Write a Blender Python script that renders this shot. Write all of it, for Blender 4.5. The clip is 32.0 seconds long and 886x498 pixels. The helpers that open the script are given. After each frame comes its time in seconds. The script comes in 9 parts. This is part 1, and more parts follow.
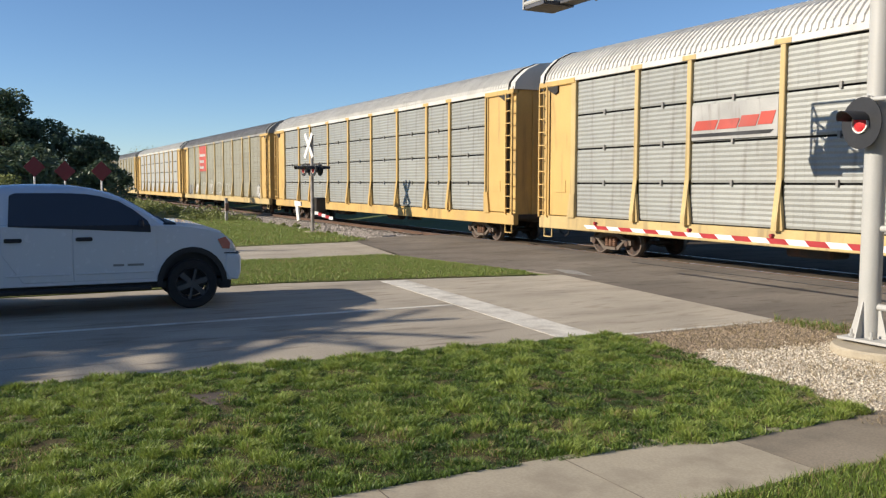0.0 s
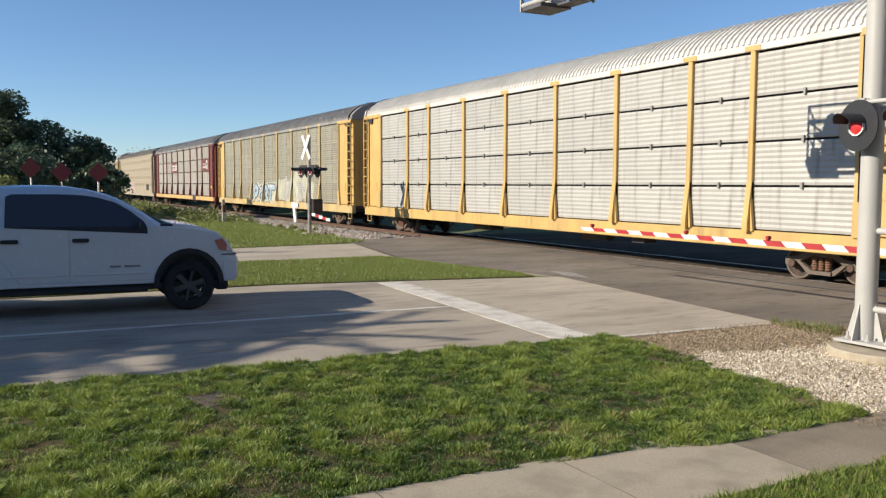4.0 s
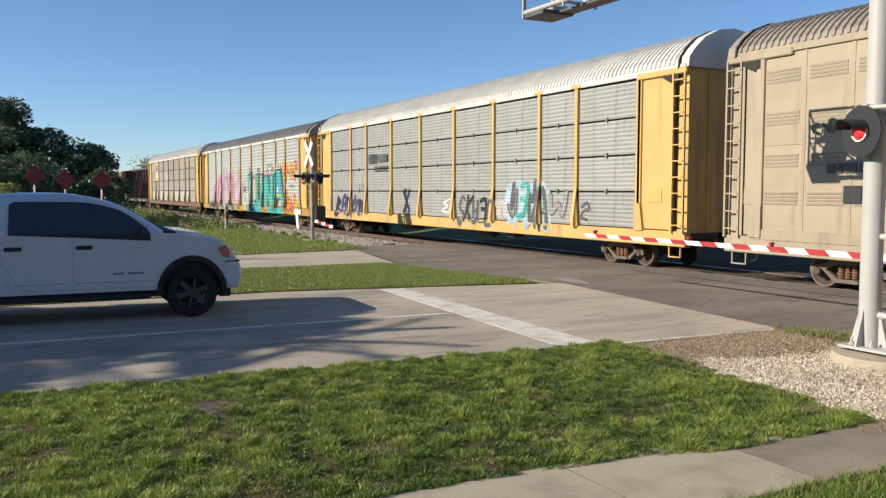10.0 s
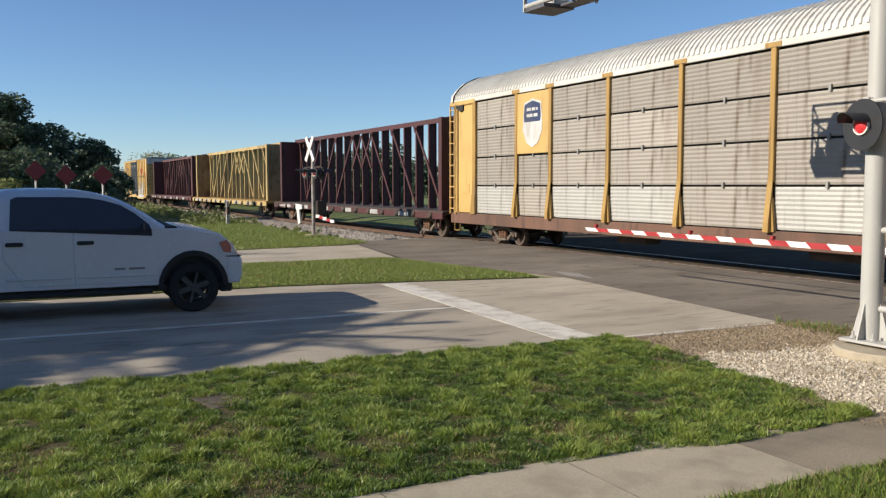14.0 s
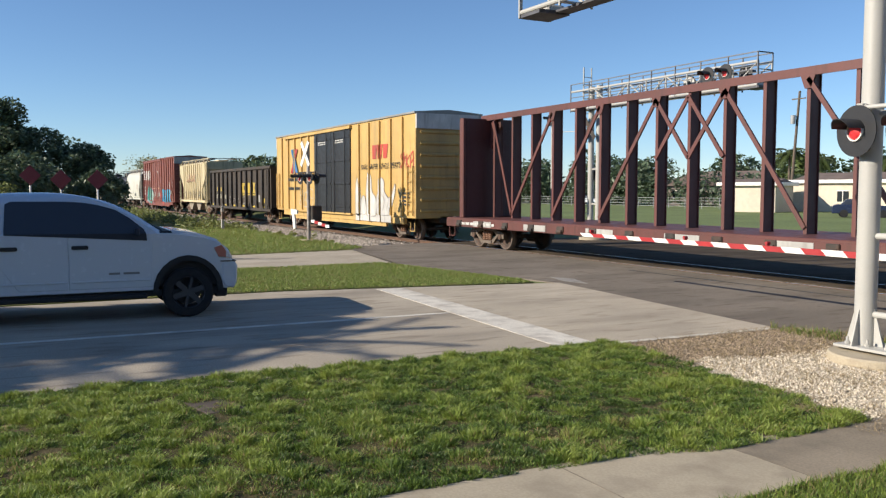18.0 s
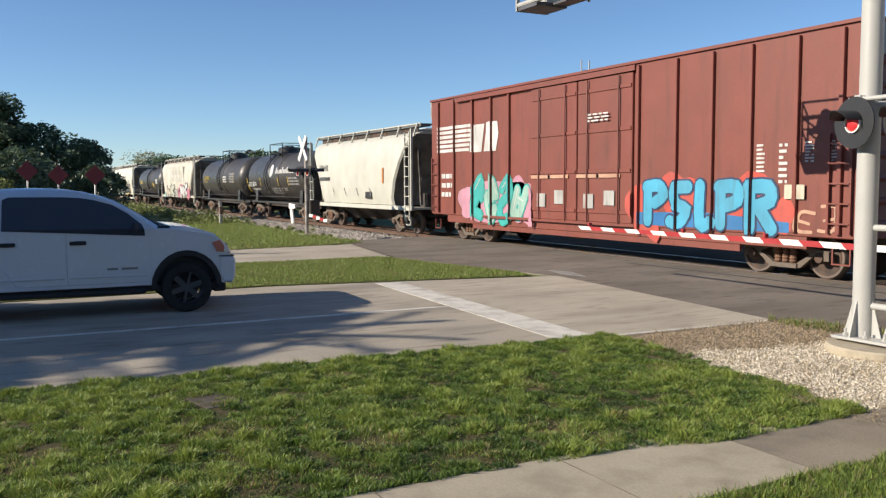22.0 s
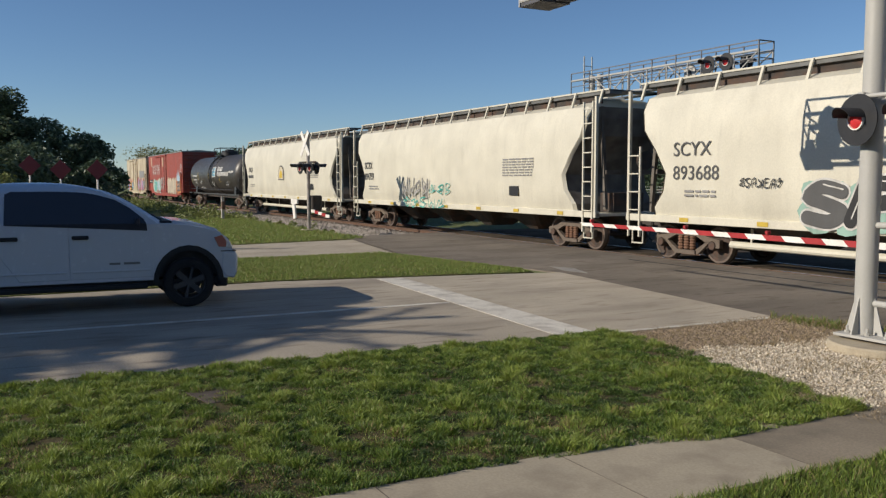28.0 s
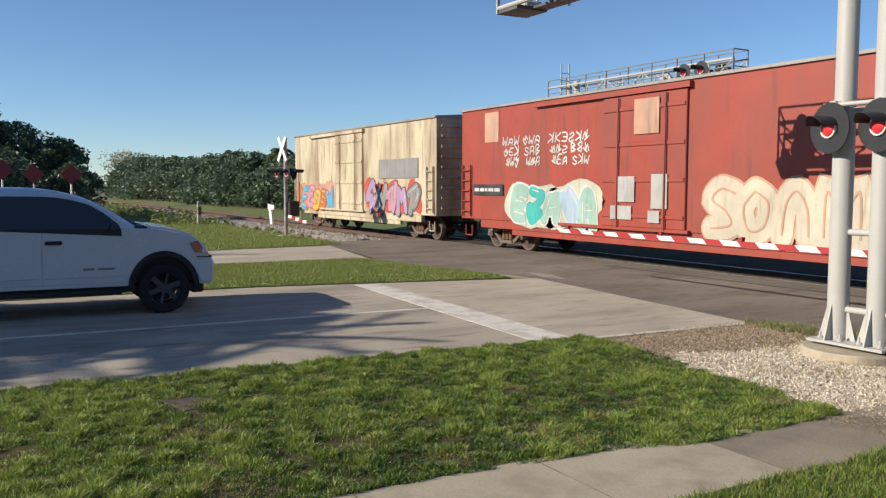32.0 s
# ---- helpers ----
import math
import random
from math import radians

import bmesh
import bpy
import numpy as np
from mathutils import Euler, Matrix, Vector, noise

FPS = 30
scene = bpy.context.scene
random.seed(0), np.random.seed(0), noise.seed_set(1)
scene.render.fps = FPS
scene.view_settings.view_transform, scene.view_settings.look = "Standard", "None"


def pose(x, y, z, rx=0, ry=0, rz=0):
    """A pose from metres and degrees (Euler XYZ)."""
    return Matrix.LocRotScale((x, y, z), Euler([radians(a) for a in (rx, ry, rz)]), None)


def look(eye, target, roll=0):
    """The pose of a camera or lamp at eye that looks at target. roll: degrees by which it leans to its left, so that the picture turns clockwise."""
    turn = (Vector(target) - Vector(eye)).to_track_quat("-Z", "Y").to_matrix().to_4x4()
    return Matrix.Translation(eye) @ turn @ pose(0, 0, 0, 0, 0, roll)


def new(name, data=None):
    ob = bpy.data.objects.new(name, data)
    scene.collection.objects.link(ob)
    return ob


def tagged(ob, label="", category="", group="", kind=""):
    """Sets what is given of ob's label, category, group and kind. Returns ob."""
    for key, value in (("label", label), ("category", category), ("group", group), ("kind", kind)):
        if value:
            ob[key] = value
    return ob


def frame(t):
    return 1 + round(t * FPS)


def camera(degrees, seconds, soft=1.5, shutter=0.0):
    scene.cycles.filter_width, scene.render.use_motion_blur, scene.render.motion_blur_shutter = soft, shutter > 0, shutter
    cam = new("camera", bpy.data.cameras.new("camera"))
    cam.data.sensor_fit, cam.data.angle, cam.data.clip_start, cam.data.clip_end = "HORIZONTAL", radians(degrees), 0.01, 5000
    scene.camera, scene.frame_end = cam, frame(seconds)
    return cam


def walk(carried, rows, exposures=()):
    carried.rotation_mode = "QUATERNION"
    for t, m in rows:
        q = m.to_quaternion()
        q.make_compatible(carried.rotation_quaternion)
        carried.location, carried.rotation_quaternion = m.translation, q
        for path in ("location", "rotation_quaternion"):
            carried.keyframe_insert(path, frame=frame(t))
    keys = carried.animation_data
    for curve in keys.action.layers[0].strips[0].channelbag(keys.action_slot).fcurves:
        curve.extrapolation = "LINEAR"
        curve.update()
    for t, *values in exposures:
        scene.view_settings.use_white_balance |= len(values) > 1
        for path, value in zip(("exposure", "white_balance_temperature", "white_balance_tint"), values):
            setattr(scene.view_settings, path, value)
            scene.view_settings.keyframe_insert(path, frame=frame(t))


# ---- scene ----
from mathutils.geometry import tessellate_polygon

V_TRAIN = 17.606        # metres a second
Y_TRACK = 16.34         # centre line of the track
EYE = (0.0, 0.0, 2.04)

TURNS = [
    (0, 85.510, -0.090, 62.337), (0.5, 85.516, -0.092, 62.234), (1, 85.548, -0.035, 62.175), (1.5, 85.627, -0.107, 62.149),
    (2, 85.659, -0.272, 62.092), (2.5, 85.652, -0.282, 62.099), (3, 85.627, -0.114, 62.123), (3.5, 85.596, -0.178, 62.142),
    (5.5, 85.767, -0.161, 62.159), (6, 85.770, -0.178, 62.151), (6.5, 85.824, -0.257, 62.070), (7, 85.844, -0.241, 62.069),
    (7.5, 85.802, -0.104, 62.154), (8, 85.874, 0.052, 62.201), (8.5, 85.890, -0.016, 62.265), (9, 85.917, -0.099, 62.274),
    (9.5, 86.033, -0.093, 62.280), (10, 86.072, -0.068, 62.330), (10.5, 86.186, -0.000, 62.385), (11, 86.179, -0.037, 62.498),
    (11.5, 86.002, -0.133, 62.554), (12, 85.826, -0.133, 62.575), (12.5, 85.820, 0.011, 62.593), (13, 85.838, 0.009, 62.550),
    (13.5, 85.773, -0.004, 62.441), (14, 85.699, 0.072, 62.402), (14.5, 85.691, 0.113, 62.479), (16.5, 85.758, 0.065, 62.377),
    (17, 85.904, 0.058, 62.252), (17.5, 86.013, -0.022, 62.189), (18, 86.054, -0.035, 62.091), (18.5, 86.047, 0.001, 62.041),
    (19, 86.008, -0.042, 61.998), (19.5, 85.945, -0.039, 61.929), (20, 85.966, -0.059, 61.995), (20.5, 85.838, -0.054, 62.006),
    (21, 85.670, 0.057, 61.919), (21.5, 85.608, 0.139, 61.887), (22, 85.629, 0.244, 61.955), (22.5, 85.652, 0.303, 61.955),
    (23, 85.537, 0.295, 61.853), (23.5, 85.509, 0.315, 61.870), (24, 85.496, 0.298, 61.864), (24.5, 85.522, 0.194, 61.777),
    (25, 85.588, 0.167, 61.842), (25.5, 85.598, 0.171, 61.881), (27.5, 85.525, 0.044, 62.156), (28, 85.353, 0.042, 62.101),
    (28.5, 85.387, 0.112, 62.048), (29, 85.469, 0.031, 62.032), (29.5, 85.527, 0.024, 62.041), (30, 85.431, -0.046, 62.080),
    (30.5, 85.478, -0.184, 61.978), (31, 85.566, -0.243, 61.866), (31.5, 85.671, -0.311, 61.492), (32, 85.758, -0.149, 60.597),
]

cam = camera(55.19, 32.0, soft=1.3)
walk(cam, [(t, pose(*EYE, rx, ry, rz)) for t, rx, ry, rz in TURNS],
     exposures=[(0.0, 0.40), (9.0, 0.44), (11.0, 0.44), (12.0, 0.36), (13.0, 0.27), (14.0, 0.34), (17.0, 0.46), (22.0, 0.44), (23.0, 0.26), (24.0, 0.40), (25.0, 0.44), (28.0, -0.14), (29.0, 0.06), (30.0, 0.02), (31.0, 0.44), (32.0, 0.34)])

# ---- world and sun ----
SUN_DIR = Vector((-0.228, -1.0, 0.485)).normalized()
world = bpy.data.worlds.new("world")
scene.world = world
world.use_nodes = True
wn = world.node_tree
sky = wn.nodes.new("ShaderNodeTexSky")
sky.sky_type, sky.sun_disc = "NISHITA", False
sky.sun_elevation = math.asin(SUN_DIR.z)
sky.sun_rotation = math.atan2(SUN_DIR.x, SUN_DIR.y)
sky.air_density, sky.dust_density, sky.ozone_density = 0.8, 0.0, 5.0
wn.links.new(sky.outputs[0], wn.nodes["Background"].inputs[0])
wn.nodes["Background"].inputs[1].default_value = 0.101
sun = new("sun", bpy.data.lights.new("sun", "SUN"))
sun.data.energy, sun.data.angle, sun.data.color = 5.0, radians(0.3), (1.0, 0.905, 0.765)
sun.matrix_world = look(SUN_DIR * 60, (0, 0, 0))


# ---- materials ----
def mat(name, color, rough=0.7, metal=0.0, vary=0.12, scale=3.0, fine=0.06, fine_scale=60.0, bump=0.0, bump_scale=80.0,
        stain=None, stain_scale=0.8, stain_amount=0.35, streak=0.0, random_amount=0.0, glow=0.0, alpha=1.0, space="Object", coat=0.0, along=0.0, spec=0.5):
    """A node material: a base colour varied at two scales, stained, streaked from above, with fine relief."""
    m = bpy.data.materials.new(name)
    m.use_nodes = True
    n, l = m.node_tree.nodes, m.node_tree.links
    b = n["Principled BSDF"]
    tc = n.new("ShaderNodeTexCoord")
    co = tc.outputs[space]

    def noise_tex(s, detail=4.0, vec=None):
        t = n.new("ShaderNodeTexNoise")
        t.inputs["Scale"].default_value, t.inputs["Detail"].default_value = s, detail
        l.new(vec or co, t.inputs["Vector"])
        return t.outputs["Fac"]

    def ramp(f, lo, hi):
        r = n.new("ShaderNodeMapRange")
        r.inputs["From Min"].default_value, r.inputs["From Max"].default_value = 0.3, 0.7
        r.inputs["To Min"].default_value, r.inputs["To Max"].default_value = lo, hi
        l.new(f, r.inputs["Value"])
        return r.outputs["Result"]

    def mult(a, c):
        x = n.new("ShaderNodeMath")
        x.operation = "MULTIPLY"
        l.new(a, x.inputs[0]), l.new(c, x.inputs[1])
        return x.outputs[0]
    v = mult(ramp(noise_tex(scale), 1 - vary, 1 + vary), ramp(noise_tex(fine_scale, 2.0), 1 - fine, 1 + fine))
    if random_amount:
        oi = n.new("ShaderNodeObjectInfo")
        r = n.new("ShaderNodeMapRange")
        r.inputs["To Min"].default_value, r.inputs["To Max"].default_value = 1 - random_amount, 1 + random_amount
        l.new(oi.outputs["Random"], r.inputs["Value"])
        v = mult(v, r.outputs["Result"])
    hsv = n.new("ShaderNodeHueSaturation")
    hsv.inputs["Color"].default_value = (*color, 1)
    l.new(v, hsv.inputs["Value"])
    out = hsv.outputs["Color"]
    if stain:
        f = noise_tex(stain_scale, 6.0)
        if streak or along:
            mp = n.new("ShaderNodeMapping")
            mp.inputs["Scale"].default_value = (1.0, along, 1.0) if along else (1.0, 1.0, streak)
            l.new(co, mp.inputs["Vector"])
            f = noise_tex(stain_scale, 5.0, mp.outputs["Vector"])
        r = n.new("ShaderNodeMapRange")
        r.inputs["From Min"].default_value, r.inputs["From Max"].default_value = 0.48, 0.68
        r.inputs["To Min"].default_value, r.inputs["To Max"].default_value = 0.0, stain_amount
        l.new(f, r.inputs["Value"])
        mx = n.new("ShaderNodeMix")
        mx.data_type = "RGBA"
        l.new(r.outputs["Result"], mx.inputs["Factor"])
        l.new(out, mx.inputs["A"])
        mx.inputs["B"].default_value = (*stain, 1)
        out = mx.outputs["Result"]
        if streak or along:
            # fine runs of dirt and rust specks over the broad stains
            mp2 = n.new("ShaderNodeMapping")
            mp2.inputs["Scale"].default_value = (1.0, along, 1.0) if along else (1.0, 1.0, streak * 0.5)
            l.new(co, mp2.inputs["Vector"])
            r2 = n.new("ShaderNodeMapRange")
            r2.inputs["From Min"].default_value, r2.inputs["From Max"].default_value = 0.55, 0.75
            r2.inputs["To Min"].default_value, r2.inputs["To Max"].default_value = 0.0, min(0.85, stain_amount * 1.5)
            l.new(noise_tex(stain_scale * 5, 8.0, mp2.outputs["Vector"]), r2.inputs["Value"])
            mx2 = n.new("ShaderNodeMix")
            mx2.data_type = "RGBA"
            l.new(r2.outputs["Result"], mx2.inputs["Factor"])
            l.new(out, mx2.inputs["A"])
            mx2.inputs["B"].default_value = (stain[0] * 0.7, stain[1] * 0.65, stain[2] * 0.6, 1)
            out = mx2.outputs["Result"]
    l.new(out, b.inputs["Base Color"])
    l.new(ramp(noise_tex(scale * 4), max(0.02, rough - 0.08), min(1.0, rough + 0.08)), b.inputs["Roughness"])
    b.inputs["Metallic"].default_value = metal
    b.inputs["Specular IOR Level"].default_value = spec
    b.inputs["Coat Weight"].default_value = coat
    if bump:
        bp = n.new("ShaderNodeBump")
        bp.inputs["Strength"].default_value, bp.inputs["Distance"].default_value = bump, 0.02
        l.new(noise_tex(bump_scale), bp.inputs["Height"])
        l.new(bp.outputs["Normal"], b.inputs["Normal"])
    if glow:
        b.inputs["Emission Color"].default_value = (*color, 1)
        b.inputs["Emission Strength"].default_value = glow
    return m


RUST = (0.12, 0.055, 0.03)
M_GRASS_SOIL = mat("grass_soil", (0.085, 0.072, 0.036), 0.95, spec=0.1, scale=1.2, vary=0.3, fine=0.3, fine_scale=25, bump=0.6, stain=(0.16, 0.12, 0.065), stain_scale=2.2, stain_amount=0.6)
M_FAR_GRASS = mat("far_grass", (0.10, 0.125, 0.03), 0.95, scale=0.15, vary=0.25, fine=0.3, fine_scale=8, bump=0.5, bump_scale=15, stain=(0.17, 0.14, 0.07), stain_scale=0.12, stain_amount=0.6)
M_CONCRETE = mat("road_concrete", (0.445, 0.388, 0.305), 0.9, scale=0.6, vary=0.12, fine=0.14, fine_scale=45, bump=0.15, bump_scale=120, stain=(0.25, 0.215, 0.17), stain_scale=1.3, stain_amount=0.42, along=0.22, spec=0.08)
M_CONCRETE_DARKER = mat("darker_road_concrete", (0.40, 0.348, 0.275), 0.9, scale=0.6, vary=0.14, fine=0.16, fine_scale=45, bump=0.15, bump_scale=120, stain=(0.22, 0.19, 0.155), stain_scale=1.2, stain_amount=0.5, along=0.18, spec=0.08)
M_ASPHALT = mat("asphalt", (0.215, 0.185, 0.152), 0.95, scale=0.5, vary=0.14, fine=0.2, fine_scale=70, bump=0.25, bump_scale=140, stain=(0.115, 0.10, 0.085), stain_scale=1.1, stain_amount=0.45, along=0.3, spec=0.05)
M_PAVING = mat("pavement_concrete", (0.42, 0.36, 0.265), 0.9, spec=0.1, scale=0.8, vary=0.10, fine=0.08, fine_scale=50, bump=0.15, bump_scale=120, stain=(0.24, 0.20, 0.15), stain_scale=2.6, stain_amount=0.55)
M_LINE = mat("road_paint", (0.64, 0.60, 0.52), 0.8, spec=0.15, scale=2, vary=0.1, fine=0.15, fine_scale=40, stain=(0.36, 0.32, 0.27), stain_scale=2.5, stain_amount=0.75)
M_BALLAST = mat("ballast_stone", (0.30, 0.27, 0.24), 0.9, random_amount=0.0, scale=6, vary=0.35, fine=0.3, fine_scale=30, bump=1.0, bump_scale=18, stain=(0.16, 0.11, 0.08), stain_scale=0.4, stain_amount=0.5)
# Darker, browner asphalt: oil grime, with the train's shadow put into the colour.
M_ASPHALT_SHADED = mat("oily_shaded_asphalt", (0.105, 0.083, 0.062), 0.95, scale=0.5, vary=0.18, fine=0.2, fine_scale=70, bump=0.25, bump_scale=140, stain=(0.055, 0.042, 0.03), stain_scale=0.9, stain_amount=0.7, along=0.3, spec=0.05)
M_RAIL = mat("rail_steel", (0.16, 0.095, 0.065), 0.6, metal=0.5, scale=2, vary=0.2, bump=0.2)
M_RAILTOP = mat("rail_head", (0.45, 0.42, 0.40), 0.3, metal=0.9, scale=2)
M_TIE = mat("tie_wood", (0.10, 0.075, 0.055), 0.9, scale=3, vary=0.25, fine=0.2, bump=0.4)
M_GALV = mat("white_steel", (0.43, 0.42, 0.39), 0.5, scale=1.5, vary=0.05, fine=0.03, stain=(0.42, 0.40, 0.36), stain_scale=1.5, stain_amount=0.35)
M_BLACK = mat("black_steel", (0.022, 0.022, 0.024), 0.55, scale=3, vary=0.15, bump=0.1)
M_DUSTY = mat("dusty_steel", (0.15, 0.118, 0.092), 0.85, scale=3, vary=0.3, fine=0.2, bump=0.4, bump_scale=30, stain=(0.07, 0.05, 0.04), stain_scale=3, stain_amount=0.7)
M_DARK = mat("grimy_steel", (0.045, 0.038, 0.033), 0.8, scale=3, vary=0.3, fine=0.2, bump=0.4, bump_scale=30, stain=RUST, stain_scale=2, stain_amount=0.6)
M_WHEEL = mat("wheel_steel", (0.075, 0.055, 0.045), 0.7, metal=0.3, scale=4, vary=0.3, stain=RUST, stain_scale=4, stain_amount=0.6)
M_WHEELRIM = mat("wheel_tread", (0.17, 0.13, 0.105), 0.55, metal=0.5, scale=4)
M_LENS = mat("red_lens", (0.55, 0.03, 0.035), 0.45, vary=0.05, fine=0.25, fine_scale=90, glow=0.05)
M_RED = mat("red_reflective", (0.36, 0.025, 0.028), 0.5, scale=4)
M_WHITE = mat("white_reflective", (0.78, 0.75, 0.70), 0.5, scale=4, stain=(0.5, 0.45, 0.4), stain_scale=3, stain_amount=0.3)
M_GRAVEL = mat("white_gravel", (0.55, 0.49, 0.40), 0.85, scale=9, vary=0.15, fine=0.2, random_amount=0.25, bump=0.4)
M_DIRT = mat("mulch_dirt", (0.225, 0.175, 0.125), 0.95, scale=5, vary=0.3, fine=0.35, fine_scale=30, bump=1.0, bump_scale=40)


# ---- mesh building ----
class Shape:
    """Lists of points and faces, made into one mesh at the end."""

    def __init__(self):
        self.v, self.f = [], []

    def add(self, pts, faces):
        k = len(self.v)
        self.v.extend(tuple(p) for p in pts)
        self.f.extend(tuple(i + k for i in q) for q in faces)
        return self

    def box(self, x0, x1, y0, y1, z0, z1, b=0.0):
        if b <= 0:
            p = [(x, y, z) for x in (x0, x1) for y in (y0, y1) for z in (z0, z1)]
            return self.add(p, [(0, 1, 3, 2), (4, 6, 7, 5), (0, 4, 5, 1), (2, 3, 7, 6), (0, 2, 6, 4), (1, 5, 7, 3)])
        b = min(b, (x1 - x0) / 3, (y1 - y0) / 3, (z1 - z0) / 3)
        c = ((x0 + x1) / 2, (y0 + y1) / 2, (z0 + z1) / 2)
        h = ((x1 - x0) / 2, (y1 - y0) / 2, (z1 - z0) / 2)
        p, ix = [], {}
        for s in [(a, d, e) for a in (-1, 1) for d in (-1, 1) for e in (-1, 1)]:
            for ax in range(3):
                q = [c[i] + s[i] * (h[i] - (0 if i == ax else b)) for i in range(3)]
                ix[s, ax] = len(p)
                p.append(q)
        f = []
        for ax in range(3):
            o, w = [i for i in range(3) if i != ax]
            for sg in (-1, 1):
                def key(a, d):
                    s = [0, 0, 0]
                    s[ax], s[o], s[w] = sg, a, d
                    return ix[tuple(s), ax]
                q = [key(-1, -1), key(1, -1), key(1, 1), key(-1, 1)]
                f.append(q if (sg > 0) == (ax != 1) else q[::-1])
        for ax in range(3):
            o, w = [i for i in range(3) if i != ax]
            for a in (-1, 1):
                for d in (-1, 1):
                    s0, s1 = [0, 0, 0], [0, 0, 0]
                    s0[ax], s1[ax] = -1, 1
                    s0[o] = s1[o] = a
                    s0[w] = s1[w] = d
                    s0, s1 = tuple(s0), tuple(s1)
                    f.append([ix[s0, o], ix[s1, o], ix[s1, w], ix[s0, w]])
        for s in {k[0] for k in ix}:
            f.append([ix[s, 0], ix[s, 1], ix[s, 2]])
        return self.add(p, f)

    def tube(self, a, c, r, n=10, r2=None, caps=True):
        a, c = Vector(a), Vector(c)
        d = (c - a).normalized()
        u = d.orthogonal().normalized()
        w = d.cross(u)
        r2 = r if r2 is None else r2
        p = []
        for q, rr in ((a, r), (c, r2)):
            p += [q + (u * math.cos(2 * math.pi * i / n) + w * math.sin(2 * math.pi * i / n)) * rr for i in range(n)]
        f = [(i, (i + 1) % n, n + (i + 1) % n, n + i) for i in range(n)]
        if caps:
            f += [tuple(range(n))[::-1], tuple(range(n, 2 * n))]
        return self.add(p, f)

    def bar(self, a, c, w, h):
        """A square bar from a to c, w wide and h high."""
        a, c = Vector(a), Vector(c)
        d = (c - a).normalized()
        up = Vector((0, 0, 1)) if abs(d.z) < 0.95 else Vector((0, 1, 0))
        s = d.cross(up).normalized() * (w / 2)
        t = s.cross(d).normalized() * (h / 2)
        p = [q + i * s + j * t for q in (a, c) for i, j in ((-1, -1), (1, -1), (1, 1), (-1, 1))]
        return self.add(p, [(0, 1, 5, 4), (1, 2, 6, 5), (2, 3, 7, 6), (3, 0, 4, 7), (3, 2, 1, 0), (4, 5, 6, 7)])

    def extrude(self, outline, axis, lo, hi):
        """A closed outline of 2D points swept along an axis. 'x': points (y, z); 'y': (x, z); 'z': (x, y)."""
        def at(q, s):
            return {"x": (s, q[0], q[1]), "y": (q[0], s, q[1]), "z": (q[0], q[1], s)}[axis]
        n = len(outline)
        p = [at(q, lo) for q in outline] + [at(q, hi) for q in outline]
        return self.add(p, [(i, (i + 1) % n, n + (i + 1) % n, n + i) for i in range(n)] + [tuple(range(n))[::-1], tuple(range(n, 2 * n))])

    def lathe(self, profile, axis="x", n=24, at=(0, 0, 0)):
        """A profile of (along, radius) turned round an axis."""
        p, f, m = [], [], len(profile)
        for i in range(n):
            c, s = math.cos(2 * math.pi * i / n), math.sin(2 * math.pi * i / n)
            for a, r in profile:
                q = {"x": (a, r * c, r * s), "y": (r * c, a, r * s), "z": (r * c, r * s, a)}[axis]
                p.append((q[0] + at[0], q[1] + at[1], q[2] + at[2]))
        for i in range(n):
            for j in range(m - 1):
                k = (i + 1) % n
                f.append((i * m + j, i * m + j + 1, k * m + j + 1, k * m + j))
        return self.add(p, f)

    def grid(self, xs, ys, z):
        n = len(ys)
        p = [(x, y, z(x, y)) for x in xs for y in ys]
        return self.add(p, [(i * n + j, (i + 1) * n + j, (i + 1) * n + j + 1, i * n + j + 1) for i in range(len(xs) - 1) for j in range(n - 1)])

    def mesh(self, name, materials, smooth=False):
        me = bpy.data.meshes.new(name)
        me.from_pydata(self.v, [], self.f)
        bm = bmesh.new()
        bm.from_mesh(me)
        bmesh.ops.recalc_face_normals(bm, faces=bm.faces)
        bm.to_mesh(me)
        bm.free()
        for m in materials if isinstance(materials, (list, tuple)) else [materials]:
            me.materials.append(m)
        if smooth:
            me.shade_smooth()
            me.set_sharp_from_angle(angle=radians(38))
        return me


def thing(name, label, category, group="", kind="", at=None):
    ob = new(name)
    ob.empty_display_size = 0.1
    if at:
        ob.matrix_basis = pose(*at)
    return tagged(ob, label, category, group, kind)


def part(name, shape, material, parent, label="", smooth=False):
    me = shape if isinstance(shape, bpy.types.Mesh) else shape.mesh(name, material, smooth)
    ob = new(name, me)
    ob.parent = parent
    return tagged(ob, label)


def whole(name, shape, material, label, category, group="", kind="", smooth=False):
    ob = new(name, shape.mesh(name, material, smooth))
    return tagged(ob, label, category, group, kind)


# ---- ground and roads ----
def smooth_step(a, b, x):
    t = max(0.0, min(1.0, (x - a) / (b - a)))
    return t * t * (3 - 2 * t)


def ground_z(x, y):
    """The lie of the land: level at the crossing, a shallow dip along the track beside it."""
    dip = smooth_step(11.0, 13.2, y) * (1 - smooth_step(19.5, 22.0, y))
    side = max(1 - smooth_step(-32.0, -28.5, x), smooth_step(1.0, 5.0, x))
    return -0.035 - 0.26 * dip * side


def spread(fine_lo, fine_hi, step, far):
    out = [fine_lo + i * step for i in range(int((fine_hi - fine_lo) / step) + 1)]
    d, x = step, fine_hi
    while x < far:
        d *= 1.35
        x += d
        out.append(x)
    d, x, low = step, fine_lo, []
    while x > -far:
        d *= 1.35
        x -= d
        low.append(x)
    return low[::-1] + out


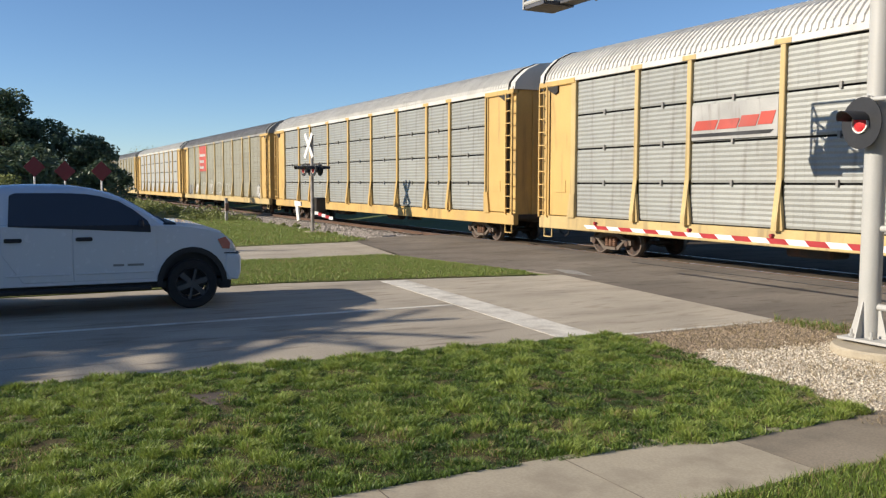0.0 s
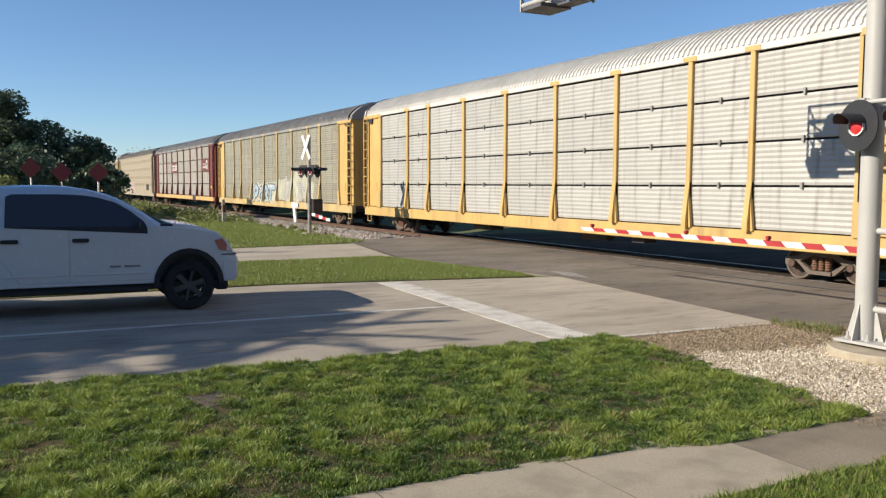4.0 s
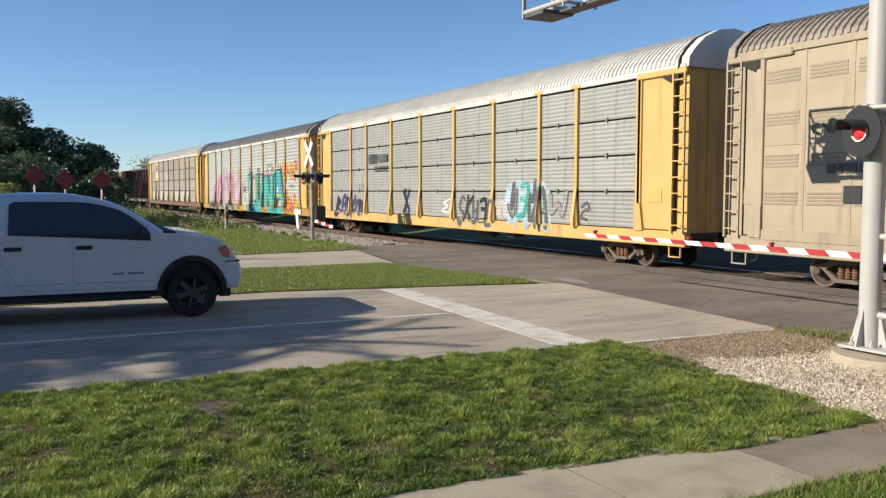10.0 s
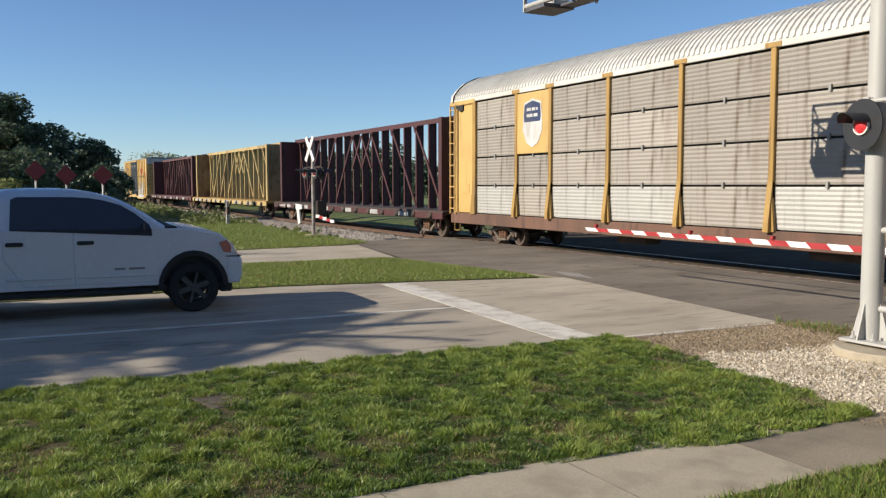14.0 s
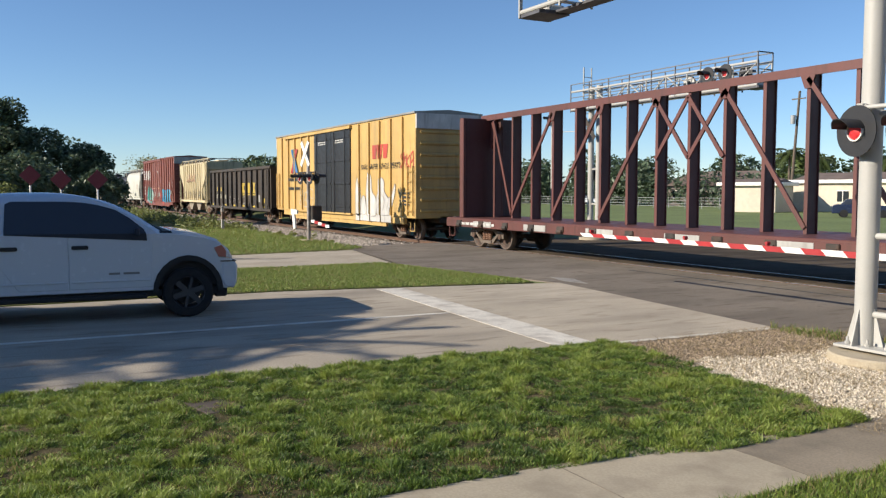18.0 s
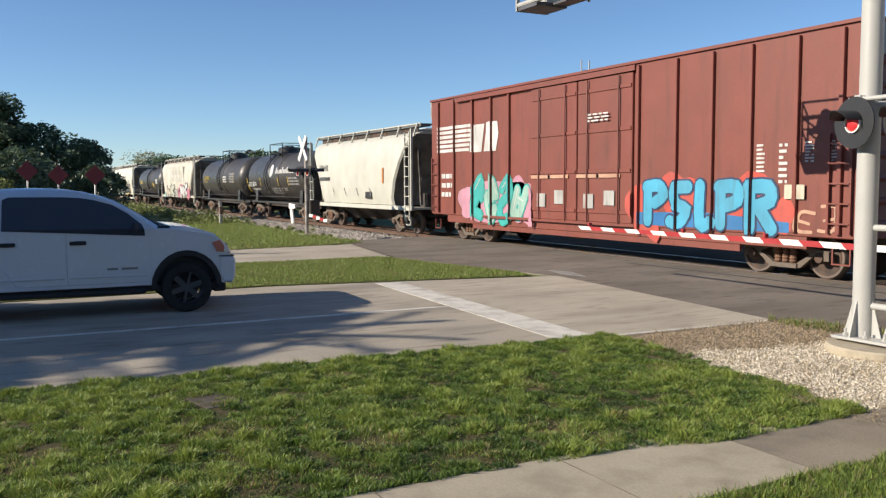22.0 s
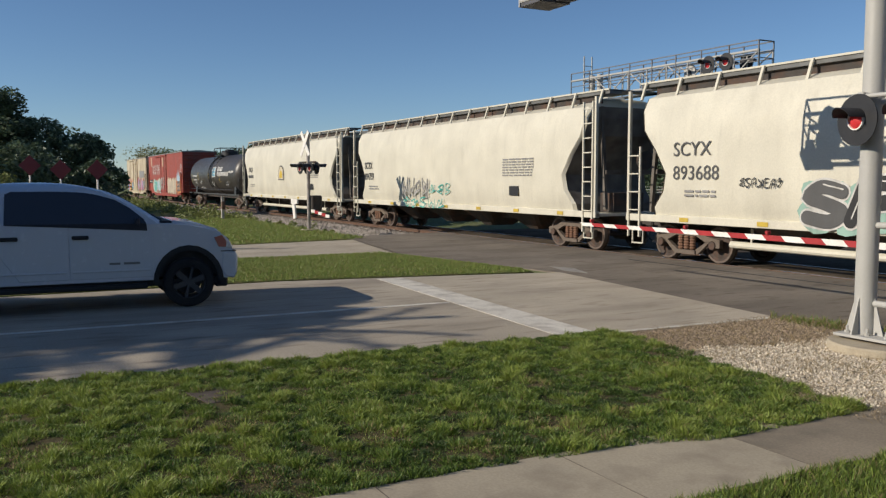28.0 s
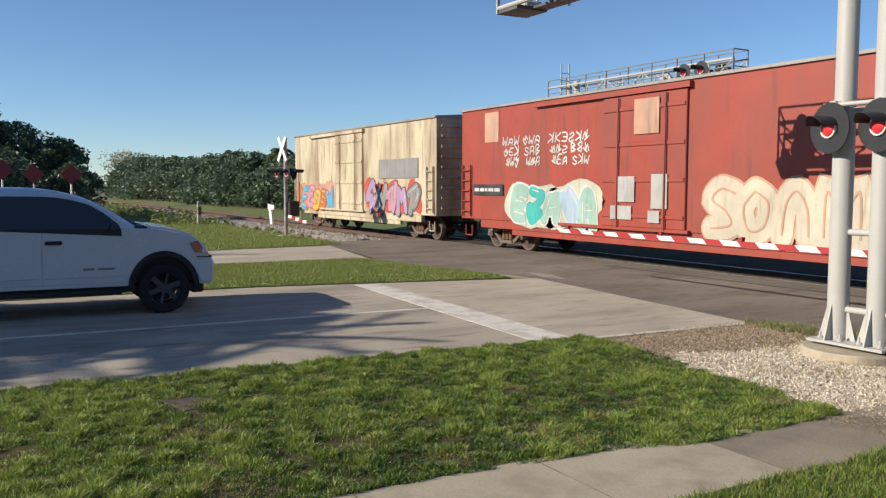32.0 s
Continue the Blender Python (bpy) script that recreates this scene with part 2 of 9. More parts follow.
whole("ground", Shape().grid(spread(-60, 20, 1.0, 2600), spread(-10, 40, 0.7, 2600), ground_z), M_FAR_GRASS,
      "level grassy ground with dry brown patches", "ground", kind="structure", smooth=True)


def slab(name, pts, top, depth, material, label, category, kind="structure"):
    return whole(name, Shape().extrude(pts, "z", top - depth, top), material, label, category, kind=kind)


slab("road", [(-9.25, -70), (-8.93, 6.75), (-16.18, 7.2), (-16.6, 5.0), (-17.4, -70)], 0.0, 0.12, M_CONCRETE_DARKER,
     "grey streaked concrete carriageway of two lanes, a tone darker", "road")
slab("road_end", [(-8.93, 6.75), (-8.72, 10.25), (-15.35, 11.05), (-16.18, 7.2)], 0.0, 0.12, M_CONCRETE, "pale worn concrete between the stop line and the crossing", "road")
slab("road_far", [(-21.9, -70), (-21.75, 10.0), (-27.2, 10.9), (-26.7, 6.7), (-27.0, -70)], -0.004, 0.12, M_CONCRETE,
     "pale concrete carriageway beyond the median", "road")
slab("crossing_apron", [(4.0, 10.9), (4.0, 15.45), (-29.5, 15.45), (-29.0, 11.6), (-27.2, 10.88), (-21.7, 9.9), (-15.35, 11.03), (-8.72, 10.23), (-8.0, 10.35), (-7.3, 10.75)], -0.004, 0.12, M_ASPHALT,
     "grey patched asphalt of the level crossing", "asphalt")
slab("crossing_beyond", [(4.0, 17.2), (4.0, 60), (-30, 60), (-30, 17.2)], -0.004, 0.12, M_ASPHALT_SHADED, "grey asphalt road beyond the rails", "asphalt")
slab("crossing_middle", [(4.0, 15.8), (4.0, 16.88), (-29.5, 16.88), (-29.5, 15.8)], -0.006, 0.12, M_ASPHALT_SHADED, "dark asphalt strip between the rails", "asphalt")


def strip(name, pts, label):
    slab(name, pts, 0.005, 0.009, M_LINE, label, "road marking")


strip("stop_line", [(-16.05, 6.95), (-15.95, 7.5), (-8.86, 7.08), (-8.98, 6.48)], "broad worn white stop line across the lanes")
strip("lane_line", [(-13.95, -40), (-13.85, -40), (-12.32, 6.66), (-12.44, 6.68)], "thin white line between the lanes")
strip("edge_line", [(-9.30, -60), (-9.18, -60), (-8.82, 7.0), (-8.66, 10.2), (-8.80, 10.2), (-8.96, 6.4)], "thin white line at the carriageway's edge")
slab("crossing_mark", [(-16.5, 11.6), (-15.6, 11.35), (-14.9, 11.5), (-15.9, 11.85)], 0.001, 0.004, mat("ghost_paint", (0.30, 0.28, 0.25), 0.9, vary=0.2, stain=(0.17, 0.155, 0.14), stain_scale=3, stain_amount=1.0), "worn pale remnant of paint on the asphalt", "road marking")


def seam(name, x0, y0, x1, y1, w):
    slab(name, [(x0, y0), (x1, y1), (x1, y1 + w), (x0, y0 + w)], 0.0035, 0.01, M_BLACK, "thin dark tar seam in the asphalt", "seam")


seam("tar_seam", -17.0, 14.4, -4.0, 14.55, 0.05)
M_MEDIAN_SOIL = mat("thin_turf_soil", (0.16, 0.17, 0.06), 0.95, spec=0.1, scale=1.2, vary=0.3, fine=0.3, fine_scale=25, bump=0.6, stain=(0.23, 0.18, 0.09), stain_scale=1.4, stain_amount=0.7)
# median and verge with a worn edge
slab("median_kerb", [(-16.72, 5), (-15.6, 10.55), (-16.6, 10.75), (-21.5, 9.75), (-21.85, 5), (-21.85, -70), (-17.45, -70)], 0.006, 0.14, M_MEDIAN_SOIL,
     "raised grass median between the carriageways", "median")
slab("verge_far", [(-27.05, -70), (-26.72, 6.7), (-27.3, 10.75), (-30.0, 11.2), (-60, 11.6), (-60, -70)], 0.004, 0.14, M_MEDIAN_SOIL, "grass verge beside the far carriageway", "verge")
slab("lawn", [(-9.28, -70), (-8.84, 7.2), (-7.4, 7.05), (-6.5, 6.8), (-4.62, 6.7), (-4.66, 4.95), (-4.86, 4.6), (-5.04, 3.0), (-5.06, -70)], 0.02, 0.14, M_GRASS_SOIL,
     "lawn strip between the road and the footpath", "lawn")
slab("lawn_near", [(-3.86, 4.9), (-3.86, -70), (60, -70), (60, 9.0), (-3.2, 9.0), (-3.6, 6.0)], 0.02, 0.14, M_GRASS_SOIL, "lawn on the near side of the footpath", "lawn")
slab("mulch_bed", [(-8.66, 10.2), (-8.0, 10.32), (-7.3, 10.72), (-3.0, 10.85), (-3.0, 6.3), (-4.55, 6.62), (-6.5, 6.8), (-7.4, 7.05), (-8.84, 7.2)], 0.005, 0.12, M_DIRT,
     "bare brown earth and dry mulch beside the signal", "soil")

M_PAVING_OLD = mat("old_pavement", (0.30, 0.25, 0.185), 0.9, spec=0.1, scale=0.9, vary=0.15, fine=0.12, fine_scale=50, bump=0.2, bump_scale=90, stain=(0.15, 0.13, 0.10), stain_scale=1.4, stain_amount=0.6)
M_JOINT = mat("joint_grime", (0.20, 0.165, 0.12), 0.95, scale=4, vary=0.4)
# footpath slabs with open joints
path = thing("pavement", "narrow footpath of pale worn concrete slabs", "footpath", kind="structure")
rnd = random.Random(5)
for i in range(-12, 3):
    y0, y1 = i * 1.45 + 0.70, i * 1.45 + 2.147
    part("paving_slab", Shape().box(-5.03, -3.9, y0, y1, -0.08, 0.025, 0.002), M_PAVING, path)
    part("joint", Shape().box(-5.03, -3.9, y1 - 0.003, y1 + 0.006, -0.05, 0.0262), M_JOINT, path, "dark joint between slabs")
for i in range(3, 6):
    y0, y1 = i * 1.45 + 0.70, i * 1.45 + 2.142
    part("paving_slab", Shape().extrude([(-4.85 + 0.06 * (i - 3), y0), (-3.9 + 0.12 * (i - 3), y0), (-3.8 + 0.12 * (i - 3), y1), (-4.75 + 0.06 * (i - 3), y1)], "z", -0.08, 0.024), M_PAVING_OLD, path, "darker stained slab")


def blades(name, inside, x0, x1, y0, y1, n, lo, hi, width, materials, label, seed, lean=0.5, base=0.018, bare=None):
    """Many single blades of grass in one mesh."""
    r = random.Random(seed)
    v, f, mi = [], [], []
    while len(f) < n:
        x, y = r.uniform(x0, x1), r.uniform(y0, y1)
        if not inside(x, y):
            continue
        d = noise.noise(Vector((x * 1.3, y * 1.3, seed))) * 0.5 + noise.noise(Vector((x * 4.5, y * 4.5, seed + 3))) * 0.5
        if bare and r.random() < bare(x, y, d):
            continue
        tuft = noise.noise(Vector((x * 11, y * 11, seed + 7)))
        if r.random() < 0.45 - tuft * 0.9:
            continue
        h = r.uniform(lo, hi) * (1 + 0.5 * d + 0.5 * tuft)
        a = r.uniform(0, 6.283)
        bx, by = r.gauss(0, lean) * h, r.gauss(0, lean) * h
        wx, wy = math.cos(a) * width / 2, math.sin(a) * width / 2
        k = len(v)
        v += [(x - wx, y - wy, base), (x + wx, y + wy, base), (x + bx * 0.4 + wx * 0.7, y + by * 0.4 + wy * 0.7, base + h * 0.6),
              (x + bx * 0.4 - wx * 0.7, y + by * 0.4 - wy * 0.7, base + h * 0.6), (x + bx, y + by, base + h)]
        f += [(k, k + 1, k + 2, k + 3), (k + 3, k + 2, k + 4)]
        m = 0 if r.random() < 0.72 - 0.3 * d else 1
        if r.random() < 0.07 + max(0, -d) * 0.5:
            m = 2
        mi += [m, m]
    me = bpy.data.meshes.new(name)
    me.from_pydata(v, [], f)
    for m in materials:
        me.materials.append(m)
    me.polygons.foreach_set("material_index", mi)
    return tagged(new(name, me), label, "grass", kind="stuff")


def leaf_mat(name, color, rough=0.6, amount=0.3):
    m = bpy.data.materials.new(name)
    m.use_nodes = True
    n, l = m.node_tree.nodes, m.node_tree.links
    g = n.new("ShaderNodeNewGeometry")
    r = n.new("ShaderNodeMapRange")
    r.inputs["To Min"].default_value, r.inputs["To Max"].default_value = 1 - amount, 1 + amount
    l.new(g.outputs["Random Per Island"], r.inputs["Value"])
    h = n.new("ShaderNodeHueSaturation")
    h.inputs["Color"].default_value = (*color, 1)
    l.new(r.outputs["Result"], h.inputs["Value"])
    b = n["Principled BSDF"]
    l.new(h.outputs["Color"], b.inputs["Base Color"])
    b.inputs["Roughness"].default_value = rough
    t = n.new("ShaderNodeBsdfTranslucent")
    l.new(h.outputs["Color"], t.inputs["Color"])
    mx = n.new("ShaderNodeMixShader")
    mx.inputs[0].default_value = 0.3
    l.new(b.outputs[0], mx.inputs[1]), l.new(t.outputs[0], mx.inputs[2])
    l.new(mx.outputs[0], n["Material Output"].inputs["Surface"])
    return m


BLADES = [leaf_mat("blade_green", (0.13, 0.195, 0.032), 0.55, 0.45), leaf_mat("blade_light", (0.27, 0.34, 0.06), 0.5, 0.35), leaf_mat("blade_dry", (0.33, 0.25, 0.12), 0.7, 0.4)]


def in_lawn(x, y):
    edge = 7.28 - (x + 8.4) * 0.15 + 0.22 * noise.noise(Vector((x * 2.6, 2, 0))) + 0.10 * noise.noise(Vector((x * 9, 4, 0)))
    right = -5.02 + 0.10 * smooth_step(2.6, 4.0, y) + 0.24 * smooth_step(4.1, 5.1, y) + 0.03 * noise.noise(Vector((y * 4, 9, 0))) + 0.025 * noise.noise(Vector((y * 13, 3, 0)))
    return -9.33 + 0.06 * y + 0.05 * noise.noise(Vector((y * 3, 5, 0))) + 0.05 * noise.noise(Vector((y * 11, 6, 0))) < x < right and y < edge


BARE = ((-7.95, 1.75, 0.42), (-6.9, 1.56, 0.5), (-7.02, 0.23, 0.35), (-6.7, 0.05, 0.3), (-5.49, 1.5, 0.4), (-5.66, 4.0, 0.4), (-5.24, 4.15, 0.28), (-6.9, 4.7, 0.3), (-5.33, 3.1, 0.35), (-5.7, 4.75, 0.25), (-8.3, 3.2, 0.35), (-6.0, 2.6, 0.4), (-8.0, -0.2, 0.4), (-7.0, 6.4, 0.3))



def turf(name, inside, x0, x1, y0, y1, n, lo, hi, width, materials, label, seed, base=0.012, size=5.2):
    """Uneven turf: tufts that rise in the middle and part at their edges, worn thin in places."""
    r = random.Random(seed)
    v, f, mi = [], [], []
    while len(f) < n:
        x, y = r.uniform(x0, x1), r.uniform(y0, y1)
        if not inside(x, y):
            continue
        wx, wy = x + 0.05 * noise.noise(Vector((x * 7, y * 7, 1))), y + 0.05 * noise.noise(Vector((x * 7, y * 7, 9)))
        dist, pts = noise.voronoi(Vector((wx * size, wy * size, 0.5)))
        mound = max(0.0, 1.0 - 1.25 * dist[0])
        d = noise.noise(Vector((x * 0.9, y * 0.9, seed))) * 0.6 + noise.noise(Vector((x * 2.6, y * 2.6, seed + 3))) * 0.6
        worn = 0.0
        for cx, cy, rr in BARE:
            worn = max(worn, 1 - ((x - cx) ** 2 + (y - cy) ** 2) / (0.75 * rr) ** 2)
        worn = min(1.0, 1.15 * max(0.0, worn) * (0.65 + 0.7 * noise.noise(Vector((x * 9, y * 9, 6)))) + max(0.0, -d - 0.45) * 0.6)
        if r.random() < 0.68 * worn or r.random() > 0.50 + 0.85 * mound:
            continue
        hue = math.sin(pts[0].x * 12.9898 + pts[0].y * 78.233) * 43758.5453
        hue -= math.floor(hue)
        h = r.uniform(lo, hi) * (0.28 + 1.4 * mound) * (0.6 + 0.8 * hue) * (1 - 0.55 * max(0.0, worn)) * (1 + 0.6 * d)
        a = r.uniform(0, 6.283)
        out = Vector((wx - pts[0].x / size, wy - pts[0].y / size)) * 5.0
        bx, by = (out.x + r.gauss(0, 0.5)) * h, (out.y + r.gauss(0, 0.5)) * h
        w = width * r.uniform(0.6, 1.25)
        ex, ey = math.cos(a) * w / 2, math.sin(a) * w / 2
        k = len(v)
        v += [(x - ex, y - ey, base), (x + ex, y + ey, base), (x + bx * 0.45 + ex * 0.8, y + by * 0.45 + ey * 0.8, base + h * 0.62),
              (x + bx * 0.45 - ex * 0.8, y + by * 0.45 - ey * 0.8, base + h * 0.62), (x + bx, y + by, base + h * r.uniform(0.85, 1.0))]
        f += [(k, k + 1, k + 2, k + 3), (k + 3, k + 2, k + 4)]
        q = r.random() * 0.42 + hue * 0.55 + 0.12 + 0.5 * d + 0.20 * smooth_step(3.0, -0.6, y + 0.5 * (x + 7.5)) - 0.10 * math.exp(-((y - 3.2) ** 2 + (x + 5.6) ** 2) / 2.0)
        m = 0 if q < 0.38 else 1 if q < 0.72 else 2
        if r.random() < 0.03 + 0.45 * worn + (0.07 if mound < 0.2 else 0):
            m = 3
        mi += [m, m]
    me = bpy.data.meshes.new(name)
    me.from_pydata(v, [], f)
    for m in materials:
        me.materials.append(m)
    me.polygons.foreach_set("material_index", mi)
    return tagged(new(name, me), label, "grass", kind="stuff")


TURF = [leaf_mat("turf_dark", (0.055, 0.098, 0.020), 0.5, 0.4), leaf_mat("turf_green", (0.145, 0.22, 0.038), 0.5, 0.35), leaf_mat("turf_light", (0.28, 0.345, 0.07), 0.5, 0.3), BLADES[2]]
turf("lawn_grass", in_lawn, -9.6, -4.7, -1.6, 7.7, 800000, 0.028, 0.068, 0.0080, TURF, "rough tufted green lawn with worn brown patches", 11)
blades("path_edge_grass", lambda x, y: x > -3.88 + 0.05 * noise.noise(Vector((y * 4, 3, 0))), -3.95, -2.9, 3.6, 7.2, 46000, 0.03, 0.075, 0.006, BLADES,
       "green grass along the footpath's edge", 12)
blades("near_lawn_grass", lambda x, y: x > -3.84 and x * x + y * y > 0.02, -3.9, 4.0, -4.0, 3.7, 70000, 0.04, 0.09, 0.011, BLADES, "rough green grass on the near lawn", 17)
MEDIAN = [leaf_mat("median_green", (0.20, 0.265, 0.06), 0.55, 0.2), leaf_mat("median_light", (0.27, 0.325, 0.08), 0.5, 0.25), BLADES[2]]
blades("median_grass", lambda x, y: y < 10.6 - (abs(x + 16.2) * 0.18) + 0.10 * noise.noise(Vector((x * 2, 1, 0))) and -21.75 < x < -16.68 + max(0, (y - 5) * 0.20) + 0.16 * noise.noise(Vector((y * 2.2, 7, 0))), -21.8, -15.4, 2.5, 10.6, 150000, 0.016, 0.05, 0.013, MEDIAN,
       "short green grass on the median", 13)
blades("verge_grass", lambda x, y: x < -26.75 - max(0, (y - 6.7) * 0.14), -46, -26.7, 4.0, 11.5, 110000, 0.03, 0.10, 0.02, MEDIAN, "uneven grass on the verge beside the track", 14)
blades("bed_weeds", lambda x, y: (x + 8.0) ** 2 / 0.5 + (y - 10.1) ** 2 / 0.05 < 1 or (x + 7.0) ** 2 / 1.5 + (y - 10.4) ** 2 / 0.04 < 1, -9, -5.8, 9.7, 10.8, 2200, 0.03, 0.12, 0.01,
       [BLADES[0], BLADES[2], BLADES[2]], "sparse weeds at the asphalt's edge", 15)


blades("mulch_straw", lambda x, y: -8.75 < x < -3.4 and y > 6.95 - (x + 8.4) * 0.15 and y < 10.3, -8.9, -3.2, 6.2, 10.4, 40000, 0.02, 0.06, 0.006, [leaf_mat("straw", (0.36, 0.28, 0.18), 0.8, 0.5), BLADES[2], BLADES[2]],
       "dry straw and dead grass on the bare earth", 16, lean=1.6, base=0.008)


def scatter_stones(name, inside, x0, x1, y0, y1, n, lo, hi, material, label, category, seed, z=0.012):
    r = random.Random(seed)
    s = Shape()
    done = 0
    while done < n:
        x, y = r.uniform(x0, x1), r.uniform(y0, y1)
        if not inside(x, y):
            continue
        done += 1
        q = r.uniform(lo, hi)
        a = r.uniform(0, 3.14)
        c, w = math.cos(a), math.sin(a)
        e = r.uniform(0.6, 1.0)
        pts = [(x + q * c, y + q * w), (x - q * w * e, y + q * c * e), (x - q * c * 0.8, y - q * w * 0.8), (x + q * w * e, y - q * c * e)]
        zz = z(x, y) if callable(z) else z
        hgt = q * r.uniform(0.5, 1.1)
        s.add([(px, py, zz) for px, py in pts] + [(x + q * 0.45 * c - q * 0.2 * w, y + q * 0.45 * w, zz + hgt), (x - q * 0.4 * c, y - q * 0.3 * w + q * 0.2, zz + hgt * 0.8)],
              [(0, 1, 4), (1, 5, 4), (1, 2, 5), (2, 3, 5), (3, 4, 5), (3, 0, 4)])
    me = bpy.data.meshes.new(name)
    me.from_pydata(s.v, [], s.f)
    me.materials.append(material)
    return tagged(new(name, me), label, category, kind="stuff")


def stone_mat(name, color, amount):
    m = leaf_mat(name, color, 0.9, amount)
    n = m.node_tree.nodes
    n["Mix Shader"].inputs[0].default_value = 0.0
    return m


def in_gravel(x, y):
    k = 0.55 * noise.noise(Vector((x * 1.5, y * 1.5, 4))) + 0.35 * noise.noise(Vector((x * 5, y * 5, 8))) + 0.55 * noise.noise(Vector((x * 31, y * 31, 2)))
    low = y - (6.98 - 0.13 * (x + 6.9))
    return min(low, 0.9 * (x + 7.45 - 0.1 * (y - 8.0)), 10.2 - y, -3.4 - x) + 0.45 * k > 0.12 and (x + 6.3) ** 2 + (y - 9.3) ** 2 > 0.34


M_PEBBLE = stone_mat("pebble", (0.56, 0.49, 0.385), 0.5)
scatter_stones("gravel", in_gravel, -8.2, -3.4, 6.3, 10.4, 38000, 0.007, 0.021, M_PEBBLE, "pale crushed-stone gravel round the signal's foot", "gravel", 21)
M_CHIP = stone_mat("mulch_chip", (0.30, 0.23, 0.16), 0.75)
scatter_stones("mulch", lambda x, y: -8.8 + 0.02 * y < x < -3.2 and y > 7.1 - (x + 8.4) * 0.15 and y < 10.5 and not in_gravel(x, y), -8.9, -3.2, 6.2, 10.6, 30000, 0.004, 0.018, M_CHIP,
               "dry brown mulch and clods of earth", "mulch", 22)

# ---- track ----
track = thing("railway_track", "single railway track of rusty rails on timber ties and grey ballast", "railway track", kind="structure")
for sg in (-1, 1):
    yr = Y_TRACK + sg * 0.755
    prof = [(yr - 0.07, -0.17), (yr + 0.07, -0.17), (yr + 0.07, -0.155), (yr + 0.012, -0.135), (yr + 0.012, -0.045), (yr + 0.036, -0.035), (yr + 0.036, -0.003), (yr - 0.036, -0.003), (yr - 0.036, -0.035),
            (yr - 0.012, -0.045), (yr - 0.012, -0.135), (yr - 0.07, -0.155)]
    part("rail", Shape().extrude(prof, "x", -700, 700), M_RAIL, track)
    part("rail_head", Shape().box(-700, 700, yr - 0.03, yr + 0.03, -0.004, -0.001), M_RAILTOP, track)
tie = Shape().box(-0.11, 0.11, -1.3, 1.3, -0.30, -0.125, 0.01).mesh("tie", M_TIE)
for x in [-30.0 - 0.55 * i for i in range(150)] + [5.0 + 0.55 * i for i in range(20)]:
    ob = part("tie", tie, None, track)
    ob.matrix_basis = pose(x, Y_TRACK, 0, 0, 0, rnd.uniform(-1, 1))
for x0, x1 in ((-700, -29.3), (4.2, 700)):
    o = [(Y_TRACK - 3.0, -0.34), (Y_TRACK - 1.75, -0.16), (Y_TRACK + 1.75, -0.16), (Y_TRACK + 3.0, -0.34)]
    part("ballast_bed", Shape().extrude(o, "x", x0, x1), M_BALLAST, track)
M_BSTONE = stone_mat("ballast_rock", (0.33, 0.29, 0.25), 0.5)
scatter_stones("ballast", lambda x, y: True, -75, -29.0, Y_TRACK - 3.6, Y_TRACK - 0.8, 16000, 0.03, 0.075, M_BSTONE, "grey crushed-stone ballast beside the rails", "ballast", 23,
               z=lambda x, y: -0.17 - 0.15 * smooth_step(1.7, 3.0, abs(y - Y_TRACK)))
scatter_stones("ballast", lambda x, y: y > 11.4 - (x + 30) * 0.0, -52, -29.2, 11.4, Y_TRACK - 2.6, 7000, 0.03, 0.08, M_BSTONE, "scattered ballast stones on the verge", "ballast", 24,
               z=lambda x, y: ground_z(x, y) + 0.0)
# ---- the train ----
FRONT = -1.5      # the cars' near side, from the track's centre line
CARS = []


def paint(name, color, rough=0.55, dirt=(0.20, 0.16, 0.12), amount=0.35, streak=0.25, scale=0.9, vary=0.07, random_amount=0.0, metal=0.0):
    color, dirt = [0.76 * c for c in color], [0.76 * c for c in dirt]
    return mat(name, color, rough, metal, vary=vary, scale=1.2, fine=0.05, fine_scale=25, stain=dirt, stain_scale=scale, stain_amount=amount, streak=streak, bump=0.05, bump_scale=20, random_amount=random_amount)


P_YELLOW = paint("rail_yellow", (0.73, 0.475, 0.16), amount=0.28)
P_YELLOW_DULL = paint("dull_yellow", (0.50, 0.30, 0.075), amount=0.6, dirt=(0.16, 0.10, 0.06))
P_CREAM_YELLOW = paint("faded_yellow", (0.70, 0.51, 0.22), amount=0.4)
P_ZINC = paint("zinc_panel", (0.43, 0.432, 0.395), 0.5, amount=0.25, random_amount=0.06, metal=0.25)
P_ZINC_RUST = paint("dirty_zinc_panel", (0.40, 0.375, 0.285), 0.55, amount=0.6, dirt=(0.27, 0.21, 0.13), random_amount=0.07, metal=0.2)
P_ZINC_BROWN = paint("sooty_zinc_panel", (0.42, 0.38, 0.325), 0.6, amount=0.75, dirt=(0.20, 0.145, 0.10), random_amount=0.16, metal=0.15)
P_ZINC_PALE = paint("pale_zinc_panel", (0.56, 0.545, 0.50), 0.5, amount=0.3, random_amount=0.05, metal=0.15)
P_ZINC_WORN = paint("worn_zinc_panel", (0.46, 0.42, 0.365), 0.55, amount=0.7, dirt=(0.24, 0.19, 0.145), random_amount=0.08, metal=0.15)
P_ZINC_GREEN = paint("greenish_zinc_panel", (0.60, 0.615, 0.56), 0.45, amount=0.2, random_amount=0.05, metal=0.25)
P_WHITE_ROOF = paint("white_roof", (0.80, 0.77, 0.70), amount=0.15)
P_GREY_ROOF = paint("grey_roof", (0.40, 0.385, 0.36), amount=0.35, metal=0.2)
P_TAN = paint("tan_paint", (0.47, 0.385, 0.265), amount=0.22)
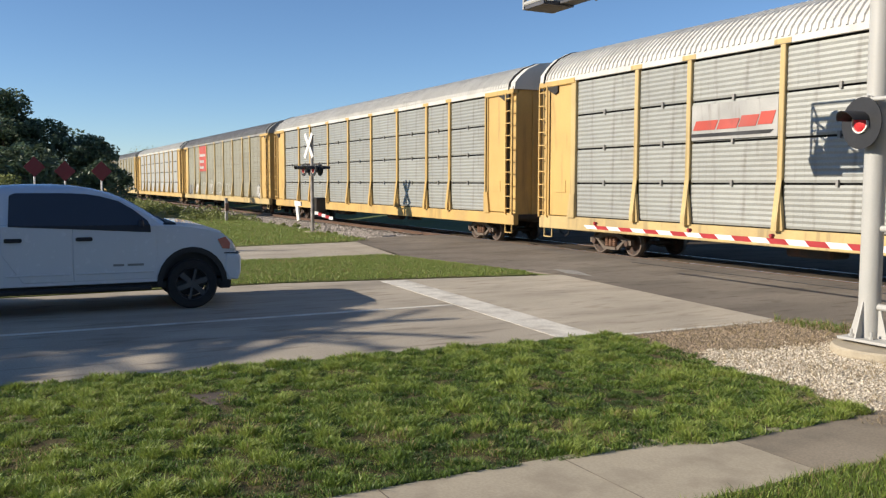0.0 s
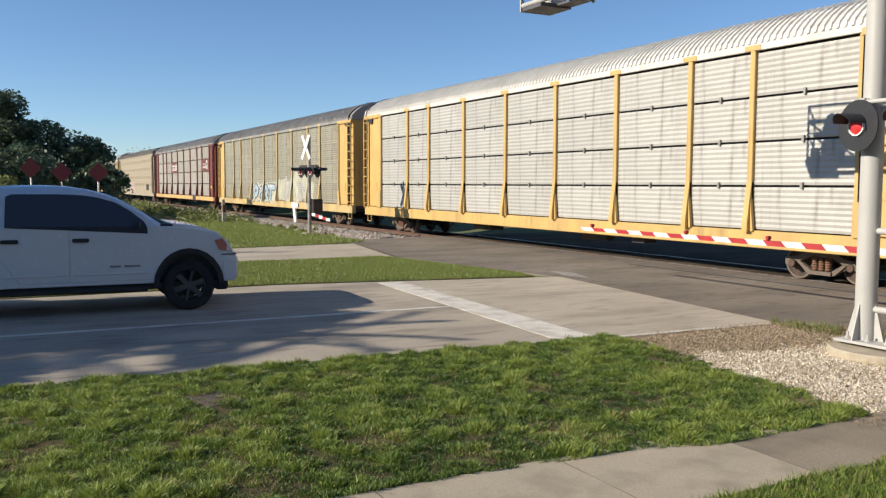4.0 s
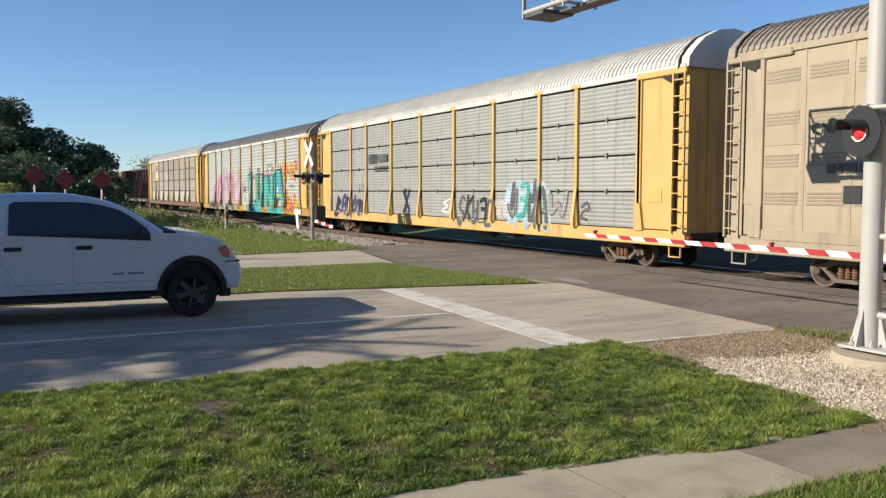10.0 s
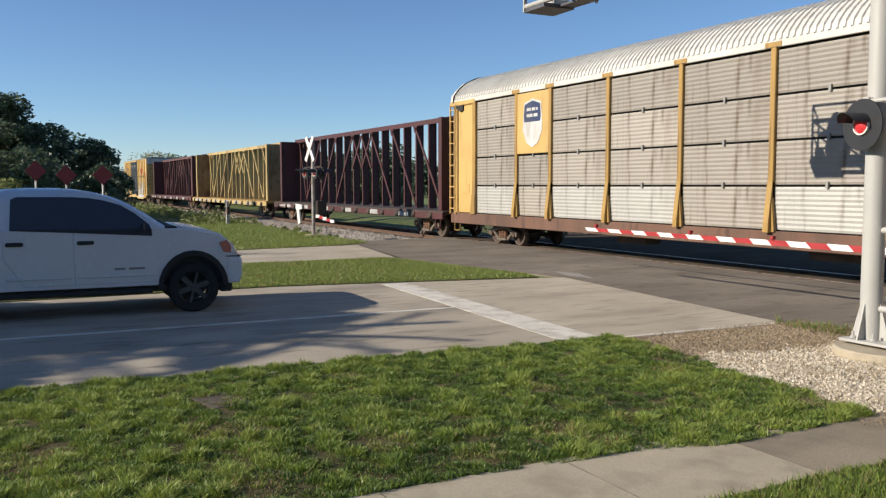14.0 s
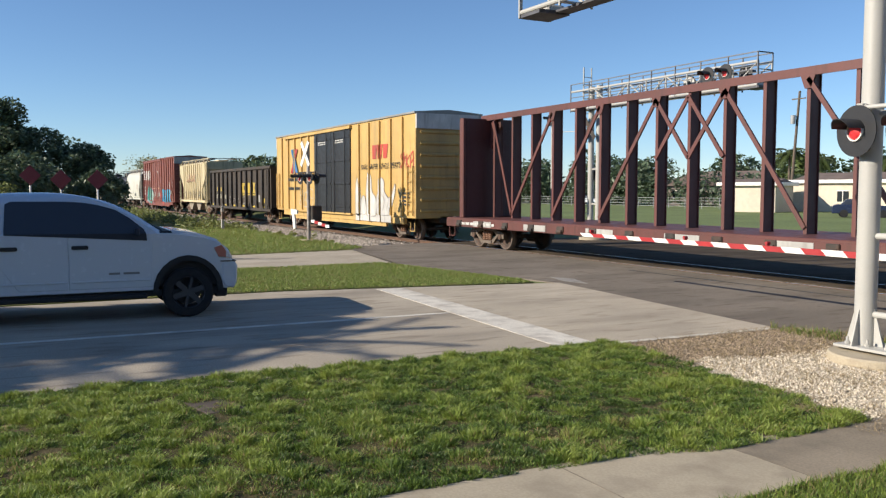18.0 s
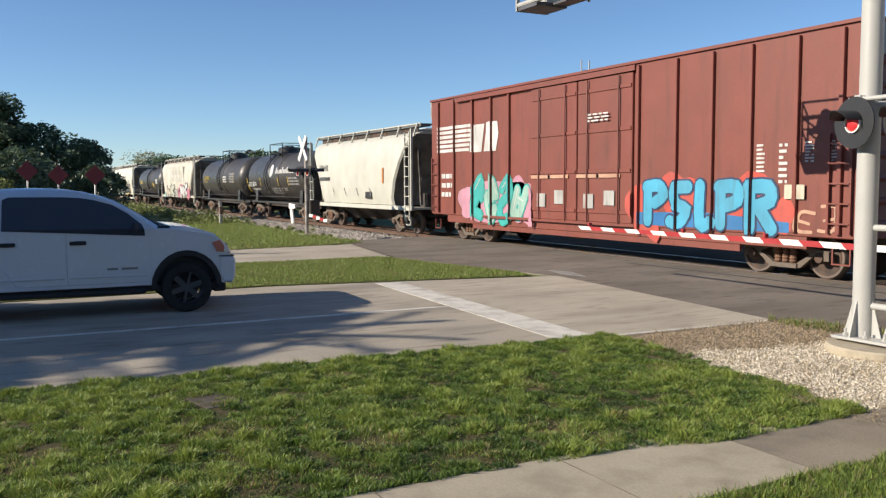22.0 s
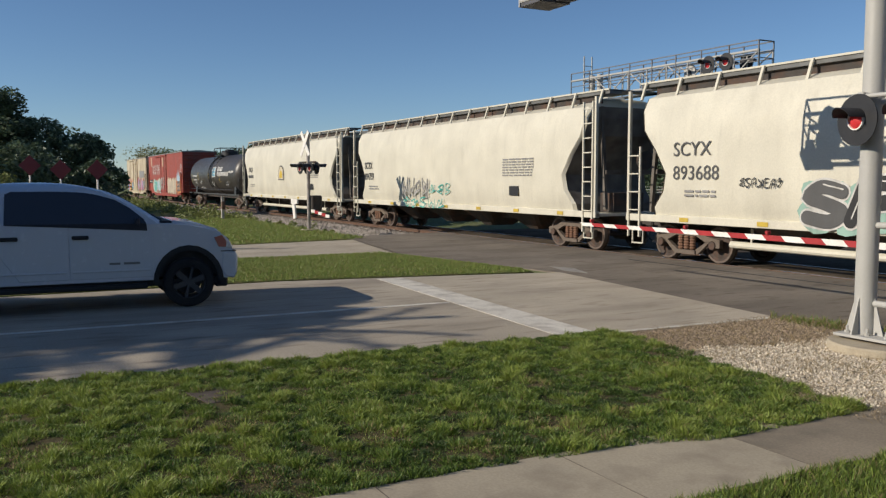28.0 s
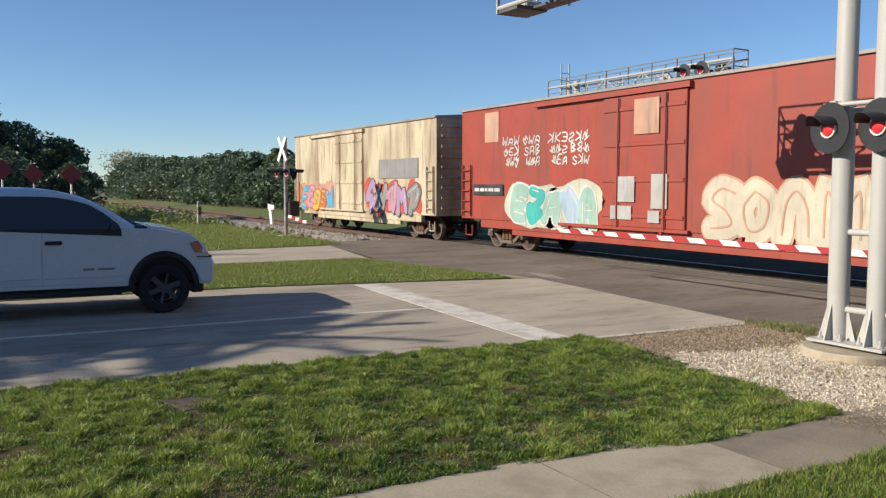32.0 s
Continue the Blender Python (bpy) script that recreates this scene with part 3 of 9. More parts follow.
P_TAN_DARK = paint("tan_louver", (0.36, 0.29, 0.195), amount=0.2)
P_TAN_ROOF = paint("tan_roof", (0.36, 0.31, 0.25), amount=0.3)
P_OXIDE = paint("oxide_red", (0.21, 0.045, 0.032), amount=0.35, dirt=(0.10, 0.05, 0.035))
P_MAROON = paint("maroon", (0.105, 0.034, 0.034), amount=0.4, dirt=(0.08, 0.04, 0.03))
P_BROWN_RED = paint("boxcar_brown", (0.26, 0.072, 0.05), amount=0.3, dirt=(0.14, 0.07, 0.05))
P_BRIGHT_RED = paint("boxcar_red", (0.40, 0.066, 0.04), amount=0.45, dirt=(0.22, 0.085, 0.06))
P_CREAM = paint("cream_paint", (0.70, 0.60, 0.42), amount=0.65, dirt=(0.24, 0.12, 0.06))
P_IVORY = paint("ivory_paint", (0.80, 0.755, 0.62), amount=0.08)
P_CLEAN_IVORY = paint("clean_ivory_paint", (0.68, 0.66, 0.57), amount=0.10)
P_GRATE = mat("galvanised_grating", (0.15, 0.15, 0.145), 0.6, metal=0.4, vary=0.2)
P_IVORY_DIRTY = paint("dirty_ivory_paint", (0.74, 0.68, 0.56), amount=0.22)
P_BEIGE = paint("beige_paint", (0.78, 0.65, 0.40), amount=0.3)
P_GONDOLA = paint("sooty_gondola", (0.052, 0.042, 0.035), 0.75, amount=0.5, dirt=(0.11, 0.075, 0.05))
P_TANK = paint("black_tank", (0.058, 0.054, 0.050), 0.42, amount=0.45, dirt=(0.105, 0.088, 0.07))
P_BLACK_DOOR = paint("black_door", (0.022, 0.024, 0.028), 0.5, amount=0.2, dirt=(0.06, 0.05, 0.05))
P_RUSTSILL = paint("rusty_sill", (0.20, 0.105, 0.07), 0.8, amount=0.6, dirt=(0.09, 0.06, 0.045))
# Near-black drawn for shaded insides, holes and gaps, also for black trim.
P_INSIDE = mat("shade_and_trim_black", (0.03, 0.028, 0.026), 0.9)
INKS = {n: mat("ink_" + n, [0.76 * q for q in c], 0.6, vary=0.16, fine=0.08, scale=1.6, stain=[0.45 * q + 0.06 for q in c], stain_scale=1.2, stain_amount=0.5, streak=0.3) for n, c in {
    "white": (0.72, 0.70, 0.66), "black": (0.02, 0.02, 0.022), "red": (0.55, 0.04, 0.03), "coral": (0.62, 0.09, 0.06), "blue": (0.03, 0.20, 0.48), "sky": (0.08, 0.42, 0.62), "teal": (0.04, 0.42, 0.36),
    "green": (0.20, 0.42, 0.12), "pink": (0.62, 0.30, 0.38), "lilac": (0.45, 0.30, 0.48), "orange": (0.62, 0.20, 0.03), "yellow": (0.68, 0.48, 0.06), "grey": (0.32, 0.31, 0.30), "navy": (0.03, 0.05, 0.125),
    "cream": (0.66, 0.58, 0.44), "dkgrey": (0.10, 0.10, 0.10), "peach": (0.62, 0.36, 0.24), "pale": (0.50, 0.49, 0.46), "mint": (0.35, 0.55, 0.46), "ice": (0.44, 0.57, 0.68), "haze": (0.60, 0.60, 0.46), "moss": (0.22, 0.50, 0.14), "aqua": (0.05, 0.46, 0.42), "violet": (0.56, 0.42, 0.60), "wash": (0.68, 0.63, 0.53), "rose": (0.62, 0.20, 0.27), "blush": (0.66, 0.50, 0.46), "smudge": (0.61, 0.565, 0.48)}.items()}

# -- running gear, shared by all cars --
WHEEL = Shape().lathe([(-0.09, 0.0), (-0.09, 0.11), (-0.045, 0.13), (-0.03, 0.33), (-0.065, 0.375), (-0.065, 0.44), (0.04, 0.455), (0.075, 0.48), (0.09, 0.47), (0.09, 0.37), (0.03, 0.33), (0.03, 0.0)], "y", 28).mesh("wheel", M_WHEEL, True)
TREAD = Shape().lathe([(-0.069, 0.385), (-0.069, 0.437), (-0.06, 0.444), (0.03, 0.457)], "y", 28).mesh("tread", M_WHEELRIM, True)
AXLE = Shape().tube((0, -0.98, 0), (0, 0.98, 0), 0.075, 10).mesh("axle", M_WHEEL, True)
CAP = Shape().lathe([(-0.06, 0.0), (-0.06, 0.10), (0.0, 0.13), (0.10, 0.13)], "y", 12).mesh("bearing_cap", M_WHEEL, True)
_s = Shape()
_s.extrude([(-1.12, 0.40), (-1.12, 0.60), (-0.72, 0.66), (-0.42, 0.80), (-0.30, 0.80), (-0.30, 0.68), (-0.66, 0.52), (-0.80, 0.54), (-0.98, 0.52), (-1.0, 0.40)], "y", -0.06, 0.06)
_s.extrude([(1.12, 0.40), (1.12, 0.60), (0.72, 0.66), (0.42, 0.80), (0.30, 0.80), (0.30, 0.68), (0.66, 0.52), (0.80, 0.54), (0.98, 0.52), (1.0, 0.40)], "y", -0.06, 0.06)
_s.box(-0.32, 0.32, -0.06, 0.06, 0.66, 0.80).box(-0.34, 0.34, -0.09, 0.09, 0.20, 0.30)
_s.extrude([(-0.80, 0.54), (-0.66, 0.52), (-0.30, 0.30), (-0.34, 0.20), (-0.42, 0.22)], "y", -0.05, 0.05).extrude([(0.80, 0.54), (0.66, 0.52), (0.30, 0.30), (0.34, 0.20), (0.42, 0.22)], "y", -0.05, 0.05)
SIDE_FRAME = _s.mesh("side_frame", M_DUSTY)
_s = Shape()
for dx in (-0.2, 0.0, 0.2):
    _s.lathe([(0.30, 0.0)] + [(0.31 + 0.034 * k, 0.085 if k % 2 else 0.066) for k in range(11)] + [(0.66, 0.0)], "z", 10, (dx, 0, 0))
SPRINGS = _s.mesh("springs", mat("spring_rust", (0.17, 0.09, 0.055), 0.8, scale=5, vary=0.3))
BOLSTER = Shape().box(-0.22, 0.22, -0.95, 0.95, 0.55, 0.80, 0.02).mesh("bolster", M_DARK)
COUPLER = Shape().box(0, 0.55, -0.08, 0.08, 0.78, 0.98, 0.02).box(0.5, 0.80, -0.13, 0.15, 0.74, 1.02, 0.04).mesh("coupler", M_DARK)
HOSE = Shape().tube((0, 0, 0.78), (0.10, -0.05, 0.42), 0.025, 8).tube((0.10, -0.05, 0.42), (0.34, -0.1, 0.34), 0.025, 8).mesh("brake_hose", M_BLACK)


def put(name, me, parent, m, label=""):
    ob = part(name, me, None, parent, label)
    ob.matrix_basis = m
    return ob


def bogie(car, x, size=1.0):
    b = put("bogie", BOLSTER, car, pose(x, 0, 0) @ Matrix.Diagonal((size, 1.0, size, 1.0)))
    for sy in (-1, 1):
        put("side_frame", SIDE_FRAME, b, pose(0, sy * 0.99, 0))
        put("spring_set", SPRINGS, b, pose(0, sy * 1.0, 0))
        for sx in (-0.89, 0.89):
            put("wheel", WHEEL, b, pose(sx, sy * 0.755, 0.455, 0, 0, 0 if sy < 0 else 180))
            put("tread", TREAD, b, pose(sx, sy * 0.755, 0.455, 0, 0, 0 if sy < 0 else 180), "bright worn rim")
            put("bearing_cap", CAP, b, pose(sx, sy * 1.02, 0.455, 0, 0, 0 if sy < 0 else 180))
    for sx in (-0.89, 0.89):
        put("axle", AXLE, b, pose(sx, 0, 0.455))


def ladder(car, x, z0, z1, n, w, material, y=FRONT - 0.04):
    s = Shape().bar((x - w / 2, y, z0), (x - w / 2, y, z1), 0.05, 0.05).bar((x + w / 2, y, z0), (x + w / 2, y, z1), 0.05, 0.05)
    for i in range(n):
        z = z0 + (z1 - z0) * (i + 0.5) / n
        s.bar((x - w / 2, y - 0.03, z), (x + w / 2, y - 0.03, z), 0.03, 0.03)
    part("ladder", s, material, car)


def car_base(name, label, category, i, ul, ur, inset, frame_mat, wheels=1.0):
    """A car from ul to ur along the train at the start; its running gear, couplers and steps."""
    car = thing(name, label, category, "cars of the freight train")
    x, h = (ul + ur) / 2, (ur - ul) / 2
    CARS.append((car, x))
    for sx in (-1, 1):
        bogie(car, sx * (h - inset), wheels)
        put("coupler", COUPLER, car, pose(sx * h, 0, 0, 0, 0, 0 if sx > 0 else 180))
        put("brake_hose", HOSE, car, pose(sx * h, 0.35 * sx, 0, 0, 0, 0 if sx > 0 else 180))
        st = Shape()
        for a in (-0.2, 0.2):
            st.bar((sx * (h - 0.4) + a, -1.43, 0.75), (sx * (h - 0.4) + a, -1.43, 0.40), 0.03, 0.04)
        part("stirrup_step", st.bar((sx * (h - 0.4) - 0.21, -1.43, 0.40), (sx * (h - 0.4) + 0.21, -1.43, 0.40), 0.06, 0.03), frame_mat, car)
    part("centre_sill", Shape().box(-h, h, -0.38, 0.38, 0.72, 1.0), M_DARK, car)
    return car, h


def levels(rows, n_round=0):
    """A hull through rows of (z, xl, xr, half width), closed at both ends."""
    s = Shape()
    p = []
    for z, xl, xr, hw in rows:
        b = min(0.10, hw / 2)
        p += [(xl + b, -hw, z), (xr - b, -hw, z), (xr, -hw + b, z), (xr, hw - b, z), (xr - b, hw, z), (xl + b, hw, z), (xl, hw - b, z), (xl, -hw + b, z)]
    f = []
    for k in range(len(rows) - 1):
        for j in range(8):
            a, c = k * 8 + j, k * 8 + (j + 1) % 8
            f.append((a, c, c + 8, a + 8))
    f += [tuple(range(8))[::-1], tuple(range(8 * (len(rows) - 1), 8 * len(rows)))]
    return s.add(p, f)


def panel_sheet(car, name, polys, ink, y=FRONT - 0.012, depth=0.006, label=""):
    """Flat painted shapes on the near side: outlines of (x, z)."""
    s = Shape()
    for o in polys:
        s.extrude(o, "y", y - depth, y)
    return part(name, s, INKS[ink] if isinstance(ink, str) else ink, car, label)


def rect(x0, x1, z0, z1):
    return [(x0, z0), (x1, z0), (x1, z1), (x0, z1)]


def lettering(car, words, x, z, size, ink, y=FRONT - 0.014, offset=0.0, shear=0.0, stretch=1.0, label="", name="lettering"):
    c = bpy.data.curves.new("lettering", "FONT")
    c.body, c.size, c.offset, c.extrude, c.shear, c.resolution_u = words, size, offset, 0.003, shear, 3
    o = bpy.data.objects.new("tmp", c)
    scene.collection.objects.link(o)
    me = bpy.data.meshes.new_from_object(o.evaluated_get(bpy.context.evaluated_depsgraph_get()))
    bpy.data.objects.remove(o)
    for v in me.vertices:
        v.co.x *= stretch
    me.materials.clear()
    me.materials.append(INKS[ink] if isinstance(ink, str) else ink)
    ob = part(name, me, None, car, label)
    ob.matrix_basis = pose(x, y, z, 90, 0, 0)
    return ob


def bars(car, x0, x1, z0, z1, rows, ink, seed=1, y=FRONT - 0.014):
    """Writing too small to read: rows of short bars."""
    r = random.Random(seed)
    out, hgt = [], (z1 - z0) / rows
    for k in range(rows):
        x = x0
        while x < x1 - 0.05:
            w = min(r.uniform(0.08, 0.35), x1 - x)
            out.append(rect(x, x + w, z0 + hgt * (k + 0.25), z0 + hgt * (k + 0.75)))
            x += w + 0.06
    panel_sheet(car, "small_lettering", out, ink, y)


def bubble(cx, cz, w, h, r, wild=0.22, n=18, lean=0.0):
    k = r.uniform(0, 6)
    out = []
    for i in range(n):
        a = 2 * math.pi * i / n
        q = 1 + wild * math.sin(2 * a + k) + wild * 0.7 * math.sin(5 * a + 2 * k) + r.uniform(-0.04, 0.04)
        c, s = math.cos(a), math.sin(a)
        sq = 1 / max(abs(c), abs(s)) ** 0.6
        dz = h / 2 * q * s * sq
        out.append((cx + w / 2 * q * c * sq + lean * dz, cz + dz))
    return out


GLYPHS = {
    "P": [((0.1, 0), (0.15, 1)), ((0.15, 0.95), (0.75, 0.9), (0.85, 0.68), (0.7, 0.48), (0.15, 0.45))], "O": [((0.5, 0.05), (0.12, 0.3), (0.15, 0.75), (0.5, 0.95), (0.85, 0.75), (0.88, 0.3), (0.5, 0.05))],
    "R": [((0.1, 0), (0.15, 1)), ((0.15, 0.95), (0.7, 0.9), (0.8, 0.7), (0.65, 0.5), (0.2, 0.48)), ((0.45, 0.48), (0.9, 0.0))], "T": [((0.0, 0.92), (1.0, 0.98)), ((0.5, 0.95), (0.45, 0.0))],
    "arch": [((0.1, 0), (0.15, 0.7), (0.4, 0.95), (0.75, 0.85), (0.9, 0.0)), ((0.3, 0.4), (0.8, 0.42))], "hook": [((0.85, 0.85), (0.4, 0.98), (0.1, 0.7), (0.5, 0.52), (0.88, 0.3), (0.6, 0.03), (0.08, 0.12))],
    "fork": [((0.15, 0), (0.12, 1)), ((0.9, 0.95), (0.25, 0.48), (0.95, 0.02))], "zig": [((0.08, 0.95), (0.2, 0.05), (0.5, 0.6), (0.8, 0.05), (0.95, 0.98))], "comb": [((0.9, 0.95), (0.15, 0.9), (0.12, 0.08), (0.9, 0.05)), ((0.15, 0.5), (0.7, 0.52))],
    "cup": [((0.08, 0.98), (0.12, 0.2), (0.5, 0.03), (0.85, 0.2), (0.92, 0.95))], "bolt": [((0.05, 0.6), (0.5, 1.0), (0.45, 0.55), (0.95, 0.7), (0.4, 0.0), (0.1, 0.25))], "claw": [((0.0, 0.1), (0.3, 0.9), (0.55, 0.35), (0.7, 1.0)), ((0.3, 0.1), (0.98, 0.4))], "loop": [((0.2, 0.0), (0.12, 0.95), (0.8, 0.8), (0.3, 0.52), (0.88, 0.28), (0.2, 0.04))]}
PSEUDO = ["arch", "hook", "fork", "zig", "comb", "loop", "bolt", "claw"]


def flowing(pts, n=5):
    """A smooth line through points."""
    q = [Vector(p) for p in pts]
    if len(q) < 3:
        return q
    out = []
    for i in range(len(q) - 1):
        a, b, c, d = q[max(0, i - 1)], q[i], q[i + 1], q[min(len(q) - 1, i + 2)]
        for k in range(n):
            t = k / n
            out.append(0.5 * (2 * b + (c - a) * t + (2 * a - 5 * b + 4 * c - d) * t * t + (3 * b - a - 3 * c + d) * t ** 3))
    return out + [q[-1]]


def stroke_outline(s, pts, width, y, n=5):
    """A thick flowing line with round ends through points (x, z), one flat ribbon facing -y."""
    p = flowing(pts, n)
    p = [q for k, q in enumerate(p) if k == 0 or (q - p[k - 1]).length > 1e-5]
    h, out = width / 2, []
    first, last = (p[1] - p[0]).normalized(), (p[-1] - p[-2]).normalized()
    for k in (0.98, 0.8, 0.45):
        out.append((p[0] - first * h * k, h * math.sqrt(1 - k * k), first))
    for k, q in enumerate(p):
        a = (q - p[k - 1]).normalized() if k else first
        b = (p[k + 1] - q).normalized() if k < len(p) - 1 else a
        m = (a + b).normalized() if (a + b).length > 1e-3 else a
        out.append((q, h * min(1.3, 1 / max(0.4, m.dot(a))), m))
    for k in (0.45, 0.8, 0.98):
        out.append((p[-1] + last * h * k, h * math.sqrt(1 - k * k), last))
    v = []
    for k, (q, w, d) in enumerate(out):
        v += [(q.x - d.y * w, y - 0.00006 * k, q.y + d.x * w), (q.x + d.y * w, y - 0.00006 * k, q.y - d.x * w)]
    s.add(v, [(2 * k, 2 * k + 2, 2 * k + 3, 2 * k + 1) for k in range(len(out) - 1)])


SURFACES = {}


def clip_band(poly, axis, lo, hi):
    for sign, lim in ((1, lo), (-1, -hi)):
        out = []
        for k, q in enumerate(poly):
            r = poly[k - 1]
            dq, dr = sign * q[axis] - lim, sign * r[axis] - lim
            if (dq >= 0) != (dr >= 0):
                t = dr / (dr - dq)
                out.append((r[0] + (q[0] - r[0]) * t, r[1] + (q[1] - r[1]) * t))
            if dq >= 0:
                out.append(q)
        poly = out
        if len(poly) < 3:
            return []
    return poly


def laid(car, shape, y):
    """Paint follows the side that it lies on: cut along the folds and ribs of the car and pressed onto them."""
    root = car
    while root.parent:
        root = root.parent
    if root.name not in SURFACES:
        return shape
    zs, xs, depth = SURFACES[root.name]
    lift = 0.003 + 0.5 * max(0.0, FRONT - y)
    out, known = Shape(), {}
    for f in shape.f:
        pts = [Vector((shape.v[i][0], shape.v[i][2], 0)) for i in f]
        own = y - shape.v[f[0]][1]
        tris = [f] if len(f) == 4 else [[f[i] for i in t] for t in tessellate_polygon([pts])]
        for t in tris:
            poly = [(shape.v[i][0], shape.v[i][2]) for i in t]
            z0, z1 = min(q[1] for q in poly), max(q[1] for q in poly)
            cuts = [z0 - 1] + [z for z in zs if z0 < z < z1] + [z1 + 1]
            for a, b in zip(cuts, cuts[1:]):
                band = clip_band(poly, 1, a, b)
                if not band:
                    continue
                x0, x1 = min(q[0] for q in band), max(q[0] for q in band)
                side = [x0 - 1] + [x for x in xs if x0 < x < x1] + [x1 + 1]
                for c, d in zip(side, side[1:]):
                    piece = clip_band(band, 0, c, d)
                    if piece:
                        mx = sum(q[0] for q in piece) / len(piece)
                        face = []
                        for px, pz in piece:
                            q = (px, depth(px, pz, mx) - lift - own, pz)
                            key = (round(q[0], 3), round(q[1], 3), round(q[2], 3))
                            if key not in known:
                                known[key] = len(out.v)
                                out.v.append(q)
                            if known[key] not in face:
                                face.append(known[key])
                        if len(face) > 2:
                            out.f.append(tuple(face))
    return out


def painted(car, name, polys, ink, y=FRONT - 0.014, label=""):
    """Flat sprayed shapes: closed outlines of (x, z), lying on the car's side."""
    s = Shape()
    for o in polys:
        s.add([(x, y, z) for x, z in o], [tuple(range(len(o)))])
    return part(name, laid(car, s, y), INKS[ink] if isinstance(ink, str) else ink, car, label)


def line_on(car, name, runs, width, ink, y=FRONT - 0.014, label="", n=5):
    s = Shape()
    for st in runs:
        stroke_outline(s, st, width, y, n)
    return part(name, laid(car, s, y), INKS[ink] if isinstance(ink, str) else ink, car, label)


def graffiti(car, x0, x1, z0, z1, n, fills, line, seed, y=FRONT - 0.014, back=None, marks=True, label="", lean=0.12, glyphs=None, weight=0.34, keyline="white"):
    """Sprayed letter-like shapes: a cloud behind, a broad outline, the fill, and a bright inner line."""
    r = random.Random(seed)
    w = (x1 - x0) / n
    h = z1 - z0
    if back:
        for i in range(n + 1):
            painted(car, "spray_cloud", [bubble(x0 + (x1 - x0) * (i + 0.5) / (n + 1), (z0 + z1) / 2 + r.uniform(-0.12, 0.12) * h, w * r.uniform(1.0, 1.35), h * r.uniform(0.8, 1.15), r, 0.14, 28)], back, y + 0.0024 * (i % 3), label="sprayed background")
    for i in range(n):
        g = GLYPHS[glyphs[i] if glyphs else r.choice(PSEUDO)]
        a, hh, zz = r.uniform(-0.12, 0.16) + lean, h * r.uniform(0.86, 1.06), z0 + h * r.uniform(-0.03, 0.06)
        wd = weight * min(w, h) * r.uniform(0.9, 1.1)
        cx, ww = x0 + w * i + wd * 0.25, w - wd * 0.35
        k = 0.0016 * (i % 2)
        if not glyphs:
            fx, fz, sp = r.choice((0, 1)), r.choice((0, 1)), r.uniform(-0.5, 0.5)
            g = [[(abs(fx - px) * (1 - 0.3 * abs(sp)) + sp * (pz - 0.5) * 0.5, abs(fz - pz) + 0.12 * math.sin(9 * px + 7 * sp)) for px, pz in st] for st in g]
        runs = [[(cx + px * ww + (pz - 0.5) * hh * a, zz + wd / 2 + pz * (hh - wd)) for px, pz in st] for st in g]
        so, sf, sk = Shape(), Shape(), Shape()
        for st in runs:
            stroke_outline(so, st, wd * 1.32, y - 0.006 - k)
            stroke_outline(sf, st, wd, y - 0.020 - k)
            stroke_outline(sk, [(p + wd * 0.12, q + wd * 0.18) for p, q in st[:2]], wd * 0.10, y - 0.034 - k)
        letter = part("graffiti_shape", laid(car, so, y - 0.006 - k), INKS[line], car, label or "sprayed outline of a letter-like shape")
        part("graffiti_fill", laid(car, sf, y - 0.020 - k), INKS[fills[i % len(fills)]], letter)
        if marks:
            part("graffiti_highlight", laid(car, sk, y - 0.034 - k), INKS[keyline if keyline not in (fills[i % len(fills)],) else line], letter)


def scrawl(car, x0, x1, z0, z1, n, ink, seed, y=FRONT - 0.014, thick=0.05):
    """A thin sprayed tag: flowing letter-like lines."""
    r = random.Random(seed)
    m = max(1, round(n / 3))
    w, h = (x1 - x0) / m, z1 - z0
    for i in range(m):
        g = GLYPHS[r.choice(PSEUDO)]
        fx, lean, tall = r.choice((0, 1)), r.uniform(0.0, 0.25), r.uniform(0.75, 1.05)
        runs = [[(x0 + w * (i + 0.08 + 0.84 * abs(fx - px)) + lean * h * (pz - 0.5), z0 + h * tall * (pz + 0.08 * math.sin(7 * px + i))) for px, pz in st] for st in g]
        for k, st in enumerate(runs):
            line_on(car, "sprayed_tag", [st], thick * r.uniform(0.8, 1.1), ink, y - 0.0006 * k, "thin sprayed scrawl")


# -- car carriers --
M_ALLOYISH = mat("grey_clip", (0.28, 0.27, 0.25), 0.6, metal=0.4)
STORE = {}


def corrugated(w, h, amp, pitch, material):
    """An upright sheet with level corrugations, w wide and h high, its foot at z = 0."""
    key = ("cor", round(w, 3), round(h, 3), amp, pitch, material.name)
    if key not in STORE:
        n = max(2, round(h / pitch)) * 4
        front = [(-amp * (0.5 - 0.5 * math.cos(2 * math.pi * k / 4)) if 0 < k < n else 0.0, h * k / n) for k in range(n + 1)]
        STORE[key] = Shape().extrude(front + [(0.03, h), (0.03, 0)], "x", -w / 2, w / 2).mesh("panel", material)
    return STORE[key]


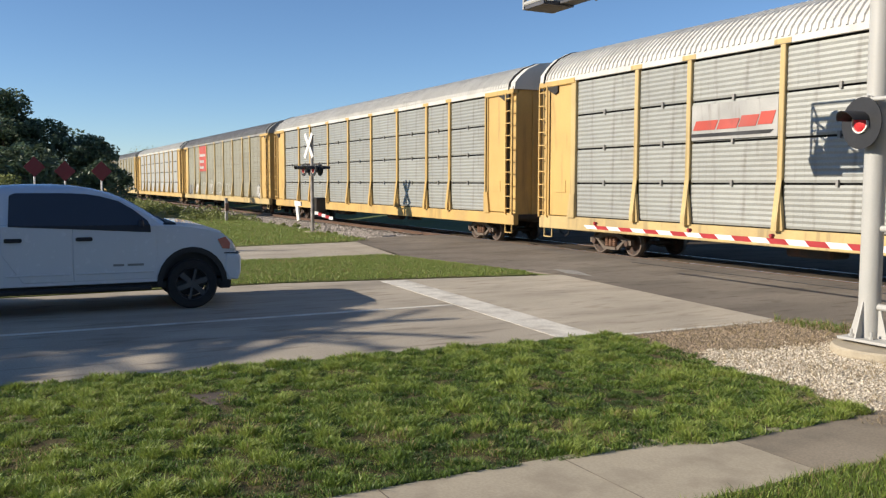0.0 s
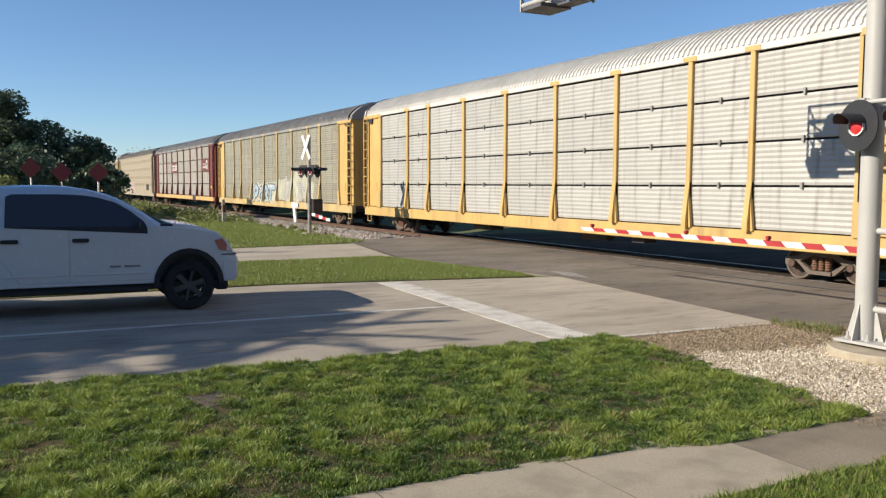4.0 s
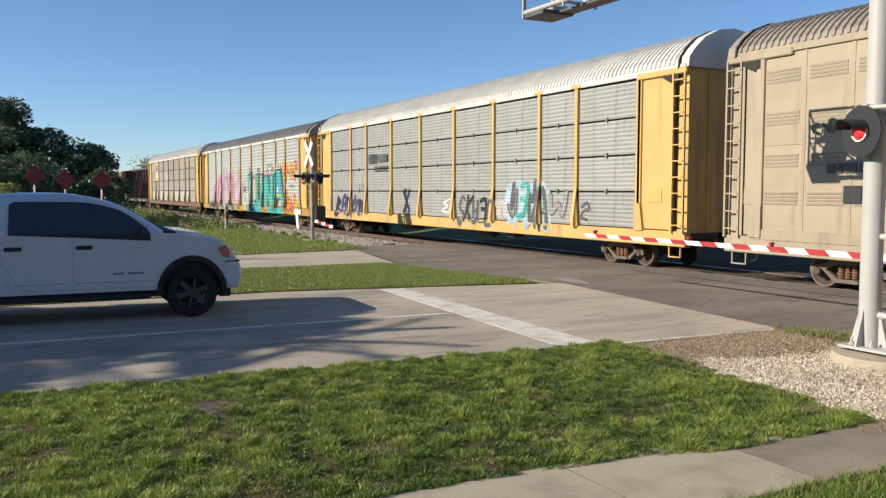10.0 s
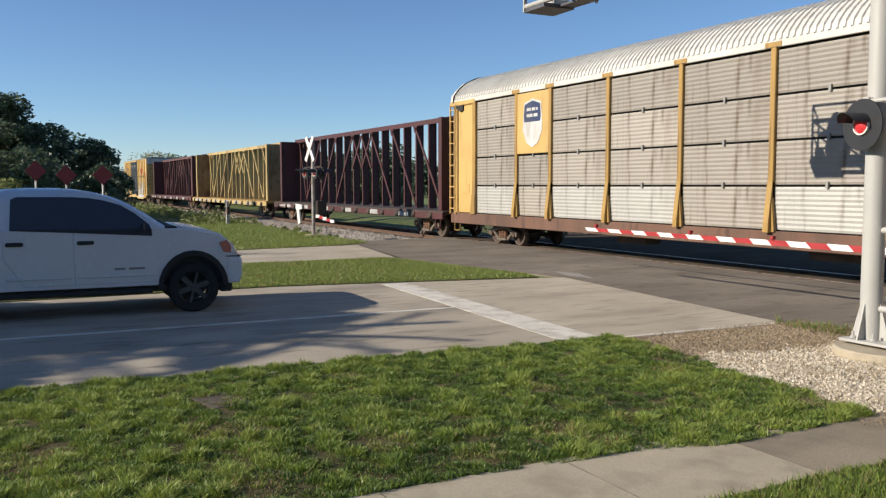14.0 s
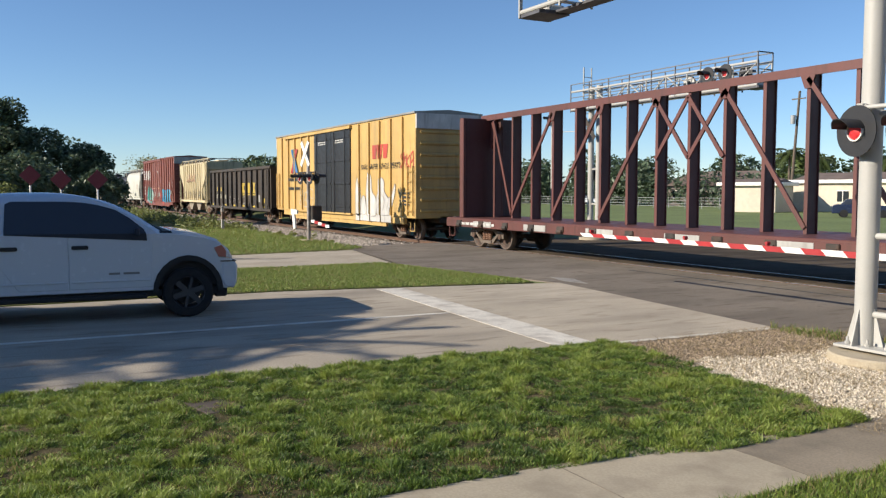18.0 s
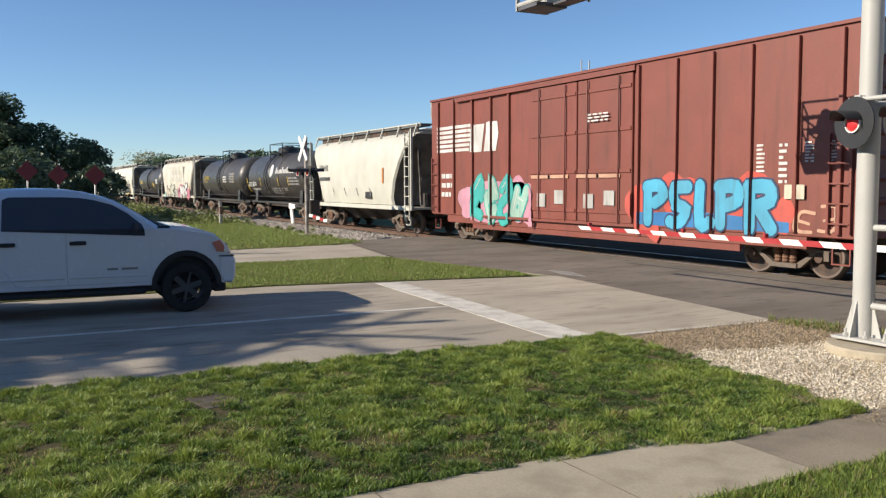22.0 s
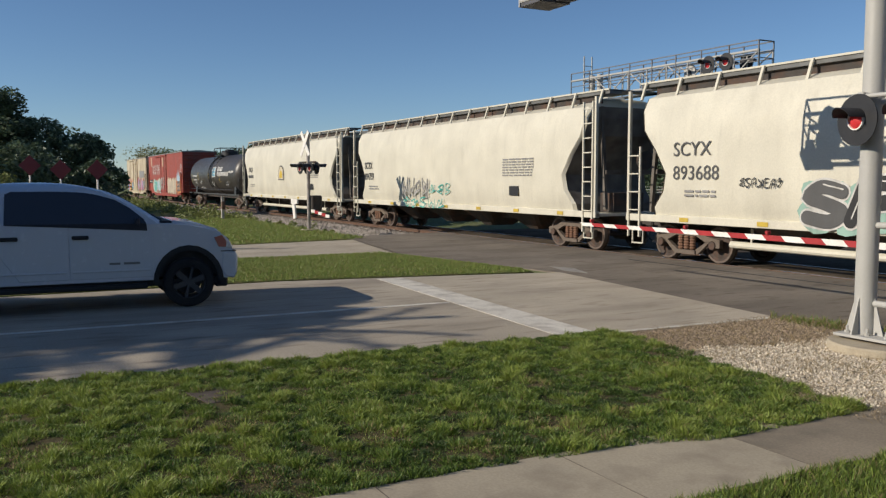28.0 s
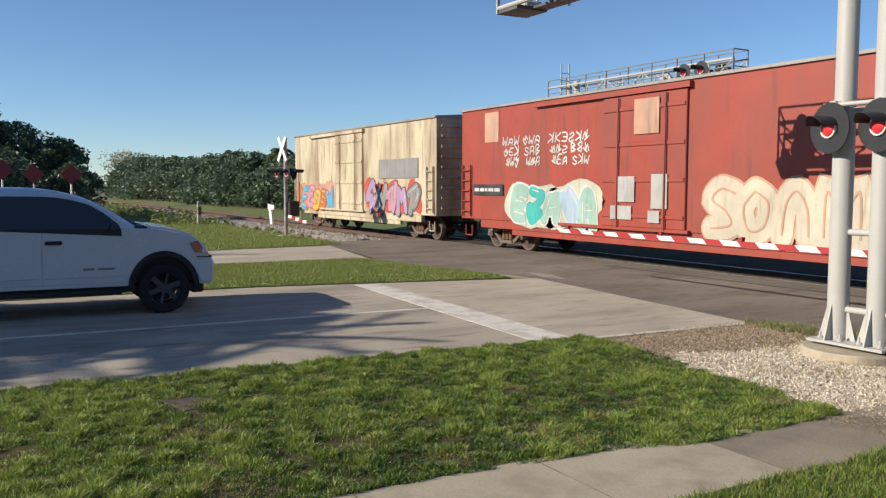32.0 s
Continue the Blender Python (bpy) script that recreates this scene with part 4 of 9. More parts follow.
def ribbed_roof(h, material, z0=5.10, rise=0.80, hw=1.52, pitch=0.17):
    key = ("roof", round(h, 2), material.name, rise)
    if key not in STORE:
        arc = [(-hw, z0), (-hw + 0.03, z0 + rise * 0.16), (-1.30, z0 + rise * 0.42), (-1.0, z0 + rise * 0.70), (-0.55, z0 + rise * 0.92), (0, z0 + rise), (0.55, z0 + rise * 0.92), (1.0, z0 + rise * 0.70),
               (1.30, z0 + rise * 0.42), (hw - 0.03, z0 + rise * 0.16), (hw, z0)]
        n, m = int(2 * h / pitch), len(arc)
        st = []
        for k in range(n):
            x = -h + 2 * h * k / n
            st += [(x, 0.0), (x + pitch * 0.62, 0.0), (x + pitch * 0.70, 0.035), (x + pitch * 0.92, 0.035)]
        st.append((h, 0.0))
        s = Shape()
        p = [(x, y * (1 + up * 0.5), z + up) for x, up in st for y, z in arc]
        f = [(i * m + j, (i + 1) * m + j, (i + 1) * m + j + 1, i * m + j + 1) for i in range(len(st) - 1) for j in range(m - 1)]
        f += [tuple(range(m)), tuple(range((len(st) - 1) * m, len(st) * m))[::-1]]
        STORE[key] = s.add(p, f).mesh("roof", material)
    return STORE[key]


WIDE = [-11.55, -8.85, -6.95, -4.2, -1.4, 1.4, 4.2, 6.95, 8.85, 11.55]


def autorack(i, centre, frame, end, panel, roof, fascia, label, posts=WIDE, rows=4, amp=0.011, pitch=0.11, post_w=0.14, seams=True, flare=True, lower=None, roof_end=None, sill=None, inset=0.065):
    car, h = car_base("autorack_car", label, "rail car", i, centre - 13.3, centre + 13.3, 2.9, frame, 0.80)
    z0, z1 = 1.06, 4.96
    part("side_sill", Shape().box(-h, h, FRONT + 0.0, FRONT + 0.2, 0.66, 1.04, 0.015), sill or frame, car)
    part("side_sill", Shape().box(-h, h, 1.3, 1.5, 0.66, 1.04, 0.015), frame, car)
    part("deck", Shape().box(-h, h, -1.3, 1.3, 0.86, 1.0), M_DARK, car)
    # Dark core added so that gaps between panels read as shade.
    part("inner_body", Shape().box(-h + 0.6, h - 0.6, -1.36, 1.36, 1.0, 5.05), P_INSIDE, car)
    hgt = (z1 - z0) / rows
    for bay, (a, c) in enumerate(zip(posts, posts[1:])):
        w = c - a - post_w
        for r in range(rows):
            m = lower if lower and r == 0 and bay not in (1, 4, 8) else panel
            put("panel", corrugated(w + 0.02, hgt - (0.05 if seams else 0.006), amp, pitch, m), car, pose((a + c) / 2, FRONT + inset, z0 + r * hgt + 0.01))
    part("far_side_wall", Shape().box(posts[0], posts[-1], 1.40, 1.46, z0, z1), panel, car)
    hp = hgt - (0.05 if seams else 0.006)
    nk = max(2, round(hp / pitch)) * 4
    folds = sorted([z0 + r * hgt + 0.01 + hp * k / nk for r in range(rows) for k in range(0, nk + 1, 2)] + [1.21, 2.1])
    ribs = sorted(x + q for x in posts[1:-1] for q in (-post_w / 2, post_w / 2))

    def depth(x, z, mx):
        if any(abs(mx - q) < post_w / 2 for q in posts[1:-1]):
            return FRONT - 0.02 - 0.11 * max(0.0, min(1.0, (2.1 - z) / 0.89)) if flare else FRONT + 0.004
        if z < z0:
            return FRONT
        u = ((z - z0 - 0.01) % hgt) / hp * nk / 4
        return FRONT + inset - amp * (1 - abs(1 - 2 * (u % 1.0)) if u < nk / 4 else 0.0)
    SURFACES[car.name] = (folds, ribs, depth)
    key = ("post", post_w, frame.name, flare)
    if key not in STORE:
        s = Shape().box(-post_w / 2, post_w / 2, FRONT - (0.02 if flare else -0.006), FRONT + 0.12, z0 - 0.02, z1 + 0.12, 0.012)
        if flare:
            s.extrude([(FRONT - 0.02, 2.1), (FRONT - 0.13, z0 + 0.15), (FRONT - 0.13, z0 - 0.05), (FRONT + 0.05, z0 - 0.05), (FRONT + 0.05, 2.1)], "x", -post_w / 2 - 0.0, post_w / 2)
            s.extrude([(-post_w / 2, 1.75), (post_w / 2, 1.75), (post_w / 2 + 0.09, z0 - 0.04), (-post_w / 2 - 0.09, z0 - 0.04)], "y", FRONT - 0.045, FRONT + 0.03)
            s.box(-0.22, 0.22, FRONT - 0.035, FRONT + 0.1, z1 + 0.02, z1 + 0.13)
        STORE[key] = s.mesh("post", frame)
    for x in posts[1:-1]:
        put("post", STORE[key], car, pose(x, 0, 0))
    if seams:
        clips = Shape()
        for a, c in zip(posts, posts[1:]):
            for r in range(1, rows):
                clips.box((a + c) / 2 - 0.03, (a + c) / 2 + 0.03, FRONT + 0.01, FRONT + 0.06, z0 + r * hgt - 0.07, z0 + r * hgt + 0.07)
        tagged(part("panel_clips", clips, M_ALLOYISH, car), kind="stuff")
    elif flare and amp < 0.03:
        slots = Shape()
        for a, c in zip(posts, posts[1:]):
            for r in range(rows):
                for zz in (0.30, 0.72):
                    for k in range(4):
                        x = a + (c - a) * (k + 0.8) / 4.6
                        slots.box(x - 0.035, x + 0.035, FRONT + inset - amp - 0.006, FRONT + inset, z0 + hgt * (r + zz) - 0.016, z0 + hgt * (r + zz) + 0.016)
        tagged(part("vent_slots", slots, M_DARK, car, "small dark vent slots"), "small dark vent slots", kind="stuff")
    for sx in (-1, 1):
        x0, x1 = sorted((sx * abs(posts[-1]), sx * (h - 0.45)))
        part("end_plate", Shape().box(x0 + 0.05, x1 - 0.05, FRONT + 0.02, FRONT + 0.10, z0, z1 - 0.02, 0.02).box(x0, x0 + 0.09, FRONT - 0.03, FRONT + 0.1, z0, z1).box(x1 - 0.12, x1, FRONT - 0.02, FRONT + 0.1, z0, z1)
             .box((x0 + x1) / 2 - 0.25, (x0 + x1) / 2 + 0.25, FRONT + 0.005, FRONT + 0.03, 1.75, 2.1), end, car)
        xi = sx * (abs(posts[-1]) + 0.02)
        part("end_post", Shape().box(xi - 0.11, xi + 0.11, FRONT - 0.03, FRONT + 0.09, 1.7, z1, 0.012)
             .extrude([(xi - 0.11, 1.72), (xi + 0.11, 1.72), (xi + 0.11 + 0.12 * max(0, sx), z0 - 0.04), (xi - 0.11 - 0.12 * max(0, -sx), z0 - 0.04)], "y", FRONT - 0.05, FRONT + 0.09), frame, car, "flared end post")
        xb = sx * (h - 0.62)
        # Dark plate draws the shaded hole under each end header.
        part("header_bracket", Shape().extrude([(xb - 0.30, 4.90), (xb + 0.34, 4.90), (xb + 0.34, 4.72), (xb + 0.18, 4.66), (xb - 0.16, 4.82)], "y", FRONT - 0.035, FRONT + 0.015), P_INSIDE, car, "dark plate drawing the shaded hole under the header")
        xg = sx * (h - 0.47)
        # Solid dark strip in place of the shaded opening by the ladder.
        part("door_gap", Shape().box(xg - 0.075, xg + 0.075, FRONT - 0.008, FRONT + 0.09, z0 + 0.02, 4.74), P_INSIDE, car, "dark strip drawing the shaded gap beside the end door")
        xe = sx * (h - 0.12)
        part("end_door", Shape().box(min(xe - 0.05, xe + 0.05), max(xe - 0.05, xe + 0.05), -1.36, 1.36, 0.98, 5.05, 0.02).box(min(xe, xe + sx * 0.1), max(xe, xe + sx * 0.1), -0.06, 0.06, 1.0, 5.0)
             .box(xe - 0.09, xe + 0.09, -1.3, -1.2, 1.0, 5.0).box(xe - 0.09, xe + 0.09, -0.75, -0.68, 1.0, 5.0).box(xe - 0.09, xe + 0.09, 0.68, 0.75, 1.0, 5.0), end, car, "folding end door in the shade")
        ladder(car, sx * (h - 0.24), 1.0, 4.95, 10, 0.40, end)
        part("corner_post", Shape().box(*sorted((sx * (h - 0.46), sx * (h - 0.02))), FRONT + 0.10, FRONT + 0.2, 1.0, 4.95), end, car)
        part("end_header", Shape().box(min(sx * (h - 1.8), sx * h), max(sx * (h - 1.8), sx * h), FRONT - 0.05, FRONT + 0.12, 4.90, 5.06, 0.02), end, car)
    part("fascia", Shape().box(-h + 0.05, h - 0.05, FRONT - 0.025, FRONT + 0.05, 4.97, 5.13, 0.01), fascia, car)
    lift = {0: 0.94, 1: 0.84, 7: 0.92, 9: 0.90}.get(i, 0.78)
    ob = put("roof", ribbed_roof(h - 0.25, roof, rise=lift), car, pose(0, 0, 0))
    re = roof_end or roof
    lz = lift / 0.80
    for sx in (-1, 1):
        part("roof_end", Shape().extrude([(y, 5.05 + z * lz) for y, z in ((-1.5, 0), (-1.47, 0.21), (-1.28, 0.41), (-0.98, 0.64), (-0.54, 0.82), (0, 0.89), (0.54, 0.82), (0.98, 0.64), (1.28, 0.41), (1.47, 0.21), (1.5, 0))], "x",
                                         min(sx * (h - 0.28), sx * (h + 0.02)), max(sx * (h - 0.28), sx * (h + 0.02))), re, car)
        arc = [(-1.53, 5.02), (-1.50, 5.10 + lift * 0.18), (-1.31, 5.10 + lift * 0.45), (-1.01, 5.10 + lift * 0.73), (-0.55, 5.10 + lift * 0.95), (0.0, 5.10 + lift * 1.03)]
        hoop = Shape()
        for a, c in zip(arc, arc[1:]):
            hoop.bar((sx * (h - 0.27), *a), (sx * (h - 0.27), *c), 0.05, 0.07)
        part("roof_hoop", hoop, P_INSIDE, car, "dark rubber edge of the roof end")
    # underside gear
    part("brake_gear", Shape().box(-4.5, -3.3, -0.9, -0.3, 0.42, 0.8, 0.05).tube((2.0, -0.8, 0.6), (3.2, -0.8, 0.6), 0.18, 12).bar((-8, -0.9, 0.68), (8, -0.9, 0.68), 0.05, 0.05).box(4.6, 5.1, -1.2, -0.8, 0.5, 0.7), M_DARK, car)
    return car


C0 = [5.6 - 14.0 - 27.995 * k for k in range(10)]
for k, d in enumerate((0.19, 0.28, 0.36, 0.40, 0.57, 0.55, 0.70, 0.58, 0.66, 0.58)):
    C0[k] -= d

car = autorack(0, C0[0], P_CREAM_YELLOW, P_YELLOW, P_ZINC, P_WHITE_ROOF, P_WHITE_ROOF, "three-deck car carrier with pale zinc panels and yellow posts")
panel_sheet(car, "emblem_field", [rect(-6.85, -4.3, 3.05, 3.88)], "pale", FRONT + 0.02)
panel_sheet(car, "emblem", [[(-6.8, 3.28), (-6.1, 3.28), (-6.0, 3.5), (-6.7, 3.5)], [(-6.05, 3.28), (-5.45, 3.28), (-5.35, 3.5), (-5.95, 3.5)], [(-5.4, 3.3), (-4.9, 3.3), (-4.8, 3.55), (-5.3, 3.55)], [(-4.85, 3.32), (-4.45, 3.32), (-4.35, 3.6), (-4.75, 3.6)]], "coral", FRONT + 0.01,
            label="red slanting emblem")
panel_sheet(car, "emblem_underline", [[(-6.85, 3.12), (-4.5, 3.12), (-4.4, 3.2), (-6.85, 3.2)]], "black", FRONT + 0.01)
autorack(1, C0[1], P_YELLOW, P_YELLOW, P_ZINC, P_WHITE_ROOF, P_WHITE_ROOF, "three-deck car carrier with grey zinc panels and yellow frame")
car = autorack(2, C0[2], P_CREAM_YELLOW, P_YELLOW, P_ZINC_RUST, P_GREY_ROOF, P_GREY_ROOF, "rust-streaked car carrier with a red name panel", seams=False)
panel_sheet(car, "name_panel", [rect(-6.86, -4.29, 2.92, 4.93)], "coral", FRONT + 0.03, 0.035, label="faded red painted panel")
for word, zz in ((8, 4.10), (7, 3.60), (7, 3.12)):
    for k in range(word):
        x = -6.70 + 0.262 * k * (1.0 if word == 8 else 0.87)
        panel_sheet(car, "name_bar", [rect(x, x + (0.21 if word == 8 else 0.18), zz, zz + (0.27 if k == 0 else 0.20))], "white", FRONT - 0.008, label="white block of a painted name")
graffiti(car, -11.45, -9.2, 0.95, 1.85, 4, ["grey", "dkgrey"], "pale", 31, back=None, weight=0.26, marks=False)
graffiti(car, -8.7, -7.25, 1.1, 1.8, 4, ["white"], "pale", 32, weight=0.4, marks=False)
for k, st in enumerate(([(-5.9, 1.6), (-5.7, 1.95), (-5.3, 2.0), (-5.0, 1.85), (-4.7, 1.95), (-4.65, 1.5)], [(-5.5, 1.95), (-5.6, 1.4), (-5.45, 1.22), (-5.3, 1.7)], [(-5.0, 1.8), (-4.9, 1.2)],
                        [(-3.6, 1.25), (-3.62, 1.7), (-3.2, 1.88), (-2.95, 1.6), (-2.7, 1.88), (-2.3, 1.82)], [(-3.2, 1.85), (-3.1, 1.2)], [(-2.7, 1.88), (-2.8, 1.4), (-2.6, 1.2), (-2.3, 1.25)], [(-2.95, 2.2), (-2.6, 2.02), (-2.2, 2.18)],
                        [(-1.7, 1.4), (-1.5, 1.56), (-1.34, 1.4), (-1.5, 1.25), (-1.68, 1.36)], [(-0.95, 1.15), (-0.85, 1.85), (-0.2, 2.02), (0.8, 1.75), (1.15, 1.15)], [(-0.35, 1.65), (-0.35, 1.3), (0.25, 1.3), (0.35, 1.6)],
                        [(2.0, 1.2), (2.2, 1.9), (2.7, 1.7), (2.9, 1.2)], [(3.2, 1.9), (3.1, 1.3), (3.6, 1.25), (3.8, 1.8)])):
    line_on(car, "sprayed_tag", [st], 0.055, "white", FRONT - 0.012 - 0.001 * (k % 3), "thin white sprayed line")
graffiti(car, 10.4, 11.4, 1.05, 2.0, 2, ["white"], "black", 39)
autorack(3, C0[3], P_YELLOW, P_YELLOW, P_ZINC_PALE, P_WHITE_ROOF, P_WHITE_ROOF, "clean car carrier with pale panels and yellow ends")
car = autorack(4, C0[4], P_CREAM_YELLOW, P_YELLOW, P_ZINC_RUST, P_GREY_ROOF, P_GREY_ROOF, "dirty car carrier with large white and blue graffiti", seams=False)
painted(car, "spray_cloud", [bubble(-3.3, 1.5, 1.7, 1.25, random.Random(1), 0.06, 28), bubble(-2.1, 1.45, 1.5, 1.15, random.Random(2), 0.06, 28), bubble(-1.0, 1.5, 1.6, 1.25, random.Random(3), 0.06, 28), bubble(0.2, 1.5, 1.9, 1.35, random.Random(4), 0.08, 28)], "haze", FRONT - 0.004, "pale sprayed cloud behind letters")
PORT = [[[(-3.75, 1.05), (-3.62, 1.7)], [(-3.85, 1.62), (-3.35, 1.85), (-2.95, 1.68), (-3.1, 1.42), (-3.5, 1.32)]],
        [[(-2.50, 1.10), (-2.42, 1.5), (-2.15, 1.72), (-1.90, 1.5), (-1.86, 1.10)]],
        [[(-1.48, 1.08), (-1.42, 1.75)], [(-1.42, 1.72), (-0.98, 1.80), (-0.85, 1.55), (-1.15, 1.38)], [(-1.15, 1.38), (-0.82, 1.10)]],
        [[(-0.55, 1.85), (0.2, 1.84), (0.72, 1.82)], [(0.0, 1.80), (-0.10, 1.40), (-0.22, 1.10)]]]
for k, runs in enumerate(PORT):
    letter = line_on(car, "graffiti_shape", runs, 0.44, "dkgrey", FRONT - 0.020, "dark outline of a pale blue bubble letter")
    line_on(letter, "graffiti_fill", runs, 0.31, "ice" if k != 1 else "pale", FRONT - 0.040)
    line_on(letter, "graffiti_highlight", [[(q[0] - 0.06, q[1] + 0.06) for q in runs[0]]], 0.09, "white", FRONT - 0.060)
graffiti(car, 1.4, 7.6, 0.95, 2.35, 5, ["haze", "pale"], "cream", 42, back="haze", label="pale outline of a faded shape", weight=0.19, marks=False)
scrawl(car, -11.45, -8.9, 1.1, 1.9, 11, "cream", 43, thick=0.045)
scrawl(car, -6.0, -4.5, 1.25, 2.0, 6, "peach", 44, thick=0.05)
painted(car, "end_emblem", [[(-12.08 + 0.22 * math.cos(q * 0.35), 3.84 + 0.34 * math.sin(q * 0.35)) for q in range(18)]], "pale", FRONT - 0.03, "small pale round emblem")
car = autorack(5, C0[5], P_OXIDE, P_OXIDE, P_ZINC_WORN, P_GREY_ROOF, P_GREY_ROOF, "car carrier with a dark red frame and worn pale panels")
panel_sheet(car, "emblem_field", [rect(-4.12, -1.48, 2.98, 3.97)], P_OXIDE, FRONT + 0.03, 0.035)
panel_sheet(car, "emblem", [rect(-3.9, -2.4, 3.22, 3.3), rect(-3.9, -2.4, 3.36, 3.42), [(-2.4, 3.2), (-1.7, 3.2), (-1.6, 3.6), (-1.9, 3.85), (-2.3, 3.7), (-2.35, 3.4), (-2.1, 3.4), (-1.95, 3.6), (-1.85, 3.45), (-2.4, 3.3)], rect(-3.9, -2.7, 3.55, 3.7)], "white", FRONT - 0.008, label="white emblem on dark red")
fld = panel_sheet(car, "emblem_field", [rect(8.93, 11.46, 2.99, 3.96)], P_OXIDE, FRONT + 0.03, 0.035)
panel_sheet(fld, "emblem", [[(10.72 + 0.36 * math.cos(q * 0.3307) * (1 if q < 20 else 0.5), 3.52 + 0.38 * math.sin(q * 0.3307) * (1 if q < 20 else 0.5)) for q in list(range(1, 20)) + list(range(38, 19, -1))],
                            [(10.65, 3.42), (11.1, 3.12), (11.1, 3.2), (10.72, 3.48)]], "white", FRONT - 0.008, label="white ring emblem")
panel_sheet(fld, "emblem_stripes", [rect(9.2, 10.6, 3.26, 3.32), rect(9.2, 10.6, 3.38, 3.43)], "white", FRONT - 0.010)
bars(car, 9.25, 10.25, 3.50, 3.66, 1, "white", 55, FRONT - 0.010)
panel_sheet(car, "end_placard", [rect(11.95, 12.5, 1.66, 1.85)], "yellow", FRONT - 0.012)
line_on(car, "end_marking", [[(12.0, 3.1), (12.5, 3.1), (12.5, 3.5), (12.0, 3.5), (12.0, 3.1)]], 0.025, "pale", FRONT - 0.012, n=1)
panel_sheet(car, "sill_paint", [rect(-12.8, 5.1, 0.7, 1.0), rect(6.4, 12.8, 0.7, 1.0)], P_YELLOW, FRONT - 0.005)
panel_sheet(car, "number_board", [rect(5.15, 6.35, 0.72, 1.02)], "black", FRONT - 0.006)
TAN_POSTS = [-12.32 + 1.12 * k for k in range(23)]
car = autorack(6, C0[6], P_TAN, P_TAN, P_TAN, P_TAN_ROOF, P_TAN, "tan car carrier with narrow ribbed side panels", posts=TAN_POSTS, rows=2, amp=0.008, pitch=0.9, post_w=0.09, seams=False, flare=False, inset=0.022)
lou = Shape()
for a, c in zip(TAN_POSTS, TAN_POSTS[1:]):
    for zc in (1.75, 2.55, 3.45, 4.35):
        for k in range(4):
            lou.box(a + 0.12, c - 0.12, FRONT + 0.004, FRONT + 0.03, zc + 0.075 * k, zc + 0.075 * k + 0.045)
tagged(part("louvers", lou, P_TAN_DARK, car, "rows of pressed louvers"), "rows of pressed louvers", kind="stuff")
part("lower_skirt", Shape().box(-12.5, 12.5, FRONT - 0.02, FRONT + 0.02, 0.98, 1.2), P_TAN, car)
graffiti(car, -7.5, -4.7, 1.0, 2.15, 4, ["white"], "black", 61, weight=0.30, glyphs=["T", "arch", "hook", "fork"])
graffiti(car, -4.4, -0.3, 1.0, 2.15, 5, ["blush", "peach"], "white", 62, back="blush", weight=0.28, marks=False)
panel_sheet(car, "patch", [rect(-10.2, -9.8, 1.8, 2.15)], "black")
panel_sheet(car, "patch", [rect(8.6, 10.2, 1.3, 1.95)], P_BLACK_DOOR)
lettering(car, "CNA", -11.0, 3.2, 0.34, "dkgrey", FRONT - 0.026)
bars(car, -10.6, -8.6, 2.3, 2.7, 1, "dkgrey", 7)
car = autorack(7, C0[7], P_YELLOW, P_YELLOW, P_ZINC, P_WHITE_ROOF, P_WHITE_ROOF, "grey-panelled car carrier with dark and teal graffiti")
panel_sheet(car, "emblem", [rect(-6.7, -5.7, 3.25 + 0.09 * k, 3.30 + 0.09 * k) for k in range(5)] + [rect(-5.6, -4.6, 3.3, 3.62)], "dkgrey", FRONT - 0.0, label="dark striped emblem")
bars(car, -6.0, -4.5, 2.85, 3.15, 2, "dkgrey", 70, FRONT - 0.0)
graffiti(car, -10.9, -7.3, 0.85, 1.9, 5, ["black", "navy"], "violet", 71, weight=0.32, marks=False)
scrawl(car, -8.1, -7.3, 2.0, 2.4, 5, "grey", 75, thick=0.03)
scrawl(car, 0.25, 1.25, 1.15, 1.85, 4, "white", 76, thick=0.09)
graffiti(car, 1.7, 4.25, 0.85, 1.85, 5, ["dkgrey", "black"], "pale", 72, weight=0.30, marks=False)
graffiti(car, 4.3, 5.15, 1.2, 1.75, 1, ["pale"], "white", 77, weight=0.3, marks=False)
graffiti(car, 5.1, 7.45, 1.0, 2.35, 4, ["dkgrey", "teal", "dkgrey"], "mint", 73, back="ice", weight=0.30)
graffiti(car, 7.4, 8.45, 1.2, 1.95, 1, ["grey"], "dkgrey", 78, weight=0.24)
graffiti(car, 9.0, 9.55, 1.15, 1.75, 1, ["dkgrey"], "white", 74, weight=0.2, marks=False)
car = autorack(8, C0[8], P_YELLOW_DULL, P_YELLOW, P_ZINC_GREEN, P_GREY_ROOF, P_WHITE_ROOF, "car carrier covered in teal, orange and lilac graffiti", seams=False, amp=0.032, pitch=0.2)
LILAC = [[(-9.9, 1.25), (-9.7, 2.3), (-9.1, 2.2), (-8.9, 1.4)], [(-8.3, 1.3), (-8.0, 2.6), (-7.2, 2.9), (-6.9, 2.0), (-7.6, 1.7)], [(-6.5, 1.4), (-6.3, 2.8), (-5.4, 3.0), (-5.2, 2.2)], [(-4.9, 1.5), (-4.6, 3.0), (-3.7, 2.7), (-3.9, 1.6)]]
rg = random.Random(88)
